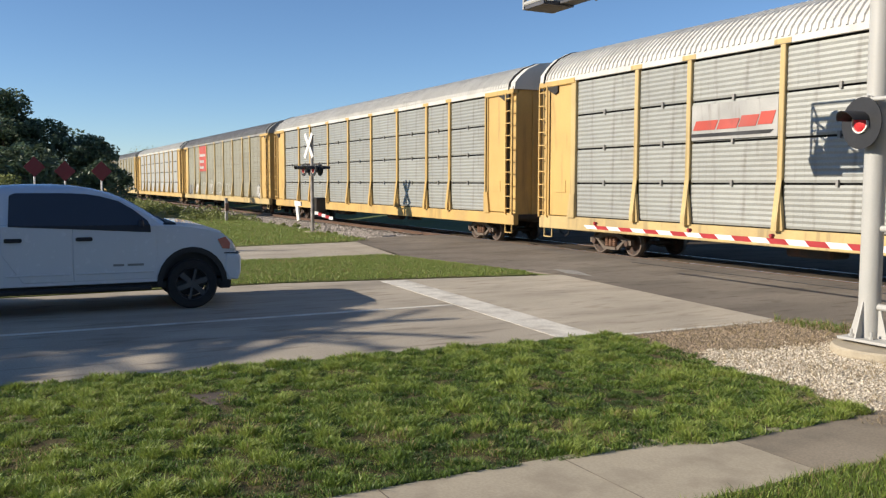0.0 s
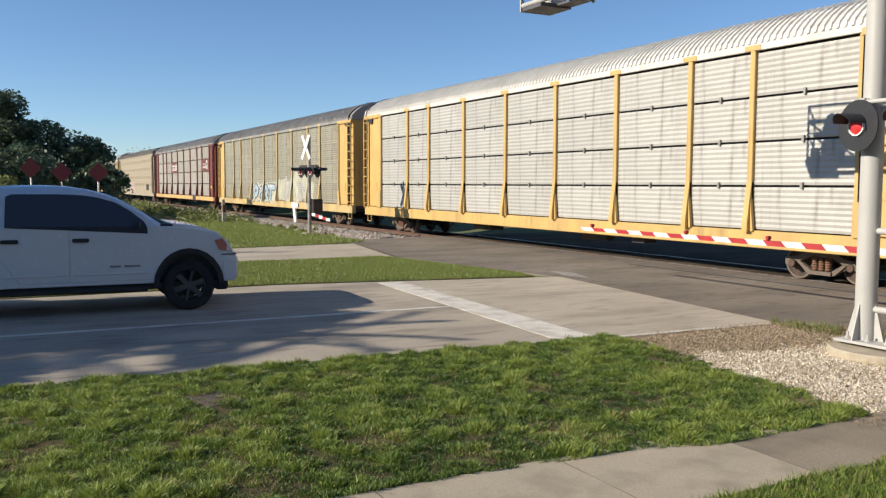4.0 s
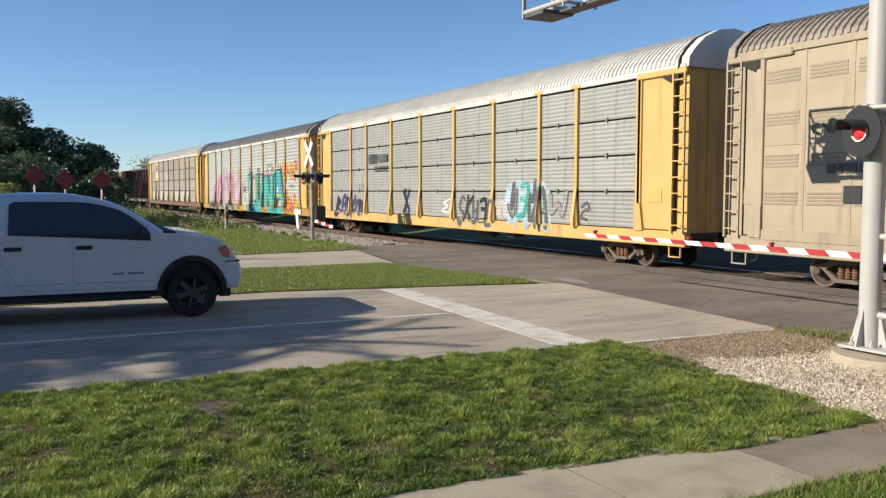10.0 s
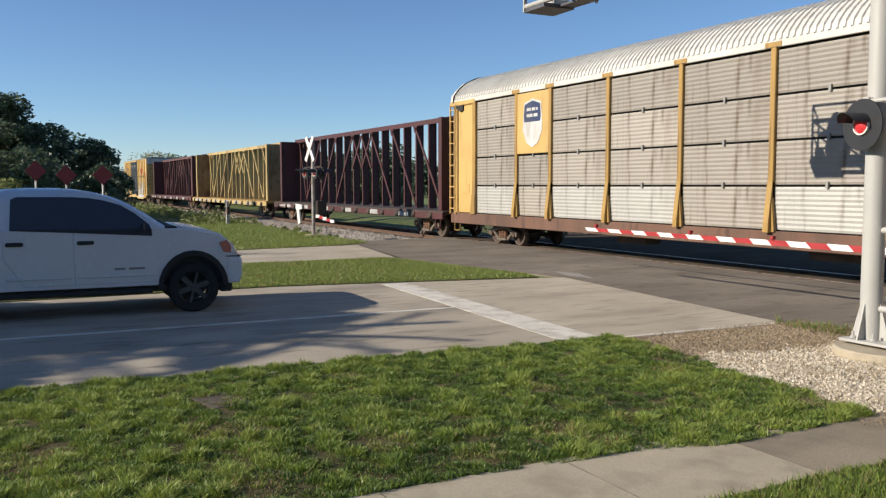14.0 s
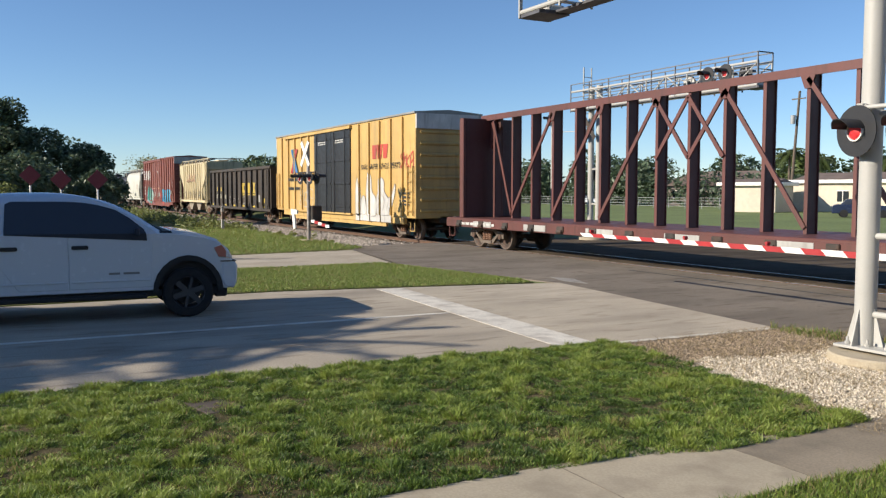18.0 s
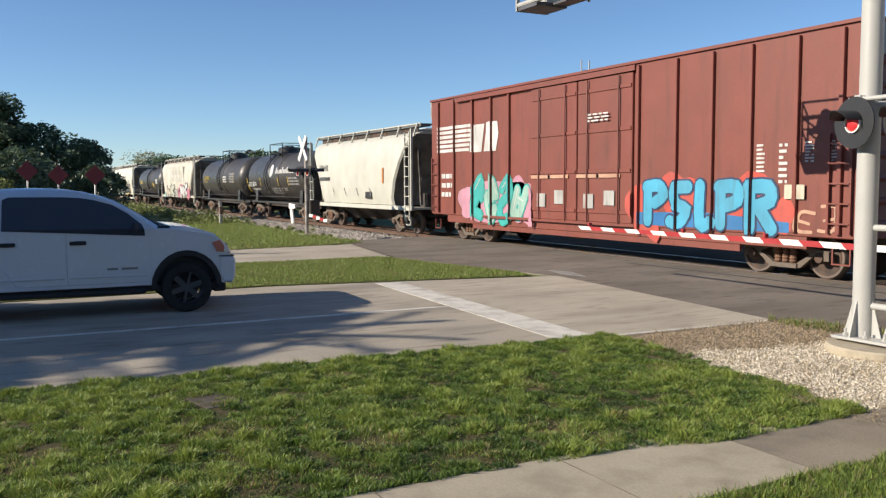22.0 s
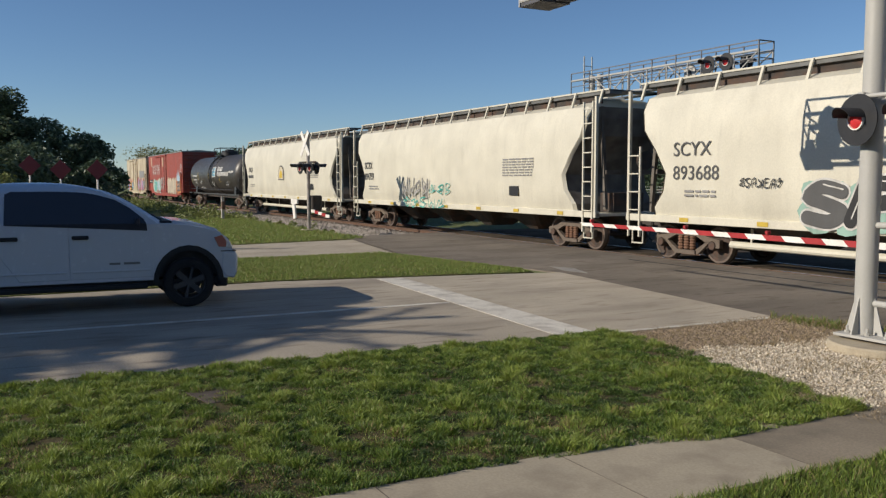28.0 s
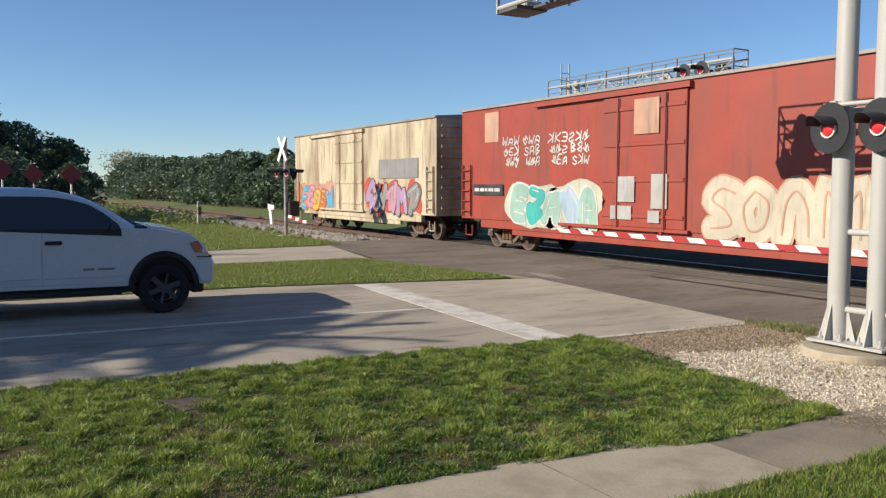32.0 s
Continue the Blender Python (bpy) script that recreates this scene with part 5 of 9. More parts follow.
for k in range(34):
    x = rg.uniform(-10.9, -0.2)
    z = rg.uniform(0.75, 1.5) if x < -3.0 else rg.uniform(0.8, 2.5)
    painted(car, "sprayed_bubble", [bubble(x, z, rg.uniform(0.25, 0.55), rg.uniform(0.25, 0.5), rg, 0.05, 16)], rg.choice(("mint", "mint", "cream", "dkgrey", "haze")), FRONT - 0.004 - 0.002 * (k % 4), "pale green sprayed bubble")
for k, st in enumerate(LILAC):
    letter = line_on(car, "graffiti_shape", [st], 0.92, "cream", FRONT - 0.022 - 0.010 * (k % 2), "cream edge of a lilac bubble letter")
    line_on(letter, "graffiti_fill", [st], 0.76, ("violet", "pink", "violet", "pink")[k], FRONT - 0.044 - 0.010 * (k % 2))
    line_on(letter, "graffiti_line", [[(x + 0.1, z - 0.05) for x, z in st]], 0.06, "dkgrey", FRONT - 0.066 - 0.010 * (k % 2))
drop = painted(car, "graffiti_shape", [[(-3.35, 1.35), (-3.25, 2.4), (-2.55, 2.75), (-2.05, 3.75), (-1.85, 2.9), (-1.0, 2.5), (-0.8, 2.0), (-1.5, 1.5), (-2.4, 1.1)]], "peach", FRONT - 0.05, "peach flame-shaped letter")
painted(drop, "graffiti_fill", [[(-3.1, 1.5), (-2.95, 2.3), (-2.4, 2.6), (-2.0, 3.2), (-1.9, 2.6), (-1.2, 2.3), (-1.6, 1.6), (-2.4, 1.3)]], "violet", FRONT - 0.065)
painted(drop, "graffiti_mark", [bubble(-2.2, 2.15, 0.5, 0.5, random.Random(5), 0.2)], "mint", FRONT - 0.080)
for x, z, w in ((-10.2, 1.0, 1.3), (-9.0, 0.95, 1.6), (-7.2, 1.1, 1.2), (-5.0, 1.0, 1.5)):
    painted(car, "sprayed_patch", [bubble(x, z, w, 0.55, random.Random(int(w * 10)), 0.25, 22)], "dkgrey", FRONT - 0.072, "dark sprayed patch under lilac letters")
for k in range(120):
    x = rg.choice((rg.uniform(0.1, 8.9), rg.uniform(8.3, 11.0), rg.uniform(8.3, 10.8)))
    z = rg.uniform(0.7, 3.7) if x < 9.0 else rg.choice((rg.uniform(0.6, 2.0), rg.uniform(0.6, 1.6), rg.uniform(2.6, 3.6)))
    w = rg.uniform(0.12, 0.46)
    z = max(z, 0.68 + 0.7 * w)
    b = painted(car, "sprayed_flower", [bubble(x, z, w, w, rg, 0.10, 18)], rg.choice(("orange", "orange", "yellow", "coral", "peach")), FRONT - 0.004 - 0.003 * (k % 4), "soft orange and yellow sprayed flower")
    if w > 0.36:
        painted(b, "flower_heart", [bubble(x, z, w * 0.4, w * 0.4, rg, 0.08, 12)], "yellow", FRONT - 0.030)
painted(car, "sprayed_patch", [bubble(9.3, 1.25, 1.3, 0.75, random.Random(31), 0.15, 24)], "orange", FRONT - 0.012, "large orange sprayed patch")
painted(car, "sill_spray", [rect(0.4, 4.0, 0.68, 1.0), rect(5.2, 8.6, 0.68, 1.0)], "aqua", FRONT - 0.03, "teal paint over the sill")
painted(car, "sill_spray", [rect(4.0, 5.2, 0.68, 1.0), rect(8.6, 9.6, 0.68, 1.0)], "orange", FRONT - 0.03, "orange paint over the sill")
BLOCKS = [[(0.54, 3.06), (1.31, 3.17), (1.27, 1.22), (1.95, 1.38), (2.38, 1.28), (2.45, 0.66), (0.82, 0.64)],
          [(2.49, 3.09), (3.16, 3.10), (2.95, 1.60), (3.12, 1.35), (3.36, 1.55), (3.86, 2.81), (4.48, 2.85), (4.05, 1.05), (3.75, 0.80), (2.75, 0.80), (2.45, 1.10)],
          [(4.41, 2.94), (5.17, 2.96), (5.68, 1.73), (5.73, 2.97), (6.34, 2.98), (6.26, 0.84), (5.58, 0.84), (5.05, 2.05), (5.03, 0.82), (4.26, 0.82)],
          [(7.00, 3.27), (7.82, 3.27), (8.62, 0.88), (8.08, 0.88), (7.89, 1.56), (7.18, 1.57), (6.90, 0.88), (6.25, 0.88)]]
CAPS = [[(0.56, 3.12), (1.26, 3.22), (1.44, 3.60), (0.74, 3.50)], [(2.52, 3.14), (3.12, 3.15), (3.34, 3.52), (2.74, 3.50)], [(3.88, 2.86), (4.46, 2.90), (4.62, 3.18), (4.04, 3.14)], [(4.46, 2.98), (5.14, 3.00), (5.40, 3.36), (4.72, 3.34)],
        [(5.76, 3.00), (6.32, 3.02), (6.54, 3.42), (5.98, 3.40)], [(7.02, 3.31), (7.80, 3.31), (7.96, 3.66), (7.16, 3.66)]]
for k, shape in enumerate(BLOCKS):
    painted(car, "graffiti_shadow", [[(x + 0.30, z + 0.10) for x, z in shape]], "dkgrey", FRONT - 0.030, "black drop shadow of a block letter")
    fill = painted(car, "graffiti_fill", [shape], "aqua", FRONT - 0.055, "large teal block letter")
    line_on(fill, "graffiti_line", [shape + [shape[0]]], 0.035, "black", FRONT - 0.085, n=1)
for k, runs in enumerate(([(0.86, 2.9), (1.05, 1.1)], [(2.70, 2.9), (2.75, 1.3)], [(4.1, 2.5), (3.75, 1.3)], [(4.75, 2.7), (5.55, 1.2)], [(6.1, 2.8), (6.0, 1.1)])):
    line_on(car, "graffiti_band", [runs], 0.24, ("moss", "green")[k % 2], FRONT - 0.070, "green band inside a letter")
for k, runs in enumerate(([(7.35, 3.0), (6.75, 1.2)], [(7.6, 3.0), (8.2, 1.2)], [(5.0, 2.8), (5.5, 1.7)], [(0.9, 0.9), (2.2, 0.9)])):
    line_on(car, "graffiti_band", [runs], 0.16, "sky", FRONT - 0.068, "blue band inside a letter")
for k, cap in enumerate(CAPS):
    b = painted(car, "graffiti_cap", [cap], "white", FRONT - 0.060, "white top face of a block letter")
    for q in (0.30, 0.62):
        lo, hi = Vector(cap[0]).lerp(Vector(cap[1]), q), Vector(cap[3]).lerp(Vector(cap[2]), q)
        painted(b, "cap_stripe", [[tuple(lo), (lo.x + 0.09, lo.y), (hi.x + 0.09, hi.y), tuple(hi)]], "black", FRONT - 0.080)
painted(car, "graffiti_mark", [[(7.12, 1.95), (7.52, 1.95), (7.32, 2.42)]], "white", FRONT - 0.090)
line_on(car, "graffiti_mark", [[(7.1, 1.75), (7.9, 1.75)]], 0.14, "yellow", FRONT - 0.092)
scrawl(car, 5.0, 6.05, 3.48, 3.75, 8, "black", 83, thick=0.03)
scrawl(car, 9.5, 10.4, 2.85, 3.15, 9, "dkgrey", 84, thick=0.035)
scrawl(car, 9.6, 10.5, 2.2, 2.4, 9, "dkgrey", 85, thick=0.025)
scrawl(car, -6.6, -5.2, 3.3, 3.7, 8, "black", 86, thick=0.03)
car = autorack(9, C0[9], P_YELLOW_DULL, P_YELLOW, P_ZINC_BROWN, P_WHITE_ROOF, P_WHITE_ROOF, "sooty car carrier with rust-brown panels and yellow posts", lower=P_ZINC_PALE, pitch=0.1, sill=P_RUSTSILL)
fld = panel_sheet(car, "emblem_field", [rect(-8.78, -7.02, 3.04, 4.94)], P_YELLOW, FRONT + 0.03, 0.03, label="yellow emblem panel")
panel_sheet(fld, "emblem_shield", [[(-8.36, 4.62), (-7.9, 4.74), (-7.44, 4.62), (-7.38, 4.2), (-7.36, 3.75), (-7.58, 3.36), (-7.9, 3.22), (-8.22, 3.36), (-8.44, 3.75), (-8.42, 4.2)]], "white", FRONT - 0.004, label="white shield")
panel_sheet(fld, "emblem_band", [[(-8.33, 4.56), (-7.9, 4.67), (-7.47, 4.56), (-7.43, 4.2), (-7.46, 4.02), (-8.34, 4.02), (-8.37, 4.2)]], "navy", FRONT - 0.011, label="dark band on the shield")
bars(fld, -8.2, -7.6, 4.12, 4.5, 2, "white", 93, FRONT - 0.018)


# -- centre-beam lumber cars --
P_BEAM_YELLOW = paint("weathered_beam_yellow", (0.66, 0.49, 0.20), 0.6, amount=0.75, dirt=(0.26, 0.16, 0.075), scale=1.5)
# Plywood brown darkened for dirt and for the bulkhead's own shade.
P_PLY = paint("stained_shaded_plywood", (0.36, 0.25, 0.125), 0.8, amount=0.85, dirt=(0.20, 0.12, 0.06), scale=1.6, streak=0.6, vary=0.2)


def centerbeam(i, ul, ur, frame, bulk, label, deck, upright=None):
    car, h = car_base("centerbeam_car", label, "rail car", i, ul, ur, 2.2, frame)
    part("deck", Shape().box(-h, h, -1.45, 1.45, 0.90, 1.06, 0.02), deck, car)
    part("side_sill", Shape().box(-h, h, -1.47, -1.38, 0.74, 1.0, 0.01), frame, car)
    part("side_sill", Shape().box(-h, h, 1.38, 1.47, 0.74, 1.0, 0.01), frame, car)
    for sx in (-1, 1):
        x0, x1 = sorted((sx * (h - 0.78), sx * (h - 0.58)))
        s = Shape().box(x0, x1, -1.18, 1.18, 1.06, 4.66, 0.02)
        xi = x0 if sx > 0 else x1
        boards = []
        for k in range(9):
            z = 1.35 + 0.36 * k
            boards.append(Shape().box(min(xi, xi - sx * 0.012), max(xi, xi - sx * 0.012), -1.06, 1.06, z, z + 0.352))
        bh = part("bulkhead", s, bulk, car, "full-height end bulkhead")
        for b in boards:
            part("board", b, bulk, bh)
        for y in (-1.16, 1.16):
            part("bulkhead_post", Shape().box(x0 - 0.04, x1 + 0.04, y - 0.06, y + 0.06, 1.06, 4.66, 0.015), frame, bh)
        part("end_gusset", Shape().extrude([(sx * (h - 0.55), 4.55), (sx * (h - 1.5), 4.62), (sx * (h - 1.5), 4.35), (sx * (h - 0.55), 3.3)], "y", -0.05, 0.05), frame, car)
    part("top_chord", Shape().box(-h + 0.4, h - 0.4, -0.20, 0.20, 4.66, 4.80, 0.02).box(-h + 0.4, h - 0.4, -0.22, -0.18, 4.60, 4.80), frame, car)
    xs = [-h + 1.25 + (2 * h - 2.5) * k / 16 for k in range(17)]
    for x in xs:
        i_profile = [(x - 0.05, -0.18), (x + 0.05, -0.18), (x + 0.05, -0.155), (x + 0.02, -0.155), (x + 0.02, 0.155), (x + 0.05, 0.155),
                     (x + 0.05, 0.18), (x - 0.05, 0.18), (x - 0.05, 0.155), (x - 0.02, 0.155), (x - 0.02, -0.155), (x - 0.05, -0.155)]
        part("upright", Shape().extrude(i_profile, "z", 1.06, 4.66), upright or frame, car)
    for k, x in enumerate(xs[:-1]):
        x1 = xs[k + 1]
        s = Shape()
        m = k if k < 8 else 15 - k
        lo, hi = ((x, x1) if k < 8 else (x1, x))
        if m == 0:
            s.bar((lo, -0.20, 4.55), (hi, -0.20, 1.2), 0.05, 0.11)
        elif m == 7:
            s.bar((lo, -0.20, 4.5), (hi, -0.20, 2.9), 0.05, 0.11).bar((hi, -0.22, 4.5), (lo, -0.22, 2.9), 0.05, 0.11)
        elif m % 2:
            s.bar((lo, -0.20, 1.2), (hi, -0.20, 2.9), 0.05, 0.11)
        else:
            s.bar((lo, -0.20, 2.9), (hi, -0.20, 4.55), 0.05, 0.11)
        part("brace", s, frame, car)
    for k in (3, 5, 7, 9, 11, 13):
        xg = xs[k]
        part("gusset", Shape().extrude([(xg - 0.20, 4.62), (xg + 0.20, 4.62), (xg + 0.08, 4.32), (xg - 0.08, 4.32)], "y", -0.225, -0.185), frame, car)
    for k in range(14):
        x = -h + 1.0 + (2 * h - 2.0) * k / 13
        part("winch", Shape().box(x - 0.16, x + 0.16, -1.52, -1.42, 0.80, 0.98, 0.02).tube((x - 0.12, -1.5, 0.82), (x + 0.12, -1.5, 0.82), 0.07, 8), M_DARK, car)
    panel_sheet(car, "sill_patch", [rect(-h + 2 + 3.2 * k, -h + 3.2 + 3.2 * k, 0.78, 0.97) for k in range(6)], "pale", -1.475)
    bars(car, -h + 1.2, -h + 3.4, 0.78, 0.96, 1, "white", i, -1.485)
    return car


centerbeam(10, -297.2, -275.0, P_MAROON, P_MAROON, "empty maroon centre-beam lumber car with end bulkheads", M_DARK)
centerbeam(11, -321.85, -299.0, P_BEAM_YELLOW, P_PLY, "empty faded yellow centre-beam lumber car", P_YELLOW_DULL)
P_RED_BEAM = paint("faded_red_beam", (0.16, 0.055, 0.046), amount=0.45, dirt=(0.09, 0.05, 0.04))
centerbeam(12, -344.7, -322.6, P_RED_BEAM, P_MAROON, "empty dark red centre-beam lumber car", P_RED_BEAM)


# -- box cars --
def boxcar(i, ul, ur, top, body, label, ribs, door, door_mat, roof_mat, sill=0.92, rib_w=0.10, end_band=None, plug=False):
    car, h = car_base("boxcar", label, "rail car", i, ul, ur, 2.1, body)
    part("body", Shape().box(-h, h, FRONT, 1.5, sill, top, 0.02), body, car)
    part("roof", Shape().extrude([(-1.56, top - 0.02), (-1.56, top + 0.05), (0, top + 0.16), (1.56, top + 0.05), (1.56, top - 0.02)], "x", -h - 0.03, h + 0.03), roof_mat, car)
    part("side_sill", Shape().box(-h + 1.2, h - 1.2, FRONT + 0.03, FRONT + 0.18, sill - 0.26, sill + 0.02, 0.01).box(-h + 3.0, h - 3.0, FRONT + 0.06, FRONT + 0.16, sill - 0.42, sill - 0.2), body, car)
    d0, d1 = door[0], door[-1]
    key = Shape().box(-rib_w / 2, rib_w / 2, FRONT - 0.085, FRONT + 0.01, sill + 0.08, top - 0.08, 0.01).mesh("rib", body)
    if isinstance(ribs, float):
        n = int(2 * h / ribs)
        ribs = [-h + 2 * h * k / n for k in range(1, n)]
    ribs = [x for x in ribs if not d0 - 0.15 < x < d1 + 0.15]
    for x in ribs:
        put("rib", key, car, pose(x, 0, 0))

    def depth(x, z, mx):
        if d0 < mx < d1:
            return FRONT - 0.135
        return FRONT - 0.088 if any(abs(mx - q) < rib_w / 2 for q in ribs) else FRONT - 0.002
    SURFACES[car.name] = ([], sorted([q + e for q in ribs for e in (-rib_w / 2, rib_w / 2)] + [d0, d1]), depth)
    for a, c in zip(door, door[1:]):
        dr = part("door", Shape().box(a + 0.03, c - 0.03, FRONT - 0.07, FRONT + 0.02, sill + 0.06, top - 0.22, 0.015), door_mat, car, "sliding plug door")
        for k in range(4):
            z = sill + 0.3 + (top - sill - 0.9) * k / 3
            part("door_rib", Shape().box(a + 0.06, c - 0.06, FRONT - 0.10, FRONT - 0.06, z, z + 0.10, 0.01), door_mat, dr)
        for x in (a + (c - a) * 0.22, a + (c - a) * 0.78):
            part("lock_rod", Shape().tube((x, FRONT - 0.13, sill + 0.05), (x, FRONT - 0.13, top - 0.25), 0.025, 8), door_mat, dr)
    part("door_track", Shape().box(d0 - (d1 - d0), d1 + 0.1, FRONT - 0.13, FRONT, top - 0.2, top - 0.06).box(d0 - (d1 - d0) * 0.6, d1 + 0.1, FRONT - 0.10, FRONT, sill - 0.02, sill + 0.06), body, car)
    for sx in (-1, 1):
        ladder(car, sx * (h - 0.4), sill + 0.1, sill + (2.1 if top > 4.8 else 1.8), 5, 0.5, body, FRONT - 0.06)
        ends = Shape()
        for k in range(9):
            z = sill + 0.3 + (top - sill - 0.6) * k / 8
            ends.tube((sx * (h + 0.01), -1.3, z), (sx * (h + 0.01), 1.3, z), 0.07, 8)
        part("end_corrugation", ends, body, car)
        if end_band:
            part("end_band", Shape().box(min(sx * h, sx * (h + 0.09)), max(sx * h, sx * (h + 0.09)), -1.5, 1.5, top - 0.62, top - 0.02), end_band, car)
    part("brake_gear", Shape().box(-1.5, -0.6, -0.9, -0.3, 0.4, 0.75, 0.05).tube((0.6, -0.7, 0.58), (1.6, -0.7, 0.58), 0.17, 12).bar((-h + 3, -0.8, 0.66), (h - 3, -0.8, 0.66), 0.05, 0.05), M_DARK, car)
    return car


K13 = -355.25
car = boxcar(13, K13 - 10.6, K13 + 8.0, 5.12, P_YELLOW, "tall yellow boxcar with black double doors and white graffiti", 1.13, (-2.55, -0.04, 2.47), P_BLACK_DOOR, P_GREY_ROOF, end_band=INKS["white"])
panel_sheet(car, "emblem_stroke", [[(-6.5, 3.0), (-6.2, 3.0), (-5.3, 4.3), (-5.6, 4.3)], [(-5.85, 3.0), (-5.7, 3.0), (-5.7, 4.35), (-5.85, 4.35)]], "red", FRONT - 0.055, label="red strokes of a crossed emblem")
panel_sheet(car, "emblem_stroke", [[(-5.6, 3.0), (-5.2, 3.0), (-6.0, 4.3), (-6.4, 4.3)], [(-6.05, 3.0), (-5.95, 3.0), (-5.95, 4.35), (-6.05, 4.35)]], "blue", FRONT - 0.062, label="blue strokes of a crossed emblem")
for k in range(3):
    painted(car, "emblem_block", [[(5.02 + 0.58 * k, 3.42), (5.38 + 0.58 * k, 3.42), (5.52 + 0.58 * k, 4.02), (4.98 + 0.58 * k, 4.02)]], "coral", FRONT - 0.03, "red painted emblem block")
lettering(car, "RAILCAR POOLING EXPERTS", 3.82, 2.98, 0.33, "black", FRONT - 0.060, stretch=0.98, label="black painted slogan")
bars(car, -6.9, -4.7, 2.5, 2.8, 1, "black", 131, FRONT - 0.055)
lettering(car, "TBOX", -6.6, 2.55, 0.40, "black", FRONT - 0.06)
bars(car, -6.9, -4.9, 2.0, 2.3, 1, "black", 132, FRONT - 0.055)
bars(car, -1.9, -0.8, 4.3, 4.6, 3, "white", 133, FRONT - 0.075)
bars(car, 0.5, 1.6, 4.3, 4.6, 3, "white", 134, FRONT - 0.075)
FIGURES = [[(3.0, 0.95), (2.98, 1.7), (3.05, 2.35), (3.25, 2.62), (3.45, 2.5), (3.55, 2.2), (3.62, 1.6), (3.6, 0.95)], [(4.3, 0.95), (4.25, 1.9), (4.35, 2.55), (4.6, 2.82), (4.85, 2.6), (4.95, 2.0), (5.35, 1.7), (5.3, 0.95)],
           [(5.45, 1.0), (5.4, 1.7), (5.7, 2.1), (5.75, 2.45), (6.0, 2.6), (6.25, 2.4), (6.3, 2.0), (6.9, 1.7), (7.25, 2.2), (7.4, 2.3), (7.35, 1.9), (7.0, 1.3), (6.8, 1.0)], [(3.62, 1.0), (3.6, 1.5), (3.9, 1.8), (4.15, 1.7), (4.22, 1.0)]]
for k, shape in enumerate(FIGURES):
    o = flowing(shape + [shape[0]], 4)[:-1]
    b = painted(car, "sprayed_patch", [[tuple(q) for q in o]], "white", FRONT - 0.01 - 0.004 * k, "rounded white sprayed patch")
    line_on(b, "patch_line", [shape + [shape[0]]], 0.022, "grey", FRONT - 0.04)
for x in (5.7, 6.1, 6.5):
    line_on(car, "patch_line", [[(x, 1.2), (x + 0.2, 1.6), (x - 0.1, 1.9)]], 0.022, "grey", FRONT - 0.05)
painted(car, "sill_spray", [rect(3.0, 7.0, 0.68, 0.98)], "white", FRONT - 0.01, "white paint over the sill")
scrawl(car, -5.3, -2.8, 1.1, 2.1, 9, "cream", 135, FRONT - 0.02, 0.05)
scrawl(car, 8.0, 9.2, 2.95, 3.6, 9, "coral", 136, FRONT - 0.02, 0.06)
bars(car, 7.9, 8.8, 1.4, 2.0, 4, "black", 137, FRONT - 0.055)

K16 = -406.05
car = boxcar(16, K16 - 10.03, K16 + 8.0, 5.14, P_BROWN_RED, "tall brown-red boxcar with plug doors and blue graffiti", [-8.4, -7.22, -5.89, -4.66, -3.54, 2.66, 4.03, 5.2, 6.34, 7.55, 8.6], (-2.24, 0.12, 2.5), P_BROWN_RED, P_BROWN_RED, end_band=INKS["pale"])
for k in range(6):
    painted(car, "emblem_stripe", [rect(-8.4, -6.15 + 0.03 * k, 3.20 + 0.165 * k, 3.31 + 0.165 * k)], "white", FRONT - 0.02, "white speed stripe")
painted(car, "emblem_block", [[(-6.05, 3.14), (-5.3, 3.14), (-5.1, 4.08), (-5.85, 4.08)]], "white", FRONT - 0.024, "white slanting block")
painted(car, "emblem_block", [[(-5.15, 3.14), (-4.38, 3.14), (-4.2, 3.7), (-4.28, 4.12), (-4.98, 4.12), (-5.0, 3.8)]], "white", FRONT - 0.024, "white slanting block")
bars(car, -8.2, -7.4, 1.5, 2.5, 3, "white", 161, FRONT - 0.008)
bars(car, 0.7, 1.6, 3.72, 3.98, 3, "white", 162, FRONT - 0.145)
for k, x in enumerate((-1.6, -0.7, 0.7, 1.6)):
    panel_sheet(car, "door_placard", [rect(x - 0.22, x + 0.22, 1.35 + 0.1 * (k % 2), 1.75 + 0.1 * (k % 2))], "pale", FRONT - 0.105)
    panel_sheet(car, "door_bar", [rect(x - 0.55, x + 0.45, 2.2, 2.3)], "peach", FRONT - 0.105)
for k, (x, za) in enumerate(((6.5, 2.25), (7.1, 2.0), (7.75, 2.45), (8.3, 2.45))):
    bars(car, x, x + 0.22, za, 2.9, 7, "white", 163 + k, FRONT - 0.008)
painted(car, "spray_cloud", [bubble(-6.1, 1.35, 1.5, 1.1, random.Random(61), 0.14, 28), bubble(-4.3, 1.45, 3.6, 1.3, random.Random(62), 0.10, 28), bubble(-2.8, 1.5, 1.3, 1.5, random.Random(63), 0.15, 28)], "pink", FRONT - 0.004, "pink sprayed cloud")
graffiti(car, -5.95, -2.5, 0.80, 2.2, 4, ["aqua", "mint"], "teal", 164, FRONT - 0.02, weight=0.36)
painted(car, "spray_cloud", [bubble(2.9, 1.3, 1.0, 1.3, random.Random(64), 0.18, 28), bubble(4.1, 1.75, 1.2, 1.1, random.Random(65), 0.14, 28), bubble(6.2, 1.75, 1.4, 1.0, random.Random(66), 0.14, 28), bubble(7.15, 1.3, 0.8, 0.8, random.Random(67), 0.16, 28)], "coral", FRONT - 0.004, "orange-red sprayed cloud")
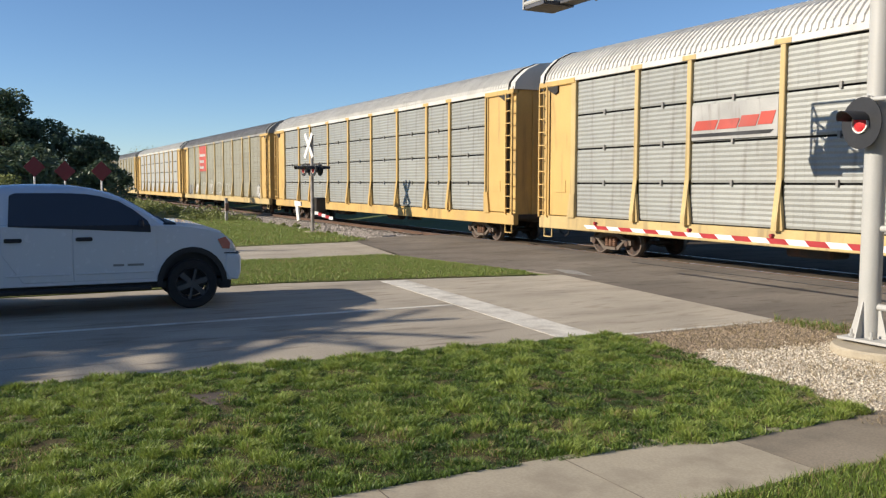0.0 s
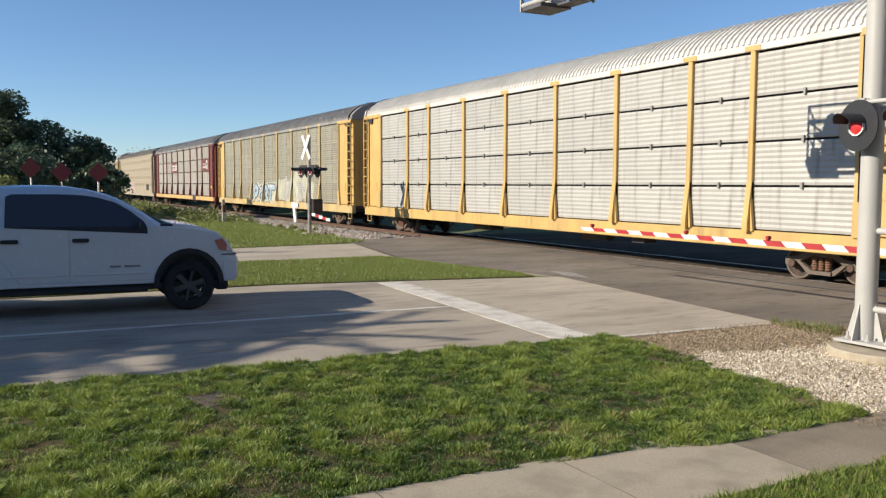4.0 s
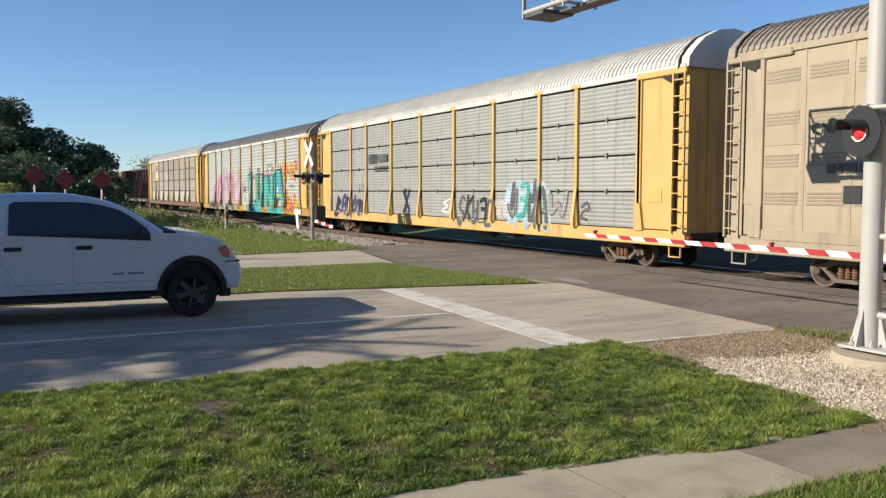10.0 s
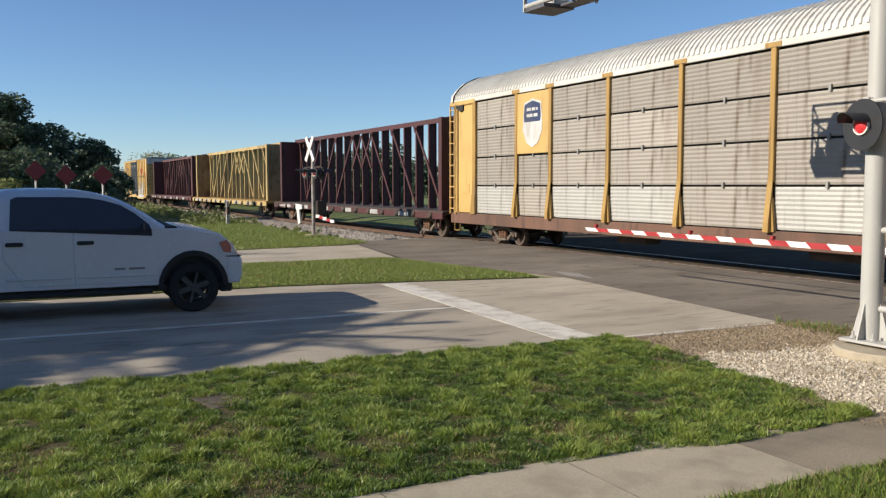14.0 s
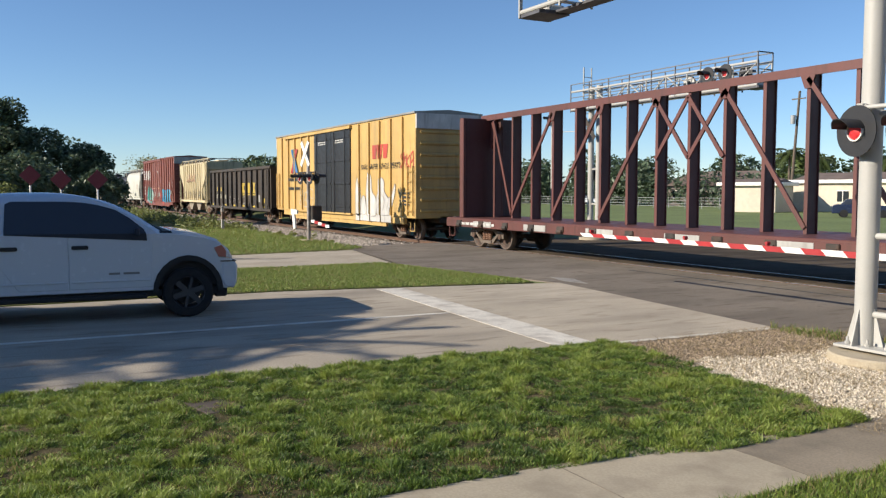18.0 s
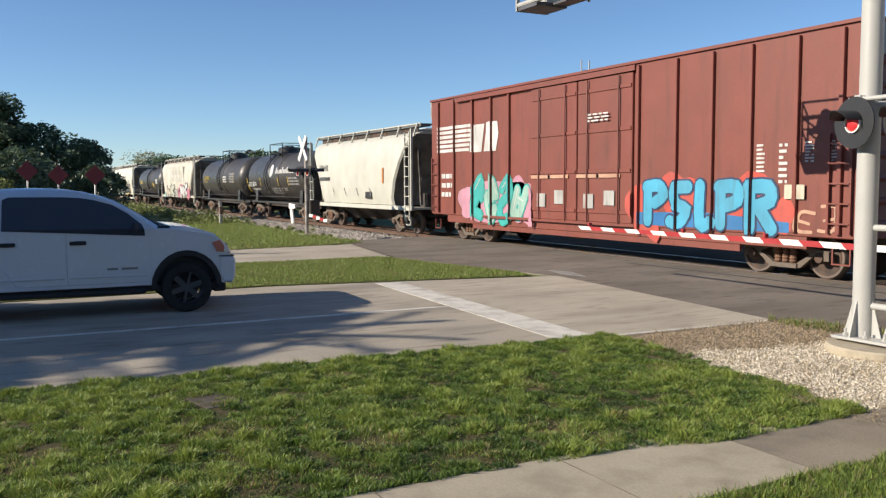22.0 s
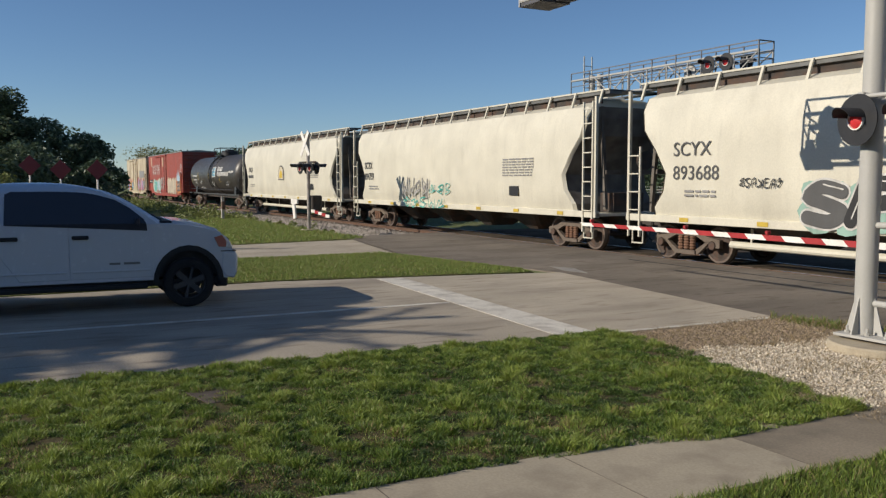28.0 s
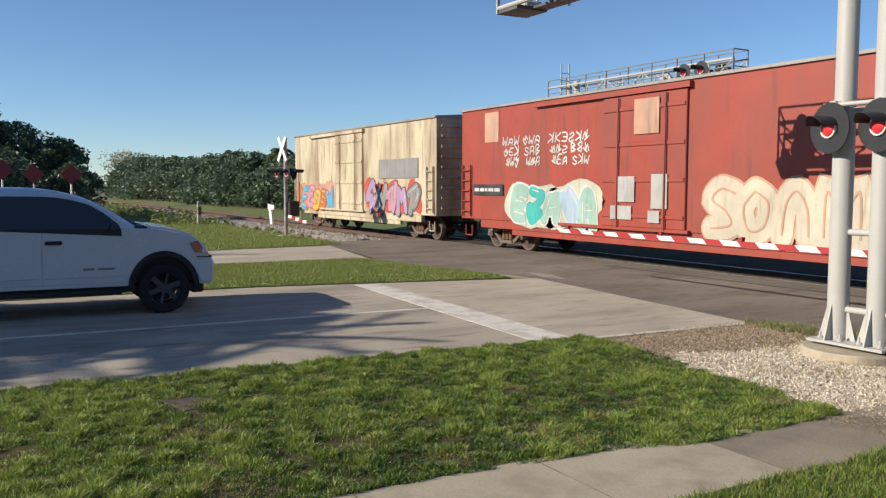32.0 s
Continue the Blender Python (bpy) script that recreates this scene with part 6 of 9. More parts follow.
painted(car, "spray_base", [[(2.7, 0.98), (7.4, 0.98), (7.4, 1.2), (5.2, 1.35), (2.7, 1.3)]], "blue", FRONT - 0.012, "blue band under letters")
BLUE = [[[(3.05, 1.1), (3.05, 1.95)], [(3.0, 1.95), (3.45, 1.98), (3.62, 1.75), (3.3, 1.55)]], [[(4.45, 1.95), (4.0, 1.9), (4.05, 1.55), (4.4, 1.4), (4.2, 1.1), (3.85, 1.1)]], [[(4.85, 1.98), (4.85, 1.1), (5.2, 1.12)]],
        [[(5.5, 1.1), (5.5, 1.95)], [(5.45, 1.95), (5.95, 1.95), (6.0, 1.65), (5.55, 1.5)]], [[(6.35, 1.05), (6.35, 1.95)], [(6.3, 1.95), (6.85, 1.95), (6.9, 1.65), (6.45, 1.5)], [(6.6, 1.5), (6.95, 1.05)]]]
for k, runs in enumerate(BLUE):
    letter = line_on(car, "graffiti_shape", runs, 0.40, "navy", FRONT - 0.024 - 0.006 * (k % 2), "outline of a bright blue block letter", 3)
    line_on(letter, "graffiti_fill", runs, 0.31, "sky", FRONT - 0.044 - 0.006 * (k % 2), n=3)
scrawl(car, 7.55, 8.6, 1.0, 1.55, 6, "peach", 169, FRONT - 0.02, 0.07)
panel_sheet(car, "panel_plate", [rect(7.3, 7.8, 1.7, 2.0)], "cream", FRONT - 0.055)

K26 = -578.1
car = boxcar(26, K26 - 10.31, K26 + 7.9, 4.56, P_BRIGHT_RED, "faded red insulated boxcar with white and teal graffiti", 30.0, (-1.72, 1.33), P_BRIGHT_RED, P_GREY_ROOF, sill=0.95)
panel_sheet(car, "patch", [rect(-7.63, -6.82, 3.45, 4.4)], "peach", FRONT - 0.008, label="peach-coloured primer patch")
for k, x in enumerate((-6.6, -5.5, -4.2, -3.25)):
    for q in range(3):
        scrawl(car, x + 0.1 * q, x + 0.95, 3.3 - 0.32 * q, 3.58 - 0.32 * q, 8, "white", 260 + 5 * k + q, FRONT - 0.02, 0.045)
painted(car, "spray_cloud", [bubble(-5.0, 1.45, 2.6, 1.4, random.Random(71), 0.10, 28), bubble(-3.0, 1.5, 2.4, 1.4, random.Random(72), 0.12, 28)], "haze", FRONT - 0.004, "pale sprayed cloud")
graffiti(car, -6.05, -1.9, 0.85, 2.1, 5, ["mint", "aqua", "mint", "ice"], "white", 264, FRONT - 0.016, weight=0.42)
SOAM = [[[(2.75, 1.9), (2.35, 2.0), (2.1, 1.75), (2.5, 1.5), (2.65, 1.2), (2.1, 1.1)]], [[(3.3, 1.95), (3.0, 1.6), (3.15, 1.1), (3.55, 1.2), (3.65, 1.7), (3.3, 1.95)]], [[(4.0, 1.05), (4.1, 1.7), (4.35, 1.95), (4.6, 1.6), (4.65, 1.05)]], [[(5.0, 1.05), (5.05, 1.95), (5.4, 1.5), (5.75, 1.95), (5.8, 1.05)]]]
for k, runs in enumerate(SOAM):
    letter = line_on(car, "graffiti_shape", runs, 0.66, "peach", FRONT - 0.014 - 0.006 * (k % 2), "pale outline of a cream bubble letter")
    line_on(letter, "graffiti_fill", runs, 0.56, "cream", FRONT - 0.034 - 0.006 * (k % 2))
    line_on(letter, "graffiti_highlight", [runs[0]], 0.05, "peach", FRONT - 0.054 - 0.006 * (k % 2))
painted(car, "spray_cloud", [bubble(7.1, 1.6, 2.5, 1.7, random.Random(73), 0.14, 28)], "orange", FRONT - 0.006, "orange sprayed cloud")
painted(car, "sprayed_patch", [[(6.3, 2.0), (6.5, 2.7), (6.8, 2.4), (7.1, 3.0), (7.5, 2.5), (8.0, 2.3), (7.8, 1.9)]], "ice", FRONT - 0.02, "pale blue sprayed crown")
painted(car, "sprayed_patch", [[(6.5, 1.0), (6.5, 1.9), (7.8, 2.0), (7.9, 1.1)]], "dkgrey", FRONT - 0.022, "dark sprayed block")
for q in range(6):
    painted(car, "sprayed_spot", [bubble(6.75 + 0.42 * (q % 3), 1.3 + 0.36 * (q // 3), 0.26, 0.22, random.Random(q), 0.15, 12)], "peach", FRONT - 0.034)
scrawl(car, 8.0, 8.9, 3.0, 3.6, 5, "white", 267, FRONT - 0.02, 0.05)
scrawl(car, 7.9, 9.0, 2.4, 2.9, 6, "white", 269, FRONT - 0.02, 0.05)
panel_sheet(car, "number_board", [rect(-8.3, -6.5, 1.75, 2.1)], "black", FRONT - 0.03)
bars(car, -8.2, -6.6, 1.82, 2.03, 1, "white", 268, FRONT - 0.038)
panel_sheet(car, "door_patch", [rect(-0.45, 0.43, 3.35, 4.22)], "peach", FRONT - 0.105, label="peach-coloured primer patch")
for x0, x1, za, zb in ((-1.05, -0.4, 1.65, 2.3), (0.2, 0.75, 1.5, 2.35), (-1.3, -0.5, 1.2, 1.55), (0.1, 0.5, 1.15, 1.45)):
    panel_sheet(car, "door_patch", [rect(x0, x1, za, zb)], "pale", FRONT - 0.105)

K27 = -596.85
car = boxcar(27, K27 - 8.32, K27 + 6.62, 4.52, P_CREAM, "rust-stained cream boxcar with colourful graffiti along its foot", 30.0, (-2.0, 1.1), P_CREAM, P_GREY_ROOF, sill=0.95)
graffiti(car, -7.2, -2.3, 0.95, 2.1, 6, ["orange", "sky", "pink", "yellow"], "coral", 271, back="peach", weight=0.32)
graffiti(car, 1.4, 6.2, 0.95, 2.2, 5, ["lilac", "grey", "pink"], "dkgrey", 272, back="coral", weight=0.32)
panel_sheet(car, "patch", [rect(2.7, 6.1, 2.35, 3.1)], "grey", FRONT - 0.03, label="grey overpainted patch")


# -- gondola --
def gondola(i, ul, ur):
    car, h = car_base("gondola_car", "sooty black open gondola with upright ribs and yellow markings", "rail car", i, ul, ur, 1.9, P_GONDOLA)
    for sy in (-1, 1):
        part("side_wall", Shape().box(-h, h, min(sy * 1.42, sy * 1.48), max(sy * 1.42, sy * 1.48), 0.86, 3.40), P_GONDOLA, car)
        part("top_rail", Shape().box(-h - 0.05, h + 0.05, min(sy * 1.38, sy * 1.58), max(sy * 1.38, sy * 1.58), 3.36, 3.54, 0.02), P_GONDOLA, car)
        part("bottom_rail", Shape().box(-h, h, min(sy * 1.40, sy * 1.56), max(sy * 1.40, sy * 1.56), 0.74, 0.92, 0.02), P_GONDOLA, car)
    for sx in (-1, 1):
        part("end_wall", Shape().box(min(sx * (h - 0.08), sx * h), max(sx * (h - 0.08), sx * h), -1.45, 1.45, 0.9, 3.5), P_GONDOLA, car)
    part("floor_plate", Shape().box(-h, h, -1.42, 1.42, 0.86, 0.98), M_DARK, car)
    rib = Shape().extrude([(-1.48, 3.36), (-1.60, 3.3), (-1.62, 1.2), (-1.56, 0.92), (-1.48, 0.92)], "x", -0.09, 0.09).mesh("rib", P_GONDOLA)
    st = 1.285
    for k in range(13):
        put("rib", rib, car, pose(-7.83 + st * k, 0, 0))
    for x0, x1, k in ((1.31, 1.97, 0), (2.66, 3.16, 1), (3.86, 4.48, 2)):
        xm = (x0 + x1) / 2
        o = ([(x0, 1.86), (x1, 1.86), (x1, 2.06), (xm, 2.06), (xm, 2.34), (x1, 2.34), (x1, 2.54), (x0, 2.54)], [(x0, 1.86), (x1, 1.86), (x1, 2.54), (x0, 2.54)],
             [(x0, 1.86), (x1, 1.86), (xm + 0.12, 2.2), (x1, 2.54), (x0, 2.54), (xm - 0.12, 2.2)])[k]
        panel_sheet(car, "emblem_block", [o], "yellow", -1.49, label="worn yellow painted block")
        panel_sheet(car, "emblem_bar", [rect(x0, x1, 1.72, 1.81)], "yellow", -1.49)
    for k, x in enumerate((-6.02, -5.65, -4.85)):
        panel_sheet(car, "mark_block", [rect(x, x + 0.26, 1.98, 2.28)], "yellow", -1.49, label="faded yellow mark")
    for k, x in enumerate((-6.02, -5.7, -4.9, -4.5, -3.6, -3.3)):
        panel_sheet(car, "mark_block", [rect(x, x + 0.22, 1.45, 1.74)], "haze", -1.49, label="faded pale mark")
    for x, w in ((-7.6, 0.4), (-3.66, 0.5), (-1.18, 0.55), (1.28, 0.5), (3.85, 0.5), (6.0, 0.5)):
        panel_sheet(car, "reflector", [rect(x, x + w, 0.95, 1.06)], "yellow", -1.49)
    panel_sheet(car, "plate", [rect(5.2, 5.55, 1.3, 1.75)], "pale", -1.49)
    panel_sheet(car, "plate", [rect(6.2, 6.6, 1.25, 1.55)], "yellow", -1.49)
    line_on(car, "chalk_mark", [[(-2.35, 1.2), (-2.1, 1.6), (-1.9, 1.25), (-2.35, 1.25)], [(-1.15, 1.25), (-0.95, 1.5), (-0.7, 1.3)]], 0.03, "pale", -1.49, "thin chalk mark")
    line_on(car, "chalk_mark", [[(0.08, 1.25), (0.2, 1.7), (0.35, 1.25), (0.68, 1.3)], [(1.35, 1.55), (1.85, 1.6), (1.8, 1.2), (1.4, 1.15)]], 0.03, "pale", -1.49, "thin chalk mark")
    ladder(car, h - 0.45, 0.9, 3.3, 6, 0.45, P_GONDOLA, -1.55)


gondola(14, -374.45 - 8.58, -374.45 + 7.3)


# -- covered hoppers --
def hopper_gear(car, h, material, sill_z, top, pipe, posts, walk_y=1.05):
    """Side sills, end platforms, ladders, discharge gates and the roof walkway of a covered hopper."""
    part("side_sill", Shape().box(-h, h, FRONT - 0.01, FRONT + 0.14, sill_z - 0.14, sill_z + 0.04, 0.01), material, car)
    part("side_sill", Shape().box(-h, h, 1.36, 1.51, sill_z - 0.14, sill_z + 0.04, 0.01), material, car)
    for sx in (-1, 1):
        part("end_platform", Shape().box(min(sx * (h - 1.6), sx * h), max(sx * (h - 1.6), sx * h), -1.45, 1.45, sill_z - 0.1, sill_z - 0.02), material, car)
        part("corner_post", Shape().box(sx * (h - 0.06) - 0.04, sx * (h - 0.06) + 0.04, FRONT, FRONT + 0.08, sill_z, top + 0.02), material, car)
        ladder(car, sx * (h - 0.34), sill_z - 0.55, top - 0.1 if sx > 0 else 2.9, 9 if sx > 0 else 5, 0.42, material, FRONT - 0.02)
        part("hand_brake", Shape().tube((sx * (h - 0.1), 0.3, 2.6), (sx * (h - 0.02), 0.3, 2.6), 0.28, 16), M_DARK, car)
        part("brake_reservoir", Shape().box(sx * (h - 0.5) - 0.3, sx * (h - 0.5) + 0.3, -0.7, 0.4, sill_z, sill_z + 0.55), M_DARK, car)
    w = Shape().box(-h, h, -walk_y, -walk_y + 0.42, top + 0.12, top + 0.235).box(-h, h, walk_y - 0.42, walk_y, top + 0.20, top + 0.235)
    w.box(-h, -h + 0.6, -walk_y, walk_y, top + 0.20, top + 0.235).box(h - 0.6, h, -walk_y, walk_y, top + 0.20, top + 0.235)
    part("walkway", w, P_GRATE, car, "steel grating walkway")
    part("walkway_edge", Shape().box(-h, h, -walk_y - 0.03, -walk_y, top + 0.215, top + 0.26), material, car)
    # Dark strip stands in for the roof's shadow below the walkway.
    part("roof_trough", Shape().box(-h + 0.5, h - 0.5, -walk_y + 0.1, -walk_y + 0.16, top - 0.12, top + 0.13), M_DARK, car, "dark strip drawing the shadow on the roof")
    me = Shape().bar((0, -walk_y - 0.04, top + 0.24), (0, -walk_y - 0.20, top - 0.22), 0.07, 0.05).mesh("walkway_support", material)
    for k in range(posts):
        put("walkway_support", me, car, pose(-h + 0.25 + (2 * h - 0.5) * k / (posts - 1), 0, 0))
    part("hatch_row", Shape().box(-h + 1.0, h - 1.0, -0.35, 0.35, top, top + 0.14, 0.04), material, car)
    n = 4 if h > 7.5 else 3
    for k in range(n):
        x = (k - (n - 1) / 2) * (2 * h - 6.2) / n
        part("outlet", levels([(0.42, x - 0.35, x + 0.35, 0.45), (sill_z, x - 1.1, x + 1.1, 1.25)]), M_DARK, car, "discharge outlet")
    if pipe:
        part("pipe", Shape().tube((-h + 3.2, -1.0, 0.52), (h - 3.4, -1.0, 0.52), 0.085, 10).tube((0, -1.0, 0.52), (0.3, -1.0, 0.52), 0.12, 10), material, car, "white discharge pipe")
        for k in range(5):
            x = -h + 3.8 + (2 * h - 7.6) * k / 4
            part("pipe_hanger", Shape().bar((x, -1.0, 0.5), (x, -1.0, 1.0), 0.04, 0.04), material, car)


def smooth_hopper(i, ul, ur, body, label, top=4.24, cut=1.55, pipe=False, posts=14, notch=False):
    car, h = car_base("hopper_car", label, "rail car", i, ul, ur, 1.75, body)
    if notch:
        rows = [(1.10, -h + 1.0, h - 1.0, 1.42), (1.35, -h + 1.0, h - 1.0, 1.50), (1.75, -h + 1.35, h - 1.35, 1.54), (2.2, -h + 1.45, h - 1.45, 1.56), (2.8, -h + 1.05, h - 1.05, 1.55), (3.3, -h + 0.62, h - 0.62, 1.53), (3.8, -h + 0.5, h - 0.5, 1.46),
                (4.12, -h + 0.5, h - 0.5, 1.30), (top, -h + 0.55, h - 0.55, 0.8), (top + 0.04, -h + 0.6, h - 0.6, 0.3)]
    else:
        rows = [(1.18, -h + cut + 0.3, h - cut - 0.3, 1.44), (1.5, -h + cut + 0.25, h - cut - 0.25, 1.52), (2.2, -h + cut, h - cut, 1.55), (2.9, -h + cut * 0.72, h - cut * 0.72, 1.54), (3.5, -h + cut * 0.42, h - cut * 0.42, 1.49), (3.9, -h + 0.42, h - 0.42, 1.34),
                (4.08, -h + 0.4, h - 0.4, 1.15), (top, -h + 0.45, h - 0.45, 0.7), (top + 0.03, -h + 0.5, h - 0.5, 0.3)]
    part("body", levels(rows), body, car, smooth=True)
    for sx in (-1, 1):
        s, p = Shape(), []
        for z, xl, xr, hw in rows[:-2]:
            e = (xr if sx > 0 else xl) + 0.012 * sx
            p += [(e, -hw + 0.07, z), (e, hw - 0.07, z)]
        s.add(p, [(2 * k, 2 * k + 1, 2 * k + 3, 2 * k + 2) for k in range(len(p) // 2 - 1)])
        part("end_sheet", s, P_GRIME_SHADE, car, "sloping end sheet darkened for grime and shade")
        part("end_brace", Shape().bar((sx * (h - 0.30), -0.9, 1.2), (sx * (h - 0.55), -0.9, top - 0.2), 0.10, 0.10).bar((sx * (h - 0.30), 0.9, 1.2), (sx * (h - 0.55), 0.9, top - 0.2), 0.10, 0.10).box(*sorted((sx * (h - 0.5), sx * (h - 0.3))), -0.9, 0.9, 2.2, 2.32), P_GRIME_SHADE, car)
    hopper_gear(car, h, body, 1.12, top, pipe, posts)
    return car


# End colour holds both grime and the shade on the sloping ends.
P_GRIME_SHADE = mat("end_grime_shade", (0.15, 0.132, 0.112), 0.9, scale=2, vary=0.3, stain=(0.05, 0.04, 0.032), stain_scale=1.5, stain_amount=0.7)
K17 = -423.08
car = smooth_hopper(17, K17 - 6.96, K17 + 5.2, P_CLEAN_IVORY, "clean ivory covered hopper with a roof walkway", posts=8)
lettering(car, "NAHX", -4.4, 2.72, 0.42, "dkgrey", -1.57)
bars(car, -4.4, -3.0, 2.15, 2.5, 1, "dkgrey", 171, -1.575)
panel_sheet(car, "plate", [rect(1.5, 2.2, 1.42, 1.72)], "black", -1.56)
panel_sheet(car, "reflector", [rect(3.35, 3.5, 2.1, 2.75)], "orange", -1.57)
for k in range(4):
    panel_sheet(car, "stain", [[(-2.6 + 1.5 * k, 1.9), (-2.55 + 1.5 * k, 1.9), (-2.35 + 1.5 * k, 1.55), (-2.4 + 1.5 * k, 1.55)]], "grey", -1.565)

K20 = -465.4
car = smooth_hopper(20, K20 - 8.55, K20 + 6.9, P_IVORY_DIRTY, "dirty ivory covered hopper with pink and white graffiti", posts=10)
panel_sheet(car, "overpaint", [rect(-3.0, 3.45, 2.3, 3.72)], "wash", -1.56, label="grey overpainted name panel")
panel_sheet(car, "ghost_name", [rect(-2.6, 2.0, 2.98, 3.36)], "smudge", -1.58)
panel_sheet(car, "ghost_name", [rect(-1.6, 1.9, 2.42, 2.78)], "smudge", -1.58)
graffiti(car, -4.45, -0.7, 1.0, 2.15, 2, ["cream", "haze"], "black", 201, -1.57, glyphs=["zig", "fork"], weight=0.30)
painted(car, "spray_cloud", [bubble(-5.3, 1.15, 0.9, 0.4, random.Random(74), 0.1, 20)], "mint", -1.57, "mint sprayed patch")
graffiti(car, -0.6, 1.0, 1.0, 1.75, 3, ["pale", "cream"], "black", 203, -1.57, weight=0.28)
painted(car, "spray_cloud", [bubble(1.4, 1.4, 1.2, 0.8, random.Random(75), 0.15, 28), bubble(2.7, 1.6, 2.2, 1.1, random.Random(76), 0.12, 28), bubble(5.3, 1.3, 1.4, 0.8, random.Random(77), 0.16, 28)], "rose", -1.568, "pink-red sprayed cloud")
graffiti(car, 1.95, 4.95, 0.98, 2.1, 3, ["white"], "black", 202, -1.58, label="black outline of white bubble letters", weight=0.34)
panel_sheet(car, "reflector", [rect(5.6, 5.8, 1.5, 2.0)], "orange", -1.56)
panel_sheet(car, "plate", [rect(4.3, 4.9, 1.65, 1.95)], "black", -1.56)
bars(car, -7.0, -6.2, 2.2, 2.9, 2, "dkgrey", 204, -1.57)

for i, kk, half, extra in ((22, -500.2, (10.4, 8.0), "a"), (23, -520.4, (9.5, 8.5), "b"), (24, -539.8, (9.9, 8.4), "c")):
    car = smooth_hopper(i, kk - half[0], kk + half[1], P_IVORY, {"a": "ivory covered hopper with black and yellow graffiti", "b": "ivory covered hopper with faint teal graffiti", "c": "ivory covered hopper with an arched emblem"}[extra],
                        posts=15, pipe=extra != "b", notch=True, top=4.33)
    bars(car, 4.2, 6.0, 2.15, 2.75, 7, "grey", 220 + i, -1.572)
    panel_sheet(car, "plate", [rect(4.6, 5.15, 1.55, 1.85)], "black", -1.56)
    panel_sheet(car, "reflector", [rect(-7.2 + 2.4 * k, -6.9 + 2.4 * k, 1.02, 1.12) for k in range(7)], "yellow", FRONT - 0.02)
    bars(car, -7.0, -6.0, 1.62, 1.82, 2, "grey", 230 + i, -1.56)
    if extra == "a":
        lettering(car, "SCYX", -7.4, 2.62, 0.48, "dkgrey", -1.575, stretch=1.05)
        lettering(car, "893688", -7.4, 2.05, 0.48, "dkgrey", -1.575, stretch=1.05)
        graffiti(car, -3.6, 1.95, 1.05, 2.1, 5, ["dkgrey", "black"], "white", 221, -1.57, back="mint", label="white outline of black bubble letters", weight=0.30, glyphs=["hook", "P", "O", "comb", "O"])
        graffiti(car, 2.3, 6.6, 1.05, 2.2, 4, ["black", "dkgrey"], "cream", 222, -1.57, back="yellow", weight=0.34, glyphs=["loop", "O", "zig", "comb"])
        scrawl(car, -5.3, -4.1, 1.88, 2.1, 20, "black", 223, -1.58, 0.025)
    if extra == "b":
        lettering(car, "SCYX", -7.45, 2.54, 0.42, "dkgrey", -1.575, 0.004, stretch=0.8)
        lettering(car, "894759", -7.45, 2.06, 0.42, "dkgrey", -1.575, 0.004, stretch=0.8)
        scrawl(car, -3.6, -1.2, 1.35, 2.1, 11, "grey", 225, -1.575, 0.07)
        scrawl(car, -3.5, -1.0, 1.40, 2.05, 9, "pale", 228, -1.579, 0.05)
        scrawl(car, -1.1, 0.7, 1.5, 1.9, 10, "teal", 226, -1.575, 0.04)
        scrawl(car, -3.5, 0.2, 0.98, 1.38, 14, "teal", 227, -1.575, 0.045)
    if extra == "c":
        lettering(car, "SHQX", -7.3, 2.58, 0.40, "dkgrey", -1.575, 0.002, stretch=0.85)
        bars(car, -7.4, -6.3, 2.1, 2.45, 1, "dkgrey", 226, -1.575)
        arch = [(0.55 * math.cos(math.pi * k / 12) - 0.35, 2.35 + 0.55 * math.sin(math.pi * k / 12)) for k in range(13)] + [(-0.90, 2.05), (0.20, 2.05)]
        panel_sheet(car, "emblem", [arch], "dkgrey", -1.572, label="arched grey-green emblem")
        panel_sheet(car, "emblem", [[(-0.35 + (x + 0.35) * 0.86, 2.38 + (z - 2.38) * 0.86) for x, z in arch]], "cream", -1.58)
        panel_sheet(car, "emblem", [[(-0.35 + (x + 0.35) * 0.5, 2.3 + (z - 2.3) * 0.5) for x, z in arch]], "yellow", -1.588)


P_CHUTE = paint("dusty_chute", (0.36, 0.31, 0.24), 0.8, amount=0.6)


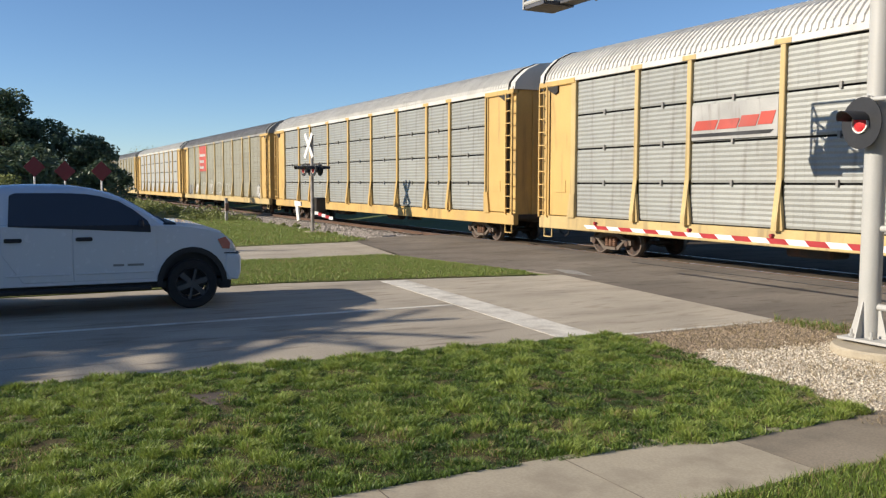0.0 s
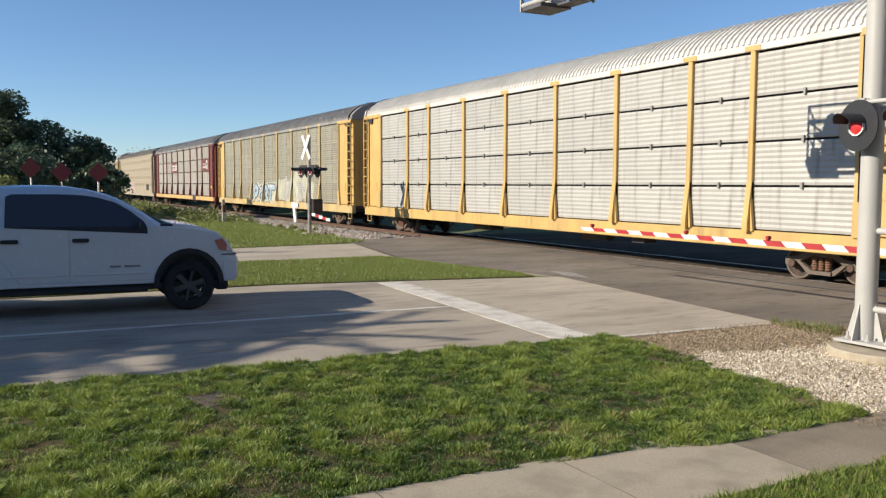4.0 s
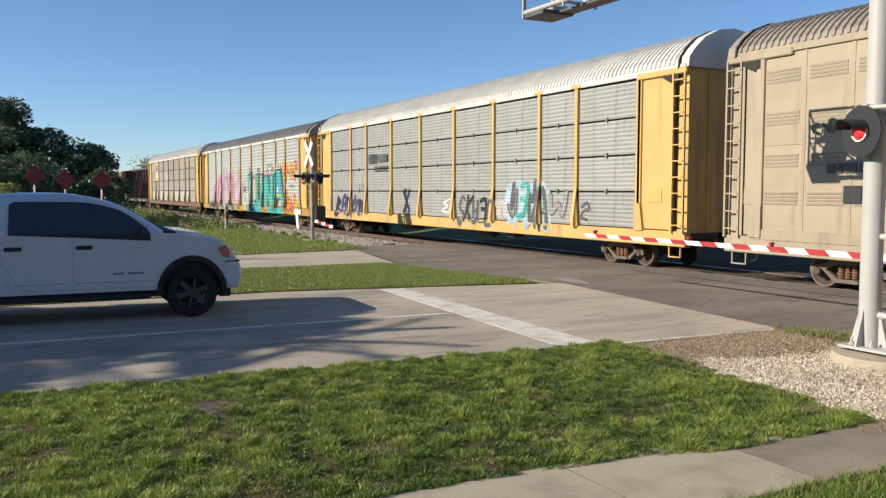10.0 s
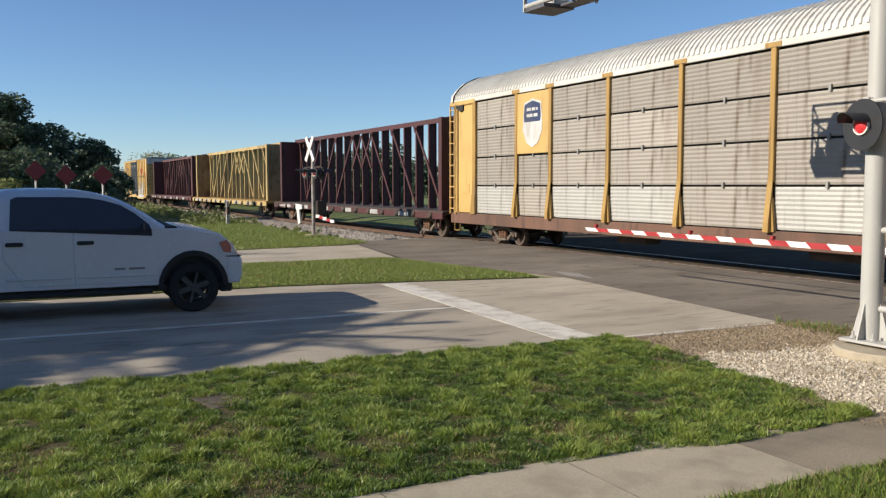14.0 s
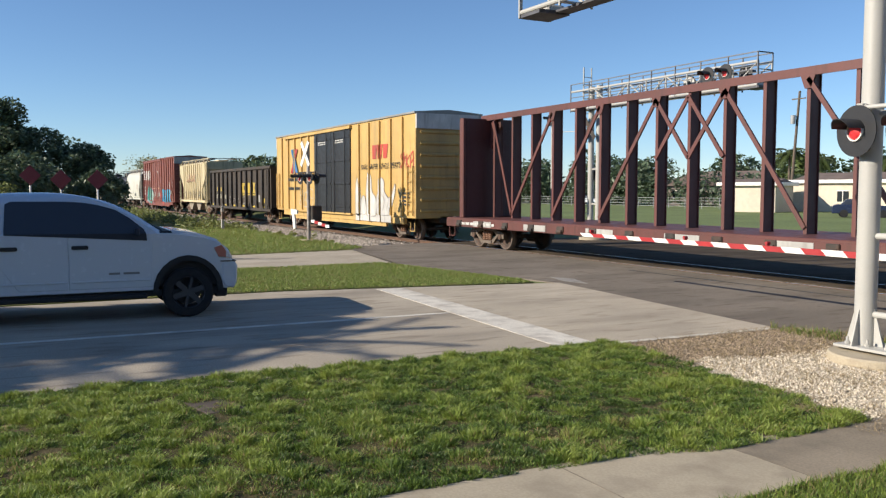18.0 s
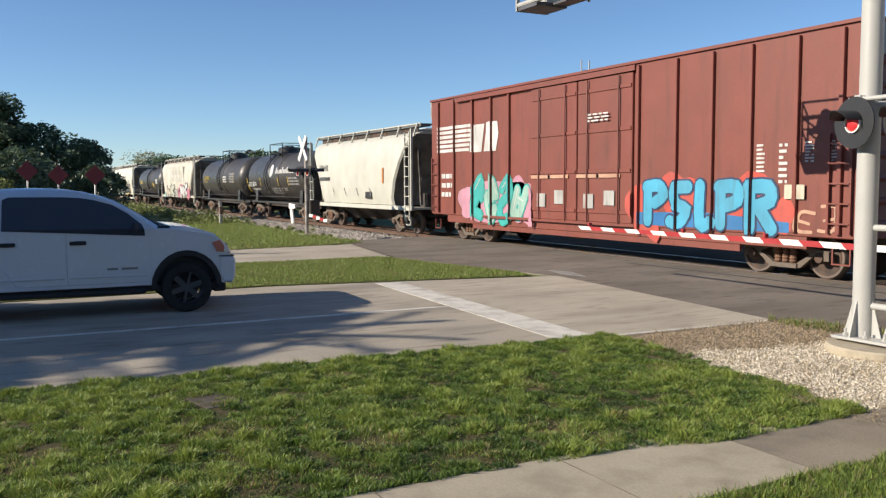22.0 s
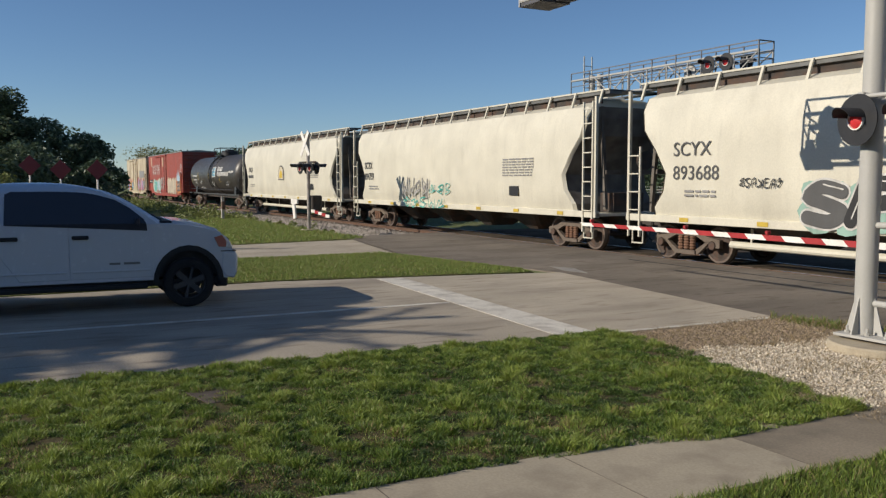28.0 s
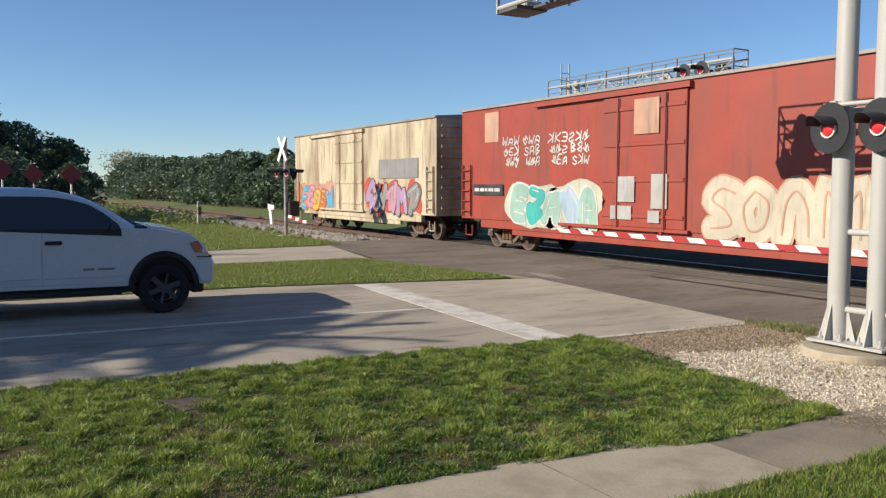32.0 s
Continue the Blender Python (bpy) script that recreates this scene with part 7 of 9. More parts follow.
def ribbed_hopper(i, ul, ur):
    car, h = car_base("hopper_car", "beige ribbed covered hopper with sloping ends", "rail car", i, ul, ur, 1.6, P_BEIGE)
    rows = [(1.24, -h + 1.7, h - 1.7, 1.44), (2.4, -h + 1.35, h - 1.35, 1.46), (3.75, -h + 0.25, h - 0.25, 1.46), (4.2, -h + 0.2, h - 0.2, 1.46), (4.34, -h + 0.2, h - 0.2, 1.2)]
    part("body", levels(rows), P_BEIGE, car)
    for sx in (-1, 1):
        part("side_gusset", Shape().extrude([(sx * (h - 0.12), 4.2), (sx * (h - 0.12), 3.55), (sx * (h - 1.75), 2.1), (sx * (h - 1.75), 4.2)], "y", FRONT, FRONT + 0.06), P_BEIGE, car)
    rib = Shape().box(-0.045, 0.045, FRONT - 0.04, FRONT + 0.08, 1.24, 4.18, 0.01).mesh("rib", P_BEIGE)
    for k in range(10):
        put("rib", rib, car, pose(-h + 1.75 + (2 * h - 3.5) * k / 9, 0, 0))
    hopper_gear(car, h, P_BEIGE, 1.2, 4.34, False, 8, 1.25)
    for k, gl in enumerate(((0.0, 0.42), (0.85, 1.25), (1.7, 2.2), (2.6, 3.05))):
        panel_sheet(car, "name_block", [[(-2.0 + gl[0], 2.75), (-2.0 + gl[1], 2.75), (-2.0 + gl[1], 3.35), (-2.0 + gl[1] - 0.14, 3.35), (-2.0 + gl[1] - 0.14, 2.95), (-2.0 + gl[0], 2.95)], rect(-2.0 + gl[0], -2.0 + gl[0] + 0.12, 2.75, 3.3 if k else 2.95)], "peach", FRONT - 0.05, label="faded red painted block")
    for cx in (-2.1, 0.9):
        part("hopper_chute", Shape().extrude([(cx - 1.2, 1.24), (cx + 1.2, 1.24), (cx + 0.35, 0.42), (cx - 0.35, 0.42)], "y", -1.2, 1.2), P_CHUTE, car, "dusty sloping discharge chute")
    for k in range(4):
        scrawl(car, -3.0 + 1.7 * k, -2.0 + 1.7 * k, 1.4, 2.1, 7, "dkgrey", 151 + k, FRONT - 0.05)
    return car


ribbed_hopper(15, -389.65 - 5.6, -389.65 + 5.2)


# -- tank cars --
def tank_car(i, ul, ur, label, r=1.44, zc=2.52, mx=0.0, gl=0.95):
    car, h = car_base("tank_car", label, "rail car", i, ul, ur, 1.75, P_TANK)
    t = h - 0.45
    tl = h - 0.10
    prof = [(-tl, 0.0), (-tl + 0.03, r * 0.35), (-tl + 0.13, r * 0.66), (-tl + 0.32, r * 0.88), (-tl + 0.58, r * 0.98), (-tl + 0.75, r), (-0.9, r), (-0.88, r + 0.012), (0.88, r + 0.012), (0.9, r), (t - 0.75, r), (t - 0.58, r * 0.98), (t - 0.32, r * 0.88), (t - 0.13, r * 0.66), (t - 0.03, r * 0.35), (t, 0.0)]
    part("tank", Shape().lathe(prof, "x", 40, (0, 0, zc)), P_TANK, car, smooth=True)
    for sx in (-1, 1):
        part("saddle", Shape().extrude([(-1.25, 1.0), (1.25, 1.0), (1.2, zc - 0.75), (-1.2, zc - 0.75)], "x", sx * (h - 1.9) - 0.25, sx * (h - 1.9) + 0.25), P_TANK, car)
        part("end_platform", Shape().box(min(sx * (h - 1.1), sx * h), max(sx * (h - 1.1), sx * h), -1.45, 1.45, 0.98, 1.05), P_TANK, car)
        ra = Shape()
        for y in (-1.42, 1.42):
            ra.bar((sx * (h - 0.08), y, 1.05), (sx * (h - 0.08), y, 2.1), 0.04, 0.04)
        ra.bar((sx * (h - 0.08), -1.42, 2.1), (sx * (h - 0.08), 1.42, 2.1), 0.04, 0.04)
        part("end_rail", ra, P_TANK, car)
    part("side_rail", Shape().tube((-h + 1.0, -1.42, 1.35), (h - 1.0, -1.42, 1.35), 0.022, 8).bar((-h + 1, -1.3, 1.0), (h - 1, -1.3, 1.0), 0.08, 0.1), P_TANK, car)
    zt = zc + r
    part("manway", Shape().lathe([(zt - 0.15, 0.62), (zt + 0.30, 0.62), (zt + 0.36, 0.55), (zt + 0.36, 0.0)], "z", 20, (mx, 0, 0)).box(mx - 0.3, mx + 0.3, -0.3, 0.3, zt + 0.3, zt + 0.46, 0.06), M_BLACK, car, smooth=True)
    g0, g1 = mx - gl, mx + gl + (0.9 if mx else 0)
    part("top_platform", Shape().box(g0, g1, -0.95, -0.64, zt - 0.02, zt + 0.03).box(g0, g1, 0.64, 0.95, zt - 0.02, zt + 0.03), M_BLACK, car)
    g = Shape()
    for x in (g0, g1):
        for y in (-0.93, 0.93):
            g.bar((x, y, zt - 0.42), (x, y, zt + 0.56), 0.045, 0.045)
        g.bar((x, -0.93, zt + 0.56), (x, 0.93, zt + 0.56), 0.04, 0.04)
    for y in (-0.93, 0.93):
        g.bar((g0, y, zt + 0.56), (g1, y, zt + 0.56), 0.04, 0.04)
    part("guard_rail", g, M_BLACK, car)
    lad = Shape()
    for x in (mx - 0.22, mx + 0.22):
        prev = None
        for k in range(9):
            p = (x, -(r + 0.1) * math.cos(radians(-35 + 12 * k)), zc + (r + 0.1) * math.sin(radians(-35 + 12 * k)))
            if prev:
                lad.bar(prev, p, 0.05, 0.05)
            prev = p
    for k in range(9):
        a = radians(-35 + 12 * k)
        lad.bar((mx - 0.22, -(r + 0.12) * math.cos(a), zc + (r + 0.12) * math.sin(a)), (mx + 0.22, -(r + 0.12) * math.cos(a), zc + (r + 0.12) * math.sin(a)), 0.03, 0.03)
    part("tank_ladder", lad, P_TANK, car)
    for x in (-0.9, 0.9):
        part("band", Shape().lathe([(x - 0.06, r + 0.004), (x - 0.05, r + 0.03), (x + 0.05, r + 0.03), (x + 0.06, r + 0.004)], "x", 40, (0, 0, zc)), P_TANK, car)
    return car, r, zc


def on_tank(car, r, zc, polys, ink, name="marking", label="", lift=0.012):
    """Painted shapes bent round the tank's near side: outlines of (x, z)."""
    s = Shape()
    for x0, x1, z0, z1 in polys:
        n = 5
        p = []
        for k in range(n + 1):
            z = z0 + (z1 - z0) * k / n - zc
            y = -math.sqrt(max(0.01, r * r - z * z))
            q = (r + lift) / r
            p += [(x0, y * q, zc + z * q), (x1, y * q, zc + z * q)]
        s.add(p, [(2 * k, 2 * k + 1, 2 * k + 3, 2 * k + 2) for k in range(n)])
    return part(name, s, INKS[ink], car, label)


def tank_marks(car, r, zc, spots, seed):
    rr = random.Random(seed)
    for x0, x1, z0, z1, rows, ink in spots:
        out, hg = [], (z1 - z0) / rows
        for k in range(rows):
            x = x0
            while x < x1 - 0.04:
                w = min(rr.uniform(0.12, 0.4), x1 - x)
                out.append((x, x + w, z0 + hg * (k + 0.2), z0 + hg * (k + 0.8)))
                x += w + 0.07
        on_tank(car, r, zc, out, ink, "small_lettering")


K18, K19, K21, K25 = -436.35, -449.72, -481.95, -558.65
car, r, zc = tank_car(18, K18 - 6.7, K18 + 5.9, "black tank car with a white disc emblem", mx=-1.5, gl=0.8)
disc = [(-0.65 - w, -0.65 + w, 2.52 + 0.04 * k, 2.52 + 0.04 * (k + 1)) for k, w in enumerate([0.46 * math.sqrt(1 - ((j + 0.5) / 9 - 1) ** 2) for j in range(18)])]
on_tank(car, r, zc, disc, "white", "emblem", "white disc emblem")
for k in range(12):
    x = 0.34 + 0.288 * k
    on_tank(car, r, zc, [(x, x + 0.20, 2.70, 3.06 if k in (0, 4, 7) else 2.93)], "white", "name_block", "white block of a painted name")
tank_marks(car, r, zc, [(-5.0, -3.3, 1.72, 1.86, 2, "white"), (2.8, 4.6, 2.0, 2.5, 3, "grey")], 18)
lettering(car, "UTLX 600939", -5.36, 1.96, 0.40, "white", -1.475, 0.004, stretch=0.78)
on_tank(car, r, zc, [(-5.95, -5.85, 1.6, 2.5), (-3.0, -2.9, 2.0, 2.5), (0.7, 0.8, 2.0, 2.5), (2.6, 2.7, 2.0, 2.5)], "yellow")
tank_marks(car, r, zc, [(-0.9, 0.2, 1.5, 1.9, 3, "grey"), (0.4, 1.2, 1.5, 1.9, 3, "grey"), (1.5, 2.2, 1.7, 1.9, 2, "grey")], 118)
car, r, zc = tank_car(19, K19 - 6.9, K19 + 6.0, "black tank car with yellow lettering", 1.46)
tank_marks(car, r, zc, [(-4.8, -3.9, 2.25, 2.36, 1, "yellow"), (0.9, 2.0, 2.2, 2.7, 3, "white"), (2.8, 4.2, 2.2, 2.9, 4, "grey")], 19)
on_tank(car, r, zc, [(-0.6, -0.5, 2.0, 2.9), (3.8, 3.9, 2.2, 2.9)], "yellow")
lettering(car, "UTLX 601810", -4.9, 2.45, 0.42, "yellow", -1.495, 0.004, stretch=0.74)
car, r, zc = tank_car(21, K21 - 7.6, K21 + 6.4, "black tank car with small yellow placards", 1.40)
tank_marks(car, r, zc, [(-5.0, -3.6, 2.2, 2.6, 2, "yellow")], 21)
on_tank(car, r, zc, [(2.6, 3.2, 1.9, 2.3)], "yellow", "placard")
on_tank(car, r, zc, [(4.6, 5.6, 2.2, 2.7)], "pale", "patch")
car, r, zc = tank_car(25, K25 - 8.9, K25 + 7.7, "long black tank car with a blue and white emblem", 1.50, 2.45)
on_tank(car, r, zc, [(0.53, 1.53, 2.27, 3.04)], "white", "emblem", "pale square emblem")
for stroke in ((0.66, 1.40, 2.36, 2.50), (0.66, 0.80, 2.50, 2.88), (0.92, 1.40, 2.60, 2.72), (0.92, 1.40, 2.82, 2.94)):
    on_tank(car, r, zc, [stroke], "sky", "emblem_stroke", lift=0.02)
for row, (z0, n) in enumerate(((2.72, 5), (2.36, 11))):
    for k in range(n):
        x = 2.1 + 0.315 * k
        on_tank(car, r, zc, [(x, x + 0.23, z0, z0 + (0.34 if k == 0 else 0.28))], "white", "name_block", "white block of a painted name")
tank_marks(car, r, zc, [(-6.6, -5.0, 2.3, 2.5, 1, "white"), (-6.4, -5.0, 2.0, 2.15, 1, "white"), (5.6, 7.0, 2.5, 2.75, 1, "white")], 25)
on_tank(car, r, zc, [(-6.9, -6.82, 1.9, 2.6), (-4.6, -4.5, 2.1, 2.7), (-0.9, -0.8, 2.1, 2.7), (2.7, 2.8, 1.9, 2.4)], "yellow")
for k, (x0, x1, z0, z1) in enumerate(((-5.3, -4.2, 1.6, 2.3), (-3.6, -2.7, 1.75, 2.1), (-3.2, -1.3, 1.38, 1.55), (0.45, 0.95, 1.7, 2.0), (1.15, 1.5, 1.6, 1.95), (5.0, 5.9, 1.6, 2.0))):
    scrawl(car, x0, x1, z0, z1, 6, "pale", 251 + k, -1.53, 0.03)


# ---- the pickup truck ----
# White paint darkened and blued, carrying the shade on the truck.
M_CARPAINT = mat("shade_dimmed_white_paint", (0.54, 0.57, 0.62), 0.22, vary=0.01, fine=0.0, coat=0.6, stain=(0.64, 0.65, 0.66), stain_scale=0.6, stain_amount=0.12)
M_TINT = mat("tinted_glass", (0.034, 0.041, 0.056), 0.12, vary=0.02, fine=0.0)
M_TYRE = mat("tyre_rubber", (0.016, 0.016, 0.017), 0.9, vary=0.2, bump=0.2)
M_ALLOY = mat("dark_alloy", (0.20, 0.20, 0.21), 0.4, metal=0.7, vary=0.1)
M_MATTE_DARK = mat("matte_dark", (0.013, 0.017, 0.028), 0.6, vary=0.05, fine=0.0)
M_PLASTIC = mat("black_plastic", (0.016, 0.016, 0.017), 0.7, vary=0.1)
M_AMBER = mat("amber_lens", (0.46, 0.15, 0.11), 0.2, vary=0.05)
M_CLEAR = mat("clear_lamp", (0.62, 0.60, 0.56), 0.12, vary=0.1, fine=0.2, fine_scale=60)


def bevelled(ob, width, segments=2, angle=35):
    m = ob.modifiers.new("bevel", "BEVEL")
    m.width, m.segments, m.limit_method, m.angle_limit = width, segments, "ANGLE", radians(angle)
    return ob


M_RIM = mat("dull_alloy", (0.07, 0.07, 0.075), 0.45, metal=0.5)


def pickup():
    t = thing("pickup_truck", "white crew-cab pickup truck waiting at the stop line", "pickup truck")
    fa, ra, ar = 1.83, -1.72, 0.50

    def arch(cx):
        return [(cx + ar * math.cos(a), 0.41 + ar * math.sin(a) * 1.08) for a in [math.pi * k / 12 for k in range(13)]]
    o = [(2.44, 0.44), (2.54, 0.56), (2.56, 0.74), (2.55, 0.86), (2.51, 0.95), (2.43, 1.09), (2.33, 1.205), (2.15, 1.27), (1.85, 1.33), (1.58, 1.36), (0.5, 1.385), (-1.2, 1.40), (-2.93, 1.42), (-2.97, 1.3), (-2.95, 0.62), (-2.9, 0.50)]
    o += [(ra - 0.53, 0.46)] + arch(ra)[::-1] + [(ra + 0.53, 0.46), (fa - 0.53, 0.46)] + arch(fa)[::-1] + [(fa + 0.53, 0.46)]
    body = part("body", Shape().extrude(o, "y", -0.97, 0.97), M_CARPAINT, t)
    bevelled(body, 0.055, 3)
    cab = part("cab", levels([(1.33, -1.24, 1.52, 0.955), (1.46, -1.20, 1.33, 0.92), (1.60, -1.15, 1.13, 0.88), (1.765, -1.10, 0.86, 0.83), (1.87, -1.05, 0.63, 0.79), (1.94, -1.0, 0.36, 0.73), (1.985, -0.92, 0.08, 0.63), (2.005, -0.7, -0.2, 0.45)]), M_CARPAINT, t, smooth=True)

    def side(name, pts, mt, parent, lift=0.012, label=""):
        for sg in (-1, 1):
            s = Shape()
            inner, outer = [], []
            for x, z in pts:
                hw = float(np.interp(z, (1.36, 1.46, 1.87), (0.968, 0.922, 0.79)))
                outer.append((x, sg * (hw + lift), z))
                inner.append((x, sg * (hw - 0.02), z))
            n = len(pts)
            s.add(outer + inner, [tuple(range(n)), tuple(range(n, 2 * n))[::-1]] + [(i, (i + 1) % n, n + (i + 1) % n, n + i) for i in range(n)])
            part(name, s, mt, parent, label)
    side("side_window", [(0.015, 1.36), (1.20, 1.36), (1.16, 1.44), (0.96, 1.61), (0.75, 1.74), (0.50, 1.815), (0.30, 1.85), (0.015, 1.868)], M_TINT, t, 0.016, "dark tinted glass")
    side("side_window", [(-0.80, 1.37), (-0.005, 1.36), (-0.005, 1.868), (-0.70, 1.87), (-0.78, 1.83)], M_TINT, t, 0.016, "dark tinted glass")
    side("door_pillar", [(-0.012, 1.36), (0.022, 1.36), (0.022, 1.86), (-0.012, 1.86)], M_TINT, t, 0.013)
    for sg in (-1, 1):
        # Foot of the side glass in matte dark, so no bright ground reflects.
        part("window_foot", Shape().extrude([(-0.79, 1.37), (-0.79, 1.385), (1.20, 1.365), (1.21, 1.25), (0.0, 1.325)], "y", *sorted((sg * 0.96, sg * 0.988))), M_MATTE_DARK, t, "matte dark foot of the side glass")
    part("windscreen", Shape().add([(1.43, -0.78, 1.38), (1.43, 0.78, 1.38), (0.78, 0.68, 1.79), (0.78, -0.68, 1.79), (1.462, -0.78, 1.40), (1.462, 0.78, 1.40), (0.805, 0.68, 1.805), (0.805, -0.68, 1.805)],
                                   [(0, 1, 2, 3), (4, 7, 6, 5), (0, 4, 5, 1), (1, 5, 6, 2), (2, 6, 7, 3), (3, 7, 4, 0)]), M_TINT, t)
    for name, x0, x1, xc in (("front_door", 0.075, 1.29, 1.29), ("rear_door", -0.90, 0.065, -0.90)):
        for sg in (-1, 1):
            pts = [(x0, 0.52), (x1, 0.52), (x1, 1.36), (x0, 1.37)] if name == "front_door" else [(x0 + 0.28, 0.52), (x1, 0.52), (x1, 1.37), (x0, 1.375), (x0, 0.95)]
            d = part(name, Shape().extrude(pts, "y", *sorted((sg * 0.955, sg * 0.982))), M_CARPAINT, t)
            bevelled(d, 0.008, 2)
            hx = x0 + 0.14
            part("door_handle", Shape().box(hx - 0.1, hx + 0.14, *sorted((sg * 0.978, sg * 1.02)), 1.135, 1.195, 0.015), M_PLASTIC, d, "black door handle")
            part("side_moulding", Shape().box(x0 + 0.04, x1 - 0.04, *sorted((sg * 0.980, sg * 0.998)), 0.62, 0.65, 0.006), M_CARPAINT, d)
    part("badge", Shape().box(0.64, 0.80, -0.988, -0.978, 0.73, 0.765).box(0.85, 1.09, -0.988, -0.978, 0.73, 0.765), M_ALLOY, t)
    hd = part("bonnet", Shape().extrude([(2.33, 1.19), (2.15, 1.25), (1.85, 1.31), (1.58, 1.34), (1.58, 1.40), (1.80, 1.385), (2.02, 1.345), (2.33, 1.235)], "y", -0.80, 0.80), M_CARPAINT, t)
    bevelled(hd, 0.02, 2)
    part("cowl", Shape().box(1.40, 1.60, -0.9, 0.9, 1.35, 1.395, 0.02).bar((1.45, -0.55, 1.41), (1.40, 0.2, 1.46), 0.02, 0.02), M_PLASTIC, t, "black wiper cowl")
    for sg in (-1, 1):
        hl = part("headlight", Shape().extrude([(2.22, 1.125), (2.30, 0.955), (2.545, 0.925), (2.50, 1.02), (2.45, 1.10), (2.36, 1.175)], "y", *sorted((sg * 0.66, sg * 0.99))), M_CLEAR, t, "clear headlamp")
        bevelled(hl, 0.03, 2)
        part("indicator", Shape().extrude([(2.235, 1.115), (2.31, 0.965), (2.42, 0.955), (2.43, 1.05), (2.36, 1.155)], "y", *sorted((sg * 0.9, sg * 0.997))), M_AMBER, hl, "amber lens")
        part("mirror", Shape().box(1.03, 1.10, *sorted((sg * 0.98, sg * 1.12)), 1.33, 1.46, 0.03).bar((1.07, sg * 0.93, 1.36), (1.07, sg * 1.02, 1.38), 0.05, 0.05), M_MATTE_DARK, t, "black door mirror")
        part("tail_light", Shape().box(-2.99, -2.9, *sorted((sg * 0.82, sg * 0.985)), 0.95, 1.38, 0.02), M_RED, t)
    part("grille", Shape().box(2.42, 2.535, -0.66, 0.66, 0.93, 1.08, 0.02), M_PLASTIC, t)
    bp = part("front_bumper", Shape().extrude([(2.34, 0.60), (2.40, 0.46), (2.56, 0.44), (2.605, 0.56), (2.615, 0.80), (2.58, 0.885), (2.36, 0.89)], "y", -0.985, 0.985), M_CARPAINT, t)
    bevelled(bp, 0.04, 3)
    part("bumper_gap", Shape().box(2.34, 2.588, -0.988, 0.988, 0.883, 0.897), M_PLASTIC, t, "black joint above the bumper")
    part("lower_valance", Shape().box(2.25, 2.46, -0.9, 0.9, 0.30, 0.5, 0.03), M_PLASTIC, t)
    for sg in (-1, 1):
        part("running_board", Shape().box(-1.1, 1.2, *sorted((sg * 0.8, sg * 1.0)), 0.34, 0.42, 0.02), M_PLASTIC, t)
    part("chassis", Shape().box(-2.7, 2.4, -0.6, 0.6, 0.36, 0.55), M_PLASTIC, t)
    # Extra wide plate below the chassis darkens the ground under the truck.
    part("underbody", Shape().box(-2.75, 2.35, -0.9, 0.9, 0.36, 0.46), M_PLASTIC, t, "black plate added under the body to shade the ground")
    for cx in (fa, ra):
        part("wheel_liner", Shape().box(cx - 0.47, cx + 0.47, -0.86, 0.86, 0.5, 0.98), M_PLASTIC, t)
    part("bed_liner", Shape().box(-2.9, -1.3, -0.85, 0.85, 1.36, 1.435), M_PLASTIC, t)
    for cx in (fa, ra):
        for sg in (-1, 1):
            tr = Shape()
            pts = [(cx + (ar + d) * math.cos(a), 0.41 + (ar + d) * math.sin(a) * 1.08) for d, rng in ((0.05, range(13)), (-0.03, range(12, -1, -1))) for a in [math.pi * k / 12 for k in rng]]
            tr.extrude(pts, "y", *sorted((sg * 0.93, sg * 0.99)))
            part("arch_trim", tr, M_PLASTIC, t, "black wheel-arch trim")
            w = thing("wheel", "", "")
            w.parent = t
            w.matrix_basis = pose(cx, sg * 0.84, 0.402, 0, 0, 0 if sg < 0 else 180)
            part("tyre", Shape().lathe([(-0.12, 0.26), (-0.135, 0.30), (-0.125, 0.37), (-0.09, 0.40), (0.09, 0.40), (0.125, 0.37), (0.13, 0.28), (0.0, 0.24)], "y", 36), M_TYRE, w, smooth=True)
            rim = Shape().lathe([(-0.11, 0.265), (-0.125, 0.255), (-0.10, 0.235), (0.05, 0.225)], "y", 32).lathe([(-0.115, 0.0), (-0.115, 0.055), (-0.09, 0.075), (-0.05, 0.08)], "y", 18)
            for k in range(6):
                a = math.pi * k / 3 + 0.3
                c, s = math.cos(a), math.sin(a)
                rim.bar((0.05 * c, -0.095, 0.05 * s), (0.245 * c, -0.105, 0.245 * s), 0.04, 0.085)
            part("rim", rim, M_RIM, w, "dark six-spoke alloy rim")
            part("brake_disc", Shape().lathe([(-0.02, 0.0), (-0.02, 0.2), (0.0, 0.2), (0.0, 0.0)], "y", 20), M_PLASTIC, w)
    t.matrix_basis = pose(-15.0, 0.97, 0.0, 0, 0, 86.5)


pickup()


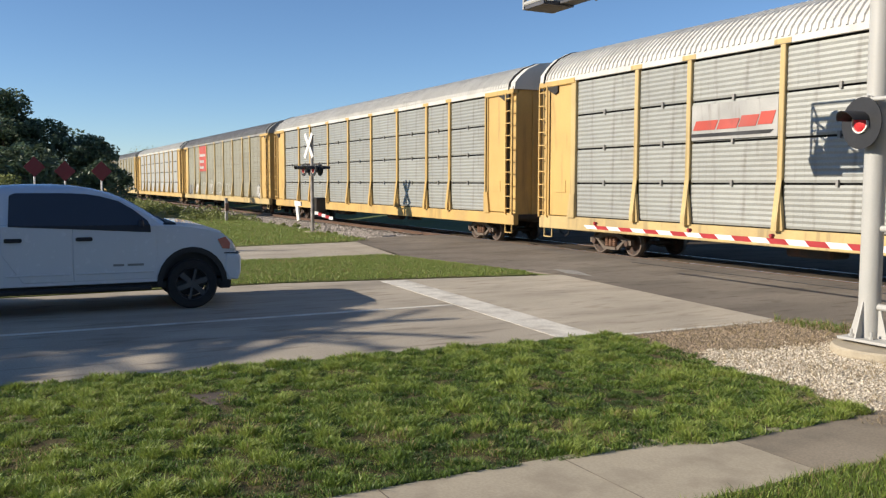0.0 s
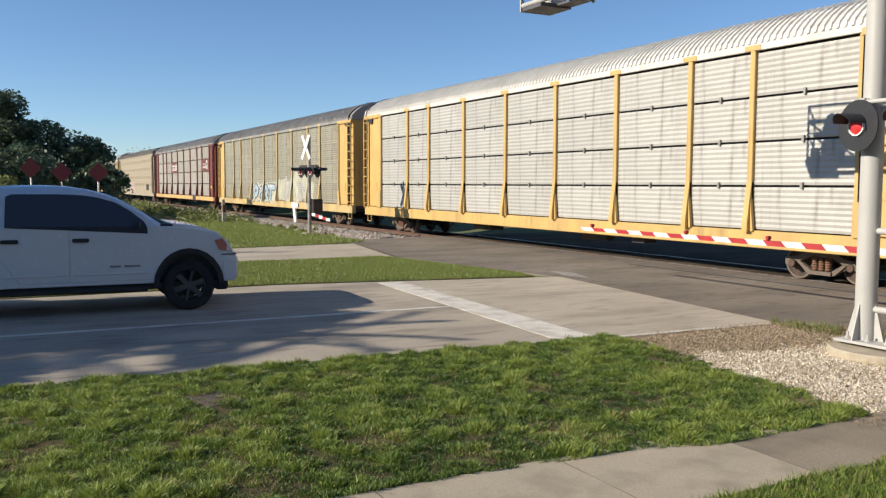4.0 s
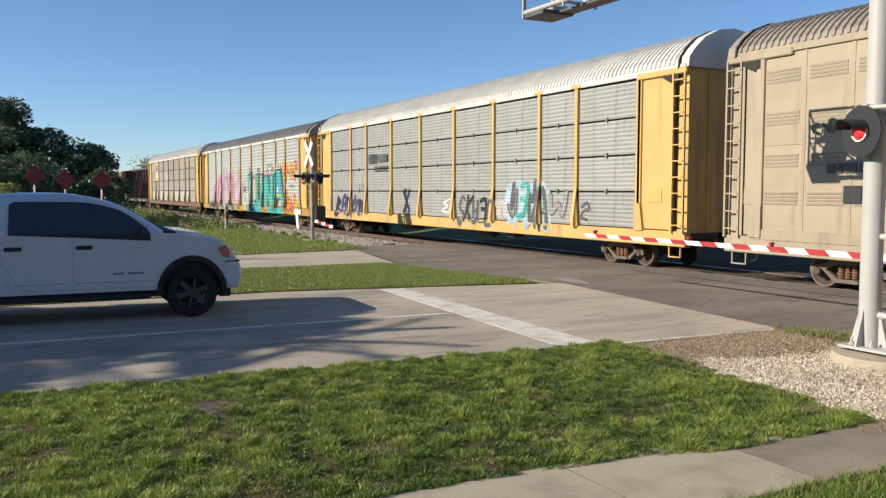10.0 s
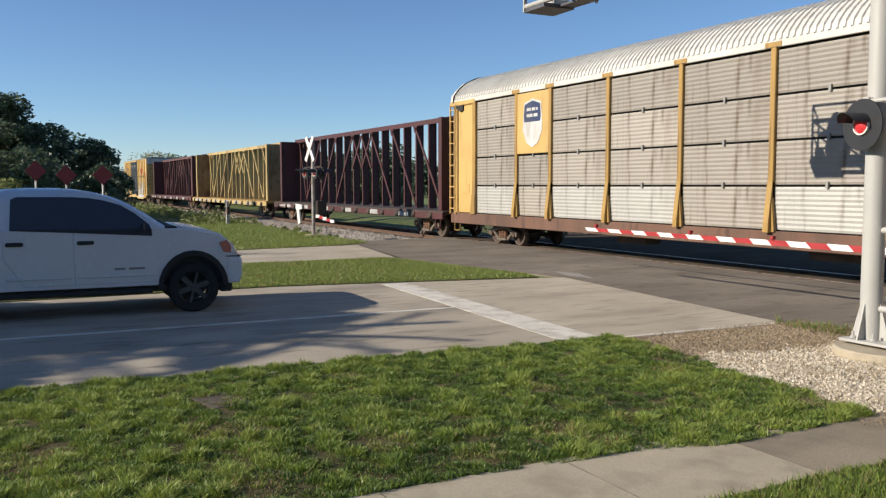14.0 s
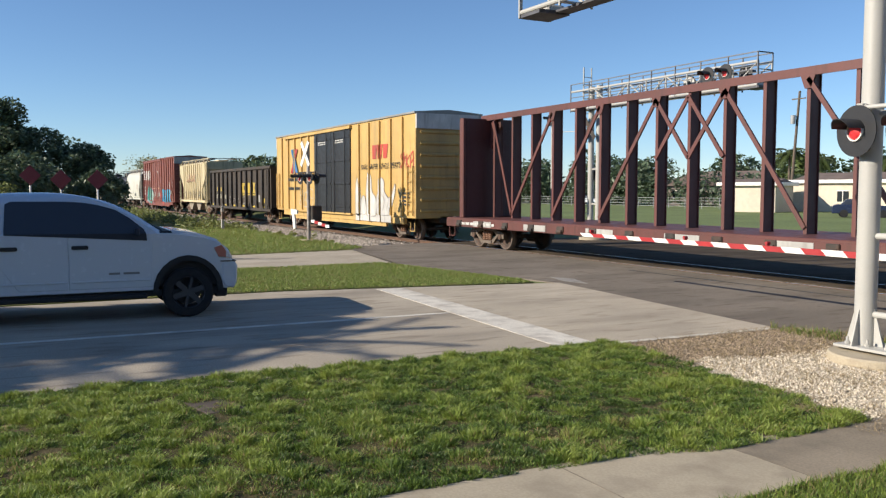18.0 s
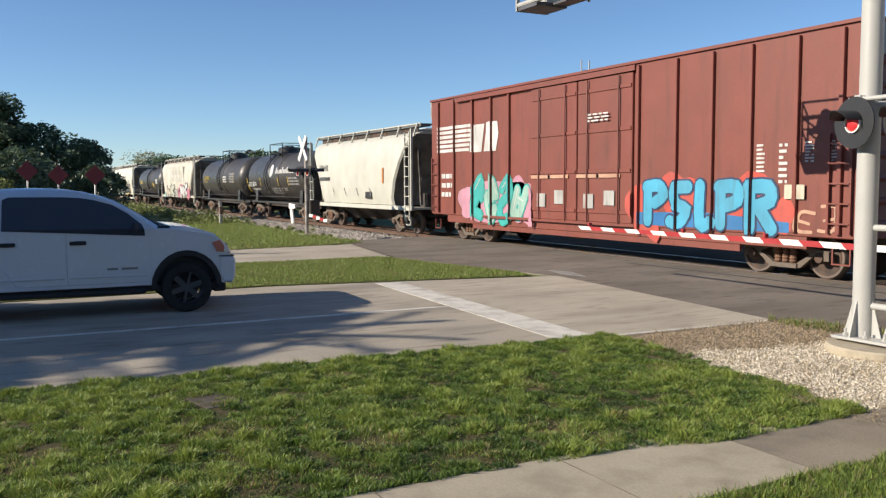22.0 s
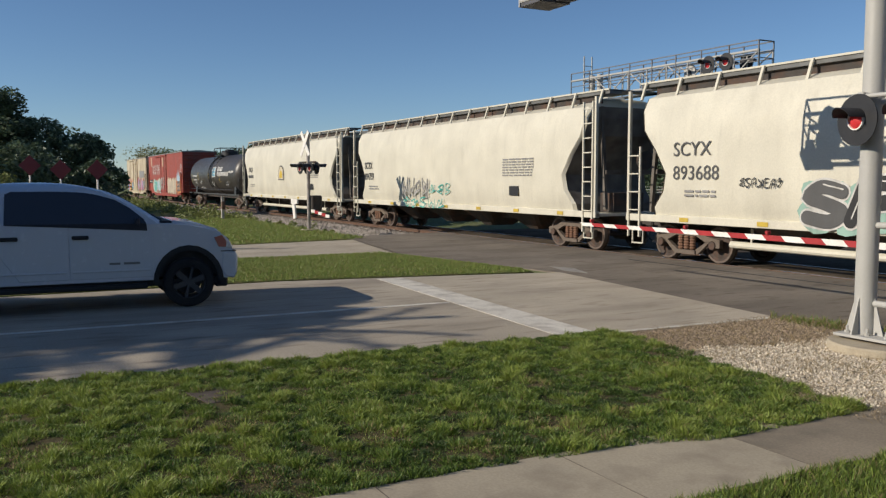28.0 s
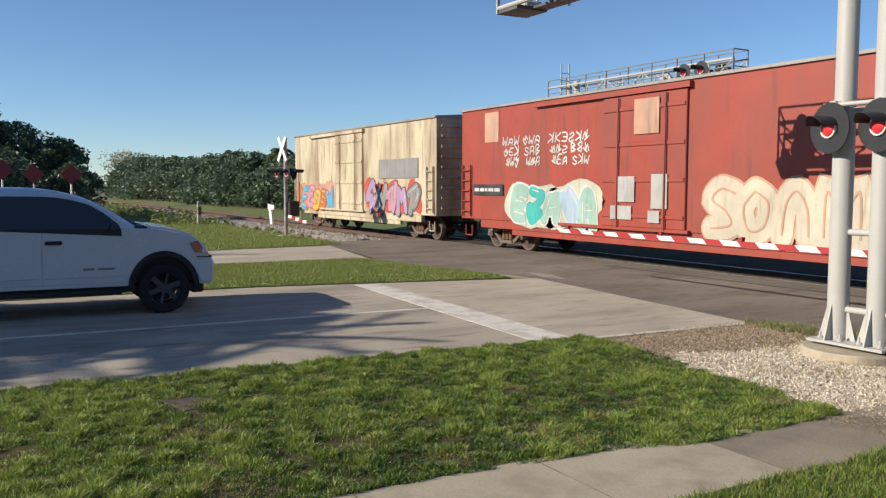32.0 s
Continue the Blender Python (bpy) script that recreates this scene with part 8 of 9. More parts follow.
# ---- crossing signals ----
def lamp_unit(parent, x, y, z, face, hood=0.40, disc=0.30, lens=0.125):
    """A flashing crossing lamp: black disc, red lens and hood. face: +1 looks along +y, -1 along -y."""
    u = part("lamp", Shape().lathe([(0.10, 0.0), (0.10, 0.12), (0.02, 0.14), (0.0, disc), (-0.012, disc), (-0.012, lens)], "y", 32), M_BLACK, parent, "black target disc", smooth=True)
    part("lens", Shape().lathe([(-0.014, lens), (-0.035, lens * 0.8), (-0.05, lens * 0.4), (-0.054, 0.0)], "y", 28), M_LENS, u, "red glass lens", smooth=True)
    part("lens_ring", Shape().lathe([(-0.012, lens + 0.012), (-0.04, lens + 0.012), (-0.04, lens - 0.004), (-0.012, lens - 0.004)], "y", 28), M_WHITE, u)
    h, n = Shape(), 16
    p = []
    for k in range(n + 1):
        a = math.pi * (0.06 + 0.88 * k / n)
        ln = hood * (0.72 + 0.28 * math.sin(a))
        for r in (lens + 0.02, lens + 0.028):
            p += [(r * math.cos(a), -0.012, r * math.sin(a)), (r * math.cos(a), -0.012 - ln, r * math.sin(a))]
    f = []
    for k in range(n):
        b, c = 4 * k, 4 * k + 4
        f += [(b, b + 1, c + 1, c), (b + 2, c + 2, c + 3, b + 3), (b + 1, b + 3, c + 3, c + 1)]
    part("hood", h.add(p, f), M_BLACK, u, smooth=True)
    u.matrix_basis = pose(x, y, z, 0, 0, 0 if face < 0 else 180)
    return u


def cantilever(at, reach, turn, label, arm_z, rail_mat, mid=0.0, back=0.5, lamps=(-6.55, -5.75)):
    """A signal bridge: two columns on one plate, a truss arm with walkway over the road, lamps at mast and arm. The arm runs along local -x, and traffic comes from -y."""
    t = thing("signal_cantilever", label, "railway signal")
    part("footing", Shape().lathe([(-0.2, 0.0), (-0.2, 0.62), (0.10, 0.62), (0.12, 0.60), (0.12, 0.0)], "z", 40), M_PAVING, t, "round concrete footing")
    part("base_plate", Shape().box(-0.50, 0.50, -0.26, 0.26, 0.15, 0.185, 0.005), M_GALV, t)
    for sx in (-0.26, 0.26):
        col = part("column", Shape().tube((sx, 0, 0.185), (sx, 0, arm_z + 1.0), 0.125, 24), M_GALV, t, smooth=True)
        for a in (0, 90, 180, 270):
            c, s = math.cos(radians(a)), math.sin(radians(a))
            g = Shape()
            w = Vector((-s, c, 0)) * 0.009
            q = [Vector((sx + c * 0.12, s * 0.12, 0.185)), Vector((sx + c * 0.25, s * 0.25, 0.185)), Vector((sx + c * 0.13, s * 0.13, 0.62)), Vector((sx + c * 0.12, s * 0.12, 0.62))]
            g.add([v + w for v in q] + [v - w for v in q], [(0, 1, 2, 3), (7, 6, 5, 4), (0, 4, 5, 1), (1, 5, 6, 2), (2, 6, 7, 3), (3, 7, 4, 0)])
            part("gusset", g, M_GALV, col)
        for a in (45, 135, 225, 315):
            c, s = math.cos(radians(a)) * 0.19, math.sin(radians(a)) * 0.19
            part("anchor_bolt", Shape().tube((sx + c, s, 0.12), (sx + c, s, 0.27), 0.016, 8).tube((sx + c, s, 0.185), (sx + c, s, 0.215), 0.03, 6), M_GALV, col)
    for z in (0.56, 1.5, 2.95):
        part("tie_pipe", Shape().tube((-0.2, 0, z), (0.45 if z < 2 else 0.2, 0, z), 0.04, 12), M_GALV, t)
    # lamps on the mast
    part("lamp_bar", Shape().tube((-0.42, -0.17, 3.02), (0.55, -0.17, 3.02), 0.028, 10).tube((-0.26, 0, 3.02), (-0.26, -0.17, 3.02), 0.05, 10).tube((0.26, 0, 3.02), (0.26, -0.17, 3.02), 0.05, 10).box(-0.33, -0.24, -0.21, -0.12, 2.97, 3.07, 0.01), M_GALV, t)
    for lx in (-0.30, 0.34):
        lamp_unit(t, lx, -0.22, 2.745, -1, hood=0.30, disc=0.305, lens=0.11).rotation_euler.z = radians(-10)
        part("lamp_stem", Shape().tube((lx, -0.17, 2.74), (lx, -0.17, 3.02), 0.022, 8), M_GALV, t)
    # arm
    n = max(5, round(reach / 1.15))
    xs = [-0.26 - (reach - 0.26) * k / n for k in range(n + 1)]
    z0, z1 = arm_z, arm_z + 0.85
    for y in (mid - 0.31, mid + 0.31):
        for z in (z0 + 0.1, z1):
            part("chord", Shape().tube((back, y, z), (-reach, y, z), 0.045, 10), M_GALV, t)
        for k, (a, c) in enumerate(zip(xs, xs[1:])):
            part("truss_post", Shape().tube((c, y, z0 + 0.1), (c, y, z1), 0.028, 8), M_GALV, t)
            part("truss_diagonal", Shape().tube((a, y, z0 + 0.1 if k % 2 else z1), (c, y, z1 if k % 2 else z0 + 0.1), 0.024, 8), M_GALV, t)
    for c in xs:
        part("cross_tie", Shape().tube((c, mid - 0.31, z0 + 0.1), (c, mid + 0.31, z0 + 0.1), 0.028, 8), M_GALV, t)
    part("walkway", Shape().box(-reach - 0.05, -reach + 0.62, mid - 0.33, mid + 0.33, z0, z0 + 0.07).box(-reach + 0.62, back, mid + 0.02, mid + 0.33, z0 + 0.03, z0 + 0.07), M_ALLOYGRATE, t, "dark grating walkway")
    for y in (mid - 0.34, mid + 0.34):
        for k in range(n + 1):
            x = back - (reach + back) * k / n
            part("rail_post", Shape().bar((x, y, z0), (x, y, z0 + 1.15), 0.035, 0.035), rail_mat, t)
        part("handrail", Shape().bar((back, y, z0 + 1.15), (-reach, y, z0 + 1.15), 0.035, 0.035).bar((back, y, z0 + 0.6), (-reach, y, z0 + 0.6), 0.03, 0.03), rail_mat, t)
    part("end_rail", Shape().bar((-reach, mid - 0.34, z0 + 1.15), (-reach, mid + 0.34, z0 + 1.15), 0.035, 0.035).bar((-reach, mid - 0.34, z0 + 0.6), (-reach, mid + 0.34, z0 + 0.6), 0.03, 0.03), rail_mat, t)
    for lx in lamps:
        lamp_unit(t, lx, mid - 0.37, z0 + 0.62, -1)
        lamp_unit(t, lx + 0.2, mid + 0.37, z0 + 0.62, 1)
    if reach > 8:
        for lx in (-5.0, -5.8):
            lamp_unit(t, lx, mid - 0.37, z0 + 0.55, -1)
            part("lamp_back", Shape().lathe([(-0.30, 0.0), (-0.30, 0.16), (-0.33, 0.28), (-0.34, 0.28), (-0.34, 0.0)], "y", 24, (lx, 0, z0 + 0.55)), M_GALV, t)
    part("floodlight", Shape().box(-reach + 0.1, -reach + 0.3, -0.2, 0.2, z0 + 0.05, z0 + 0.25, 0.03), M_GALV, t)
    t.matrix_basis = pose(*at, 0, 0, turn)
    return t


M_ALLOYGRATE = mat("steel_grating", (0.10, 0.10, 0.11), 0.6, metal=0.4, vary=0.15)
M_GREYRAIL = mat("grey_handrail", (0.16, 0.16, 0.17), 0.6, metal=0.3)
near = cantilever((-6.34, 9.28, 0.0), 7.0, 0, "white steel signal bridge on a round footing with red lamps", 5.2, M_GALV, -0.28)
far = cantilever((-28.4, 22.2, -0.02), 8.75, 180, "white signal bridge with a truss arm beyond the track", 5.38, M_GREYRAIL, 0.0, 1.25, (-7.6, -6.8))
# ladder on the far columns
lad = Shape().bar((0.55, -0.2, 0.3), (0.55, -0.2, 7.2), 0.04, 0.04).bar((0.55, 0.2, 0.3), (0.55, 0.2, 7.2), 0.04, 0.04)
for k in range(22):
    lad.bar((0.55, -0.2, 0.5 + 0.3 * k), (0.55, 0.2, 0.5 + 0.3 * k), 0.025, 0.025)
part("column_ladder", lad, M_GALV, far)
part("crossbuck_blade", Shape().bar((-0.35, 0.3, 4.2), (0.35, 0.3, 5.1), 0.02, 0.2), M_DARK, far)
part("crossbuck_blade", Shape().bar((0.35, 0.32, 4.2), (-0.35, 0.32, 5.1), 0.02, 0.2), M_DARK, far)

# lowered gate
gate = thing("crossing_gate", "lowered crossing gate arm with red and white stripes", "crossing gate")
GX0, GX1, GY, GZ = -14.94, -4.6, 11.35, 1.08
part("mechanism", Shape().box(-4.75, -4.25, 11.1, 11.65, 0.75, 1.5, 0.04).tube((-4.5, 11.35, 0), (-4.5, 11.35, 0.75), 0.09, 14).box(-4.75, -4.25, 11.1, 11.6, 0.0, 0.06), M_GALV, gate)
part("counterweight", Shape().box(-4.3, -3.2, 11.70, 11.77, 1.05, 1.22).box(-3.5, -3.1, 11.6, 11.85, 0.95, 1.35, 0.03), M_DARK, gate)
n = 27
for k in range(n):
    a, b = GX0 + (GX1 - GX0) * k / n, GX0 + (GX1 - GX0) * (k + 1) / n
    ha, hb = 0.036 + 0.018 * k / n, 0.036 + 0.018 * (k + 1) / n
    part("stripe", Shape().extrude([(a + 0.05, GZ - ha), (b + 0.05, GZ - hb), (b - 0.05, GZ + hb), (a - 0.05, GZ + ha)], "y", GY - 0.014, GY + 0.014), M_RED if k % 2 else M_WHITE, gate)
for x in (-14.6, -11.8, -9.9):
    part("gate_lamp", Shape().box(x - 0.03, x + 0.03, GY - 0.03, GY + 0.03, GZ + 0.04, GZ + 0.11, 0.01).tube((x, GY - 0.04, GZ + 0.09), (x, GY + 0.04, GZ + 0.09), 0.03, 12), M_RED, gate)


def flasher_mast():
    """The older mast across the road: crossbuck, two pairs of lamps, a gate with its weights."""
    t = thing("crossing_mast", "weathered crossing mast with a white crossbuck and black lamps", "railway signal")
    part("mast", Shape().tube((0, 0, 0), (0, 0, 3.95), 0.07, 16), mat("weathered_mast", (0.27, 0.24, 0.215), 0.7, vary=0.3, stain=(0.5, 0.48, 0.45), stain_scale=3, stain_amount=0.7), t)
    part("foot", Shape().box(-0.3, 0.3, -0.3, 0.3, -0.05, 0.10, 0.03), M_PAVING, t)
    for sg in (-1, 1):
        part("crossbuck_blade", Shape().bar((-0.33 * sg, -0.14 - 0.01 * sg, 3.04), (0.33 * sg, -0.14 - 0.01 * sg, 3.98), 0.02, 0.18), M_WHITE, t, "white crossbuck blade")
    part("crossbuck_arm", Shape().tube((0, 0, 3.51), (0, -0.14, 3.51), 0.03, 8), M_DARK, t)
    part("lamp_bar", Shape().tube((-0.62, 0, 2.78), (0.62, 0, 2.78), 0.03, 8), M_DARK, t)
    for x in (-0.42, 0.42):
        lamp_unit(t, x, -0.14, 2.55, -1, hood=0.42, disc=0.25, lens=0.13)
        lamp_unit(t, x, 0.14, 2.55, 1, hood=0.42, disc=0.25, lens=0.13)
        part("lamp_stem", Shape().tube((x, 0, 2.55), (x, 0, 2.78), 0.025, 8), M_DARK, t)
    part("gate_mechanism", Shape().box(-0.22, 0.22, 0.05, 0.5, 0.85, 1.45, 0.04), M_DARK, t)
    part("counterweight", Shape().extrude([(-0.75, 1.32), (-0.2, 1.28), (-0.2, 1.12), (-0.45, 1.1), (-0.35, 0.55), (-0.55, 0.5), (-0.66, 1.08), (-0.75, 1.12)], "y", -0.42, -0.36), M_WHITE, t, "white counterweight arm")
    for k in range(5):
        part("gate_stripe", Shape().box(0.25 + 0.3 * k, 0.55 + 0.3 * k, -0.03, 0.0, 0.78 - 0.04 * k, 0.90 - 0.04 * k), M_RED if k % 2 else M_WHITE, t)
    part("bell", Shape().lathe([(3.98, 0.0), (3.97, 0.06), (3.90, 0.09)], "z", 12), M_DARK, t)
    t.matrix_basis = pose(-32.55, 11.15, -0.02, 0, 0, 8)


flasher_mast()

# whistle post beside the track
wp = thing("track_post", "short weathered white post beside the track", "post")
part("post", Shape().box(-0.07, 0.07, -0.07, 0.07, -0.2, 1.22, 0.015), mat("flaking_white", (0.5, 0.48, 0.44), 0.8, stain=(0.12, 0.08, 0.06), stain_scale=3, stain_amount=0.9), wp)
part("plate", Shape().box(0.06, 0.24, -0.09, 0.09, 0.55, 0.95, 0.02), mat("rusty_plate", (0.12, 0.07, 0.05), 0.8), wp)
wp.matrix_basis = pose(-44.3, 10.5, 0)

# red end-of-road markers
for k, (x, y, z) in enumerate(((-26.6, 0.93, 2.46), (-26.3, 1.70, 2.34), (-25.85, 2.62, 2.34))):
    m = thing("road_marker", "dull red diamond marker on a thin white post", "road sign", "red markers beside the road")
    part("post", Shape().box(-0.025, 0.025, -0.02, 0.02, 0.0, z - 0.2, 0.004), M_WHITE, m)
    # Plate red is darkened for the shade the markers stand in.
    part("sign_plate", Shape().add([(0.03, 0, z - 0.29), (0.03, 0.29, z), (0.03, 0, z + 0.29), (0.03, -0.29, z), (0.022, 0, z - 0.29), (0.022, 0.29, z), (0.022, 0, z + 0.29), (0.022, -0.29, z)],
                                   [(0, 1, 2, 3), (7, 6, 5, 4), (0, 4, 5, 1), (1, 5, 6, 2), (2, 6, 7, 3), (3, 7, 4, 0)]), mat("shade_dimmed_sign_red", (0.12, 0.008, 0.018), 0.5), m, "red diamond plate")
    m.matrix_basis = pose(x, y, 0, 0, 0, 12)

# valve cover in the lawn
vc = thing("utility_cover", "dark weathered cover plate sunk in the lawn", "utility cover")
part("frame", Shape().box(-0.30, 0.30, -0.22, 0.22, -0.05, 0.030, 0.008), M_PLASTIC, vc)
part("lid", Shape().box(-0.27, 0.27, -0.19, 0.19, 0.0, 0.038, 0.006), mat("rusty_lid", (0.085, 0.065, 0.05), 0.9, vary=0.3), vc)
vc.matrix_basis = pose(-7.95, 1.78, -0.012, 0, 0, 12)


# ---- trees ----
def leafy(shape, r, centre, radius, n, size, flat=0.75, squash=0.8):
    """n leaf clumps near the surface of an uneven ball."""
    for _ in range(n):
        d = Vector((r.gauss(0, 1), r.gauss(0, 1), r.gauss(0, 1)))
        if d.length < 0.01:
            continue
        d.normalize()
        q = radius * (0.55 + 0.5 * r.random() ** 0.6) * (1 + 0.25 * noise.noise(d * 2.2 + Vector(centre)))
        c = Vector(centre) + Vector((d.x * q, d.y * q, d.z * q * squash))
        u = Vector((r.gauss(0, 1), r.gauss(0, 1), r.gauss(0, 0.6))).normalized() * size * r.uniform(0.6, 1.3)
        w = u.orthogonal().normalized()
        w.rotate(Matrix.Rotation(r.uniform(0, 6.28), 3, u.normalized()))
        w *= u.length * flat * 0.55
        k = len(shape.v)
        shape.v += [tuple(c - u), tuple(c + w), tuple(c + u), tuple(c - w)]
        shape.f.append((k, k + 1, k + 2, k + 3))


def leaf_mesh(shape, name, material):
    me = bpy.data.meshes.new(name)
    me.from_pydata(shape.v, [], shape.f)
    me.materials.append(material)
    return me


L_DARK = leaf_mat("leaf_dark", (0.098, 0.138, 0.078), 0.5, 0.5)
L_MID = leaf_mat("leaf_mid", (0.095, 0.13, 0.035), 0.55, 0.4)
L_OLIVE = leaf_mat("leaf_olive", (0.195, 0.22, 0.07), 0.6, 0.4)
L_PALE = leaf_mat("leaf_pale", (0.30, 0.30, 0.17), 0.6, 0.35)
L_PALM = leaf_mat("leaf_palm", (0.075, 0.10, 0.030), 0.5, 0.3)
M_BARK = mat("bark", (0.13, 0.10, 0.075), 0.9, vary=0.3, bump=0.5)


def tree(x, y, height, spread_r, leaf, label, seed, n=2600, size=0.28, trunk=0.22, low=0.25, lobes=9):
    r = random.Random(seed)
    t = thing("tree", label, "tree")
    tr = Shape().tube((0, 0, -0.1), (0.1, 0.05, height * low), trunk, 10, trunk * 0.75)
    cr = Shape()
    for k in range(lobes):
        a = 2 * math.pi * k / lobes + r.uniform(-0.3, 0.3)
        rr = spread_r * r.uniform(0.25, 0.72)
        c = (math.cos(a) * rr, math.sin(a) * rr, height * r.uniform(low + 0.2, 0.86))
        tr.tube((0.1, 0.05, height * low * 0.95), (c[0] * 0.8, c[1] * 0.8, c[2]), trunk * 0.45, 7, trunk * 0.1)
        leafy(cr, r, c, spread_r * r.uniform(0.34, 0.55), n // lobes, size)
    leafy(cr, r, (0, 0, height * 0.78), spread_r * 0.5, n // 4, size)
    part("trunk", tr, M_BARK, t)
    part("crown", leaf_mesh(cr, "crown", leaf), None, t)
    t.matrix_basis = pose(x, y, ground_z(x, y))
    return t


def fronds(shape, r, n, length, droop, leaflets=26, width=0.05, up0=0.9, spike=0.30):
    for k in range(n):
        a = 2 * math.pi * k / n + r.uniform(-0.2, 0.2)
        up = r.uniform(-0.35, up0)
        c, s = math.cos(a), math.sin(a)
        pts = []
        for j in range(9):
            q = j / 8
            pts.append(Vector((c * length * q * math.cos(up * 0.6), s * length * q * math.cos(up * 0.6), length * (up * q - droop * q * q))))
        for a0, a1 in zip(pts, pts[1:]):
            shape.bar(a0, a1, 0.045, 0.03)
        side = Vector((-s, c, 0))
        for j in range(leaflets):
            q = 0.18 + 0.82 * j / leaflets
            i = min(7, int(q * 8))
            p = pts[i].lerp(pts[i + 1], q * 8 - i)
            ln = length * spike * (1 - 0.6 * abs(q - 0.45))
            fw = (pts[i + 1] - pts[i]).normalized()
            for sg in (-1, 1):
                tip = p + side * sg * ln * 0.85 + fw * ln * 0.55 + Vector((0, 0, -ln * r.uniform(0.15, 0.5)))
                w = fw * width
                kk = len(shape.v)
                shape.v += [tuple(p - w), tuple(p + w), tuple(tip)]
                shape.f.append((kk, kk + 1, kk + 2))


def palm(x, y, height, length, label, seed, n=22, droop=0.75, trunk=0.17, lean=(0.0, 0.0), up0=0.9, spike=0.30, leaflets=26):
    r = random.Random(seed)
    t = thing("palm_tree", label, "palm tree")
    s = Shape()
    prev = Vector((0, 0, -0.1))
    for k in range(1, 9):
        p = Vector((lean[0] * (k / 8) ** 2, lean[1] * (k / 8) ** 2, height * k / 8))
        s.tube(prev, p, trunk * (1.15 - 0.05 * k), 10, trunk * (1.10 - 0.05 * k))
        prev = p
    part("trunk", s, M_BARK, t)
    f = Shape()
    fronds(f, r, n, length, droop, leaflets, up0=up0, spike=spike)
    ob = part("crown", leaf_mesh(f, "crown", L_PALM), None, t)
    ob.matrix_basis = Matrix.Translation(prev)
    t.matrix_basis = pose(x, y, ground_z(x, y))
    return t


# thicket on the near side, left of the track
tree(-60.0, -1.9, 7.2, 3.4, L_DARK, "dense dark broadleaf tree beside the road", 301, 6000, 0.17, low=0.12, lobes=12)
tree(-58.5, 2.7, 6.2, 3.0, L_DARK, "dense dark broadleaf tree beside the track", 302, 6400, 0.15, low=0.10, lobes=13)
tree(-57.0, 5.3, 5.5, 1.8, L_DARK, "bushy dark tree at the thicket's edge", 303, 3600, 0.14, low=0.10, lobes=9)
tree(-62.0, 1.0, 5.8, 3.4, L_DARK, "dark bushy tree in the thicket", 304, 5000, 0.17, low=0.10, lobes=12)
tree(-52.0, 1.5, 4.0, 2.6, L_DARK, "low dark shrub in the thicket", 305, 3000, 0.18, low=0.05, lobes=9)
tree(-53.0, 5.4, 3.3, 1.9, L_DARK, "low dark shrub in the thicket", 306, 2400, 0.16, low=0.05, lobes=9)
tree(-51.0, -3.0, 4.2, 2.8, L_DARK, "low dark shrub in the thicket", 307, 3000, 0.18, low=0.05, lobes=9)
tree(-58.0, 0.5, 8.4, 1.7, L_DARK, "tall ragged dark tree rising over the thicket", 308, 4200, 0.15, low=0.3, lobes=10)
b = tree(-45.0, 0.4, 2.6, 0.7, L_OLIVE, "small pale-leaved bush among dark shrubs", 309, 500, 0.10, trunk=0.04, low=0.3)
# unseen trees, added behind the viewer to block sky light and darken truck reflections
for k, (x, y, h) in enumerate(((-52, -38, 10), (-44, -44, 11), (-36, -47, 10), (-27, -49, 12), (-18, -50, 11), (-9, -50, 12), (0, -48, 11), (9, -44, 12), (17, -38, 11), (23, -30, 12), (27, -21, 11), (30, -12, 12), (32, -3, 11), (34, 6, 12))):
    tree(x, y, h, 6.0, L_MID, "broad leafy tree added out of view to block sky light", 500 + k, 1800, 0.45, low=0.10, lobes=10)
# woods along the far side of the track
rw = random.Random(77)
for k in range(22):
    x = -64 - k * 4.6
    h = 4.3 + rw.uniform(-0.6, 0.6) + 0.10 * k
    tree(x, 27.5 + rw.uniform(-1.5, 2.0) - 0.15 * k, h, 3.6, rw.choice((L_DARK, L_DARK, L_DARK)), "dense green tree in the woods beyond the track", 320 + k, 2200, 0.30, low=0.08, lobes=10)
for k in range(16):
    tree(-66 - 5.6 * k, 24.2 - 0.14 * k, 3.4 + rw.uniform(-0.5, 0.7), 2.9, rw.choice((L_DARK, L_DARK)), "leafy shrub at the woods' edge", 360 + k, 1500, 0.24, trunk=0.1, low=0.05, lobes=8)
tree(-163, 25.5, 8.6, 4.4, L_PALE, "pale sparse tree over the woods", 380, 1400, 0.22, low=0.4, lobes=10)
tree(-150, 27.5, 7.0, 3.6, L_MID, "pale sparse tree over the woods", 381, 1200, 0.22, low=0.4, lobes=10)
palm(-80.0, 27.0, 5.4, 1.5, "cabbage palm standing among the trees", 382, 26, 0.8)
palm(-99.0, 27.5, 5.9, 1.6, "cabbage palm standing among the trees", 383, 26, 0.8)


def weeds(name, x0, x1, y0, y1, n, lo, hi, seed, label):
    r = random.Random(seed)
    s = Shape()
    for _ in range(n):
        x, y = r.uniform(x0, x1), r.uniform(y0, y1)
        h = r.uniform(lo, hi)
        leafy(s, r, (x, y, ground_z(x, y) + h * 0.45), h * 0.55, 26, 0.10, squash=0.9)
    ob = new(name, leaf_mesh(s, name, L_OLIVE))
    tagged(ob, label, "weeds", kind="stuff")


weeds("trackside_weeds", -95, -44, 8.5, 12.6, 330, 0.25, 0.8, 401, "tall pale-green weeds beside the track")
weeds("ballast_weeds", -60, -33, 12.0, 13.6, 34, 0.15, 0.5, 402, "small weeds growing in the ballast")

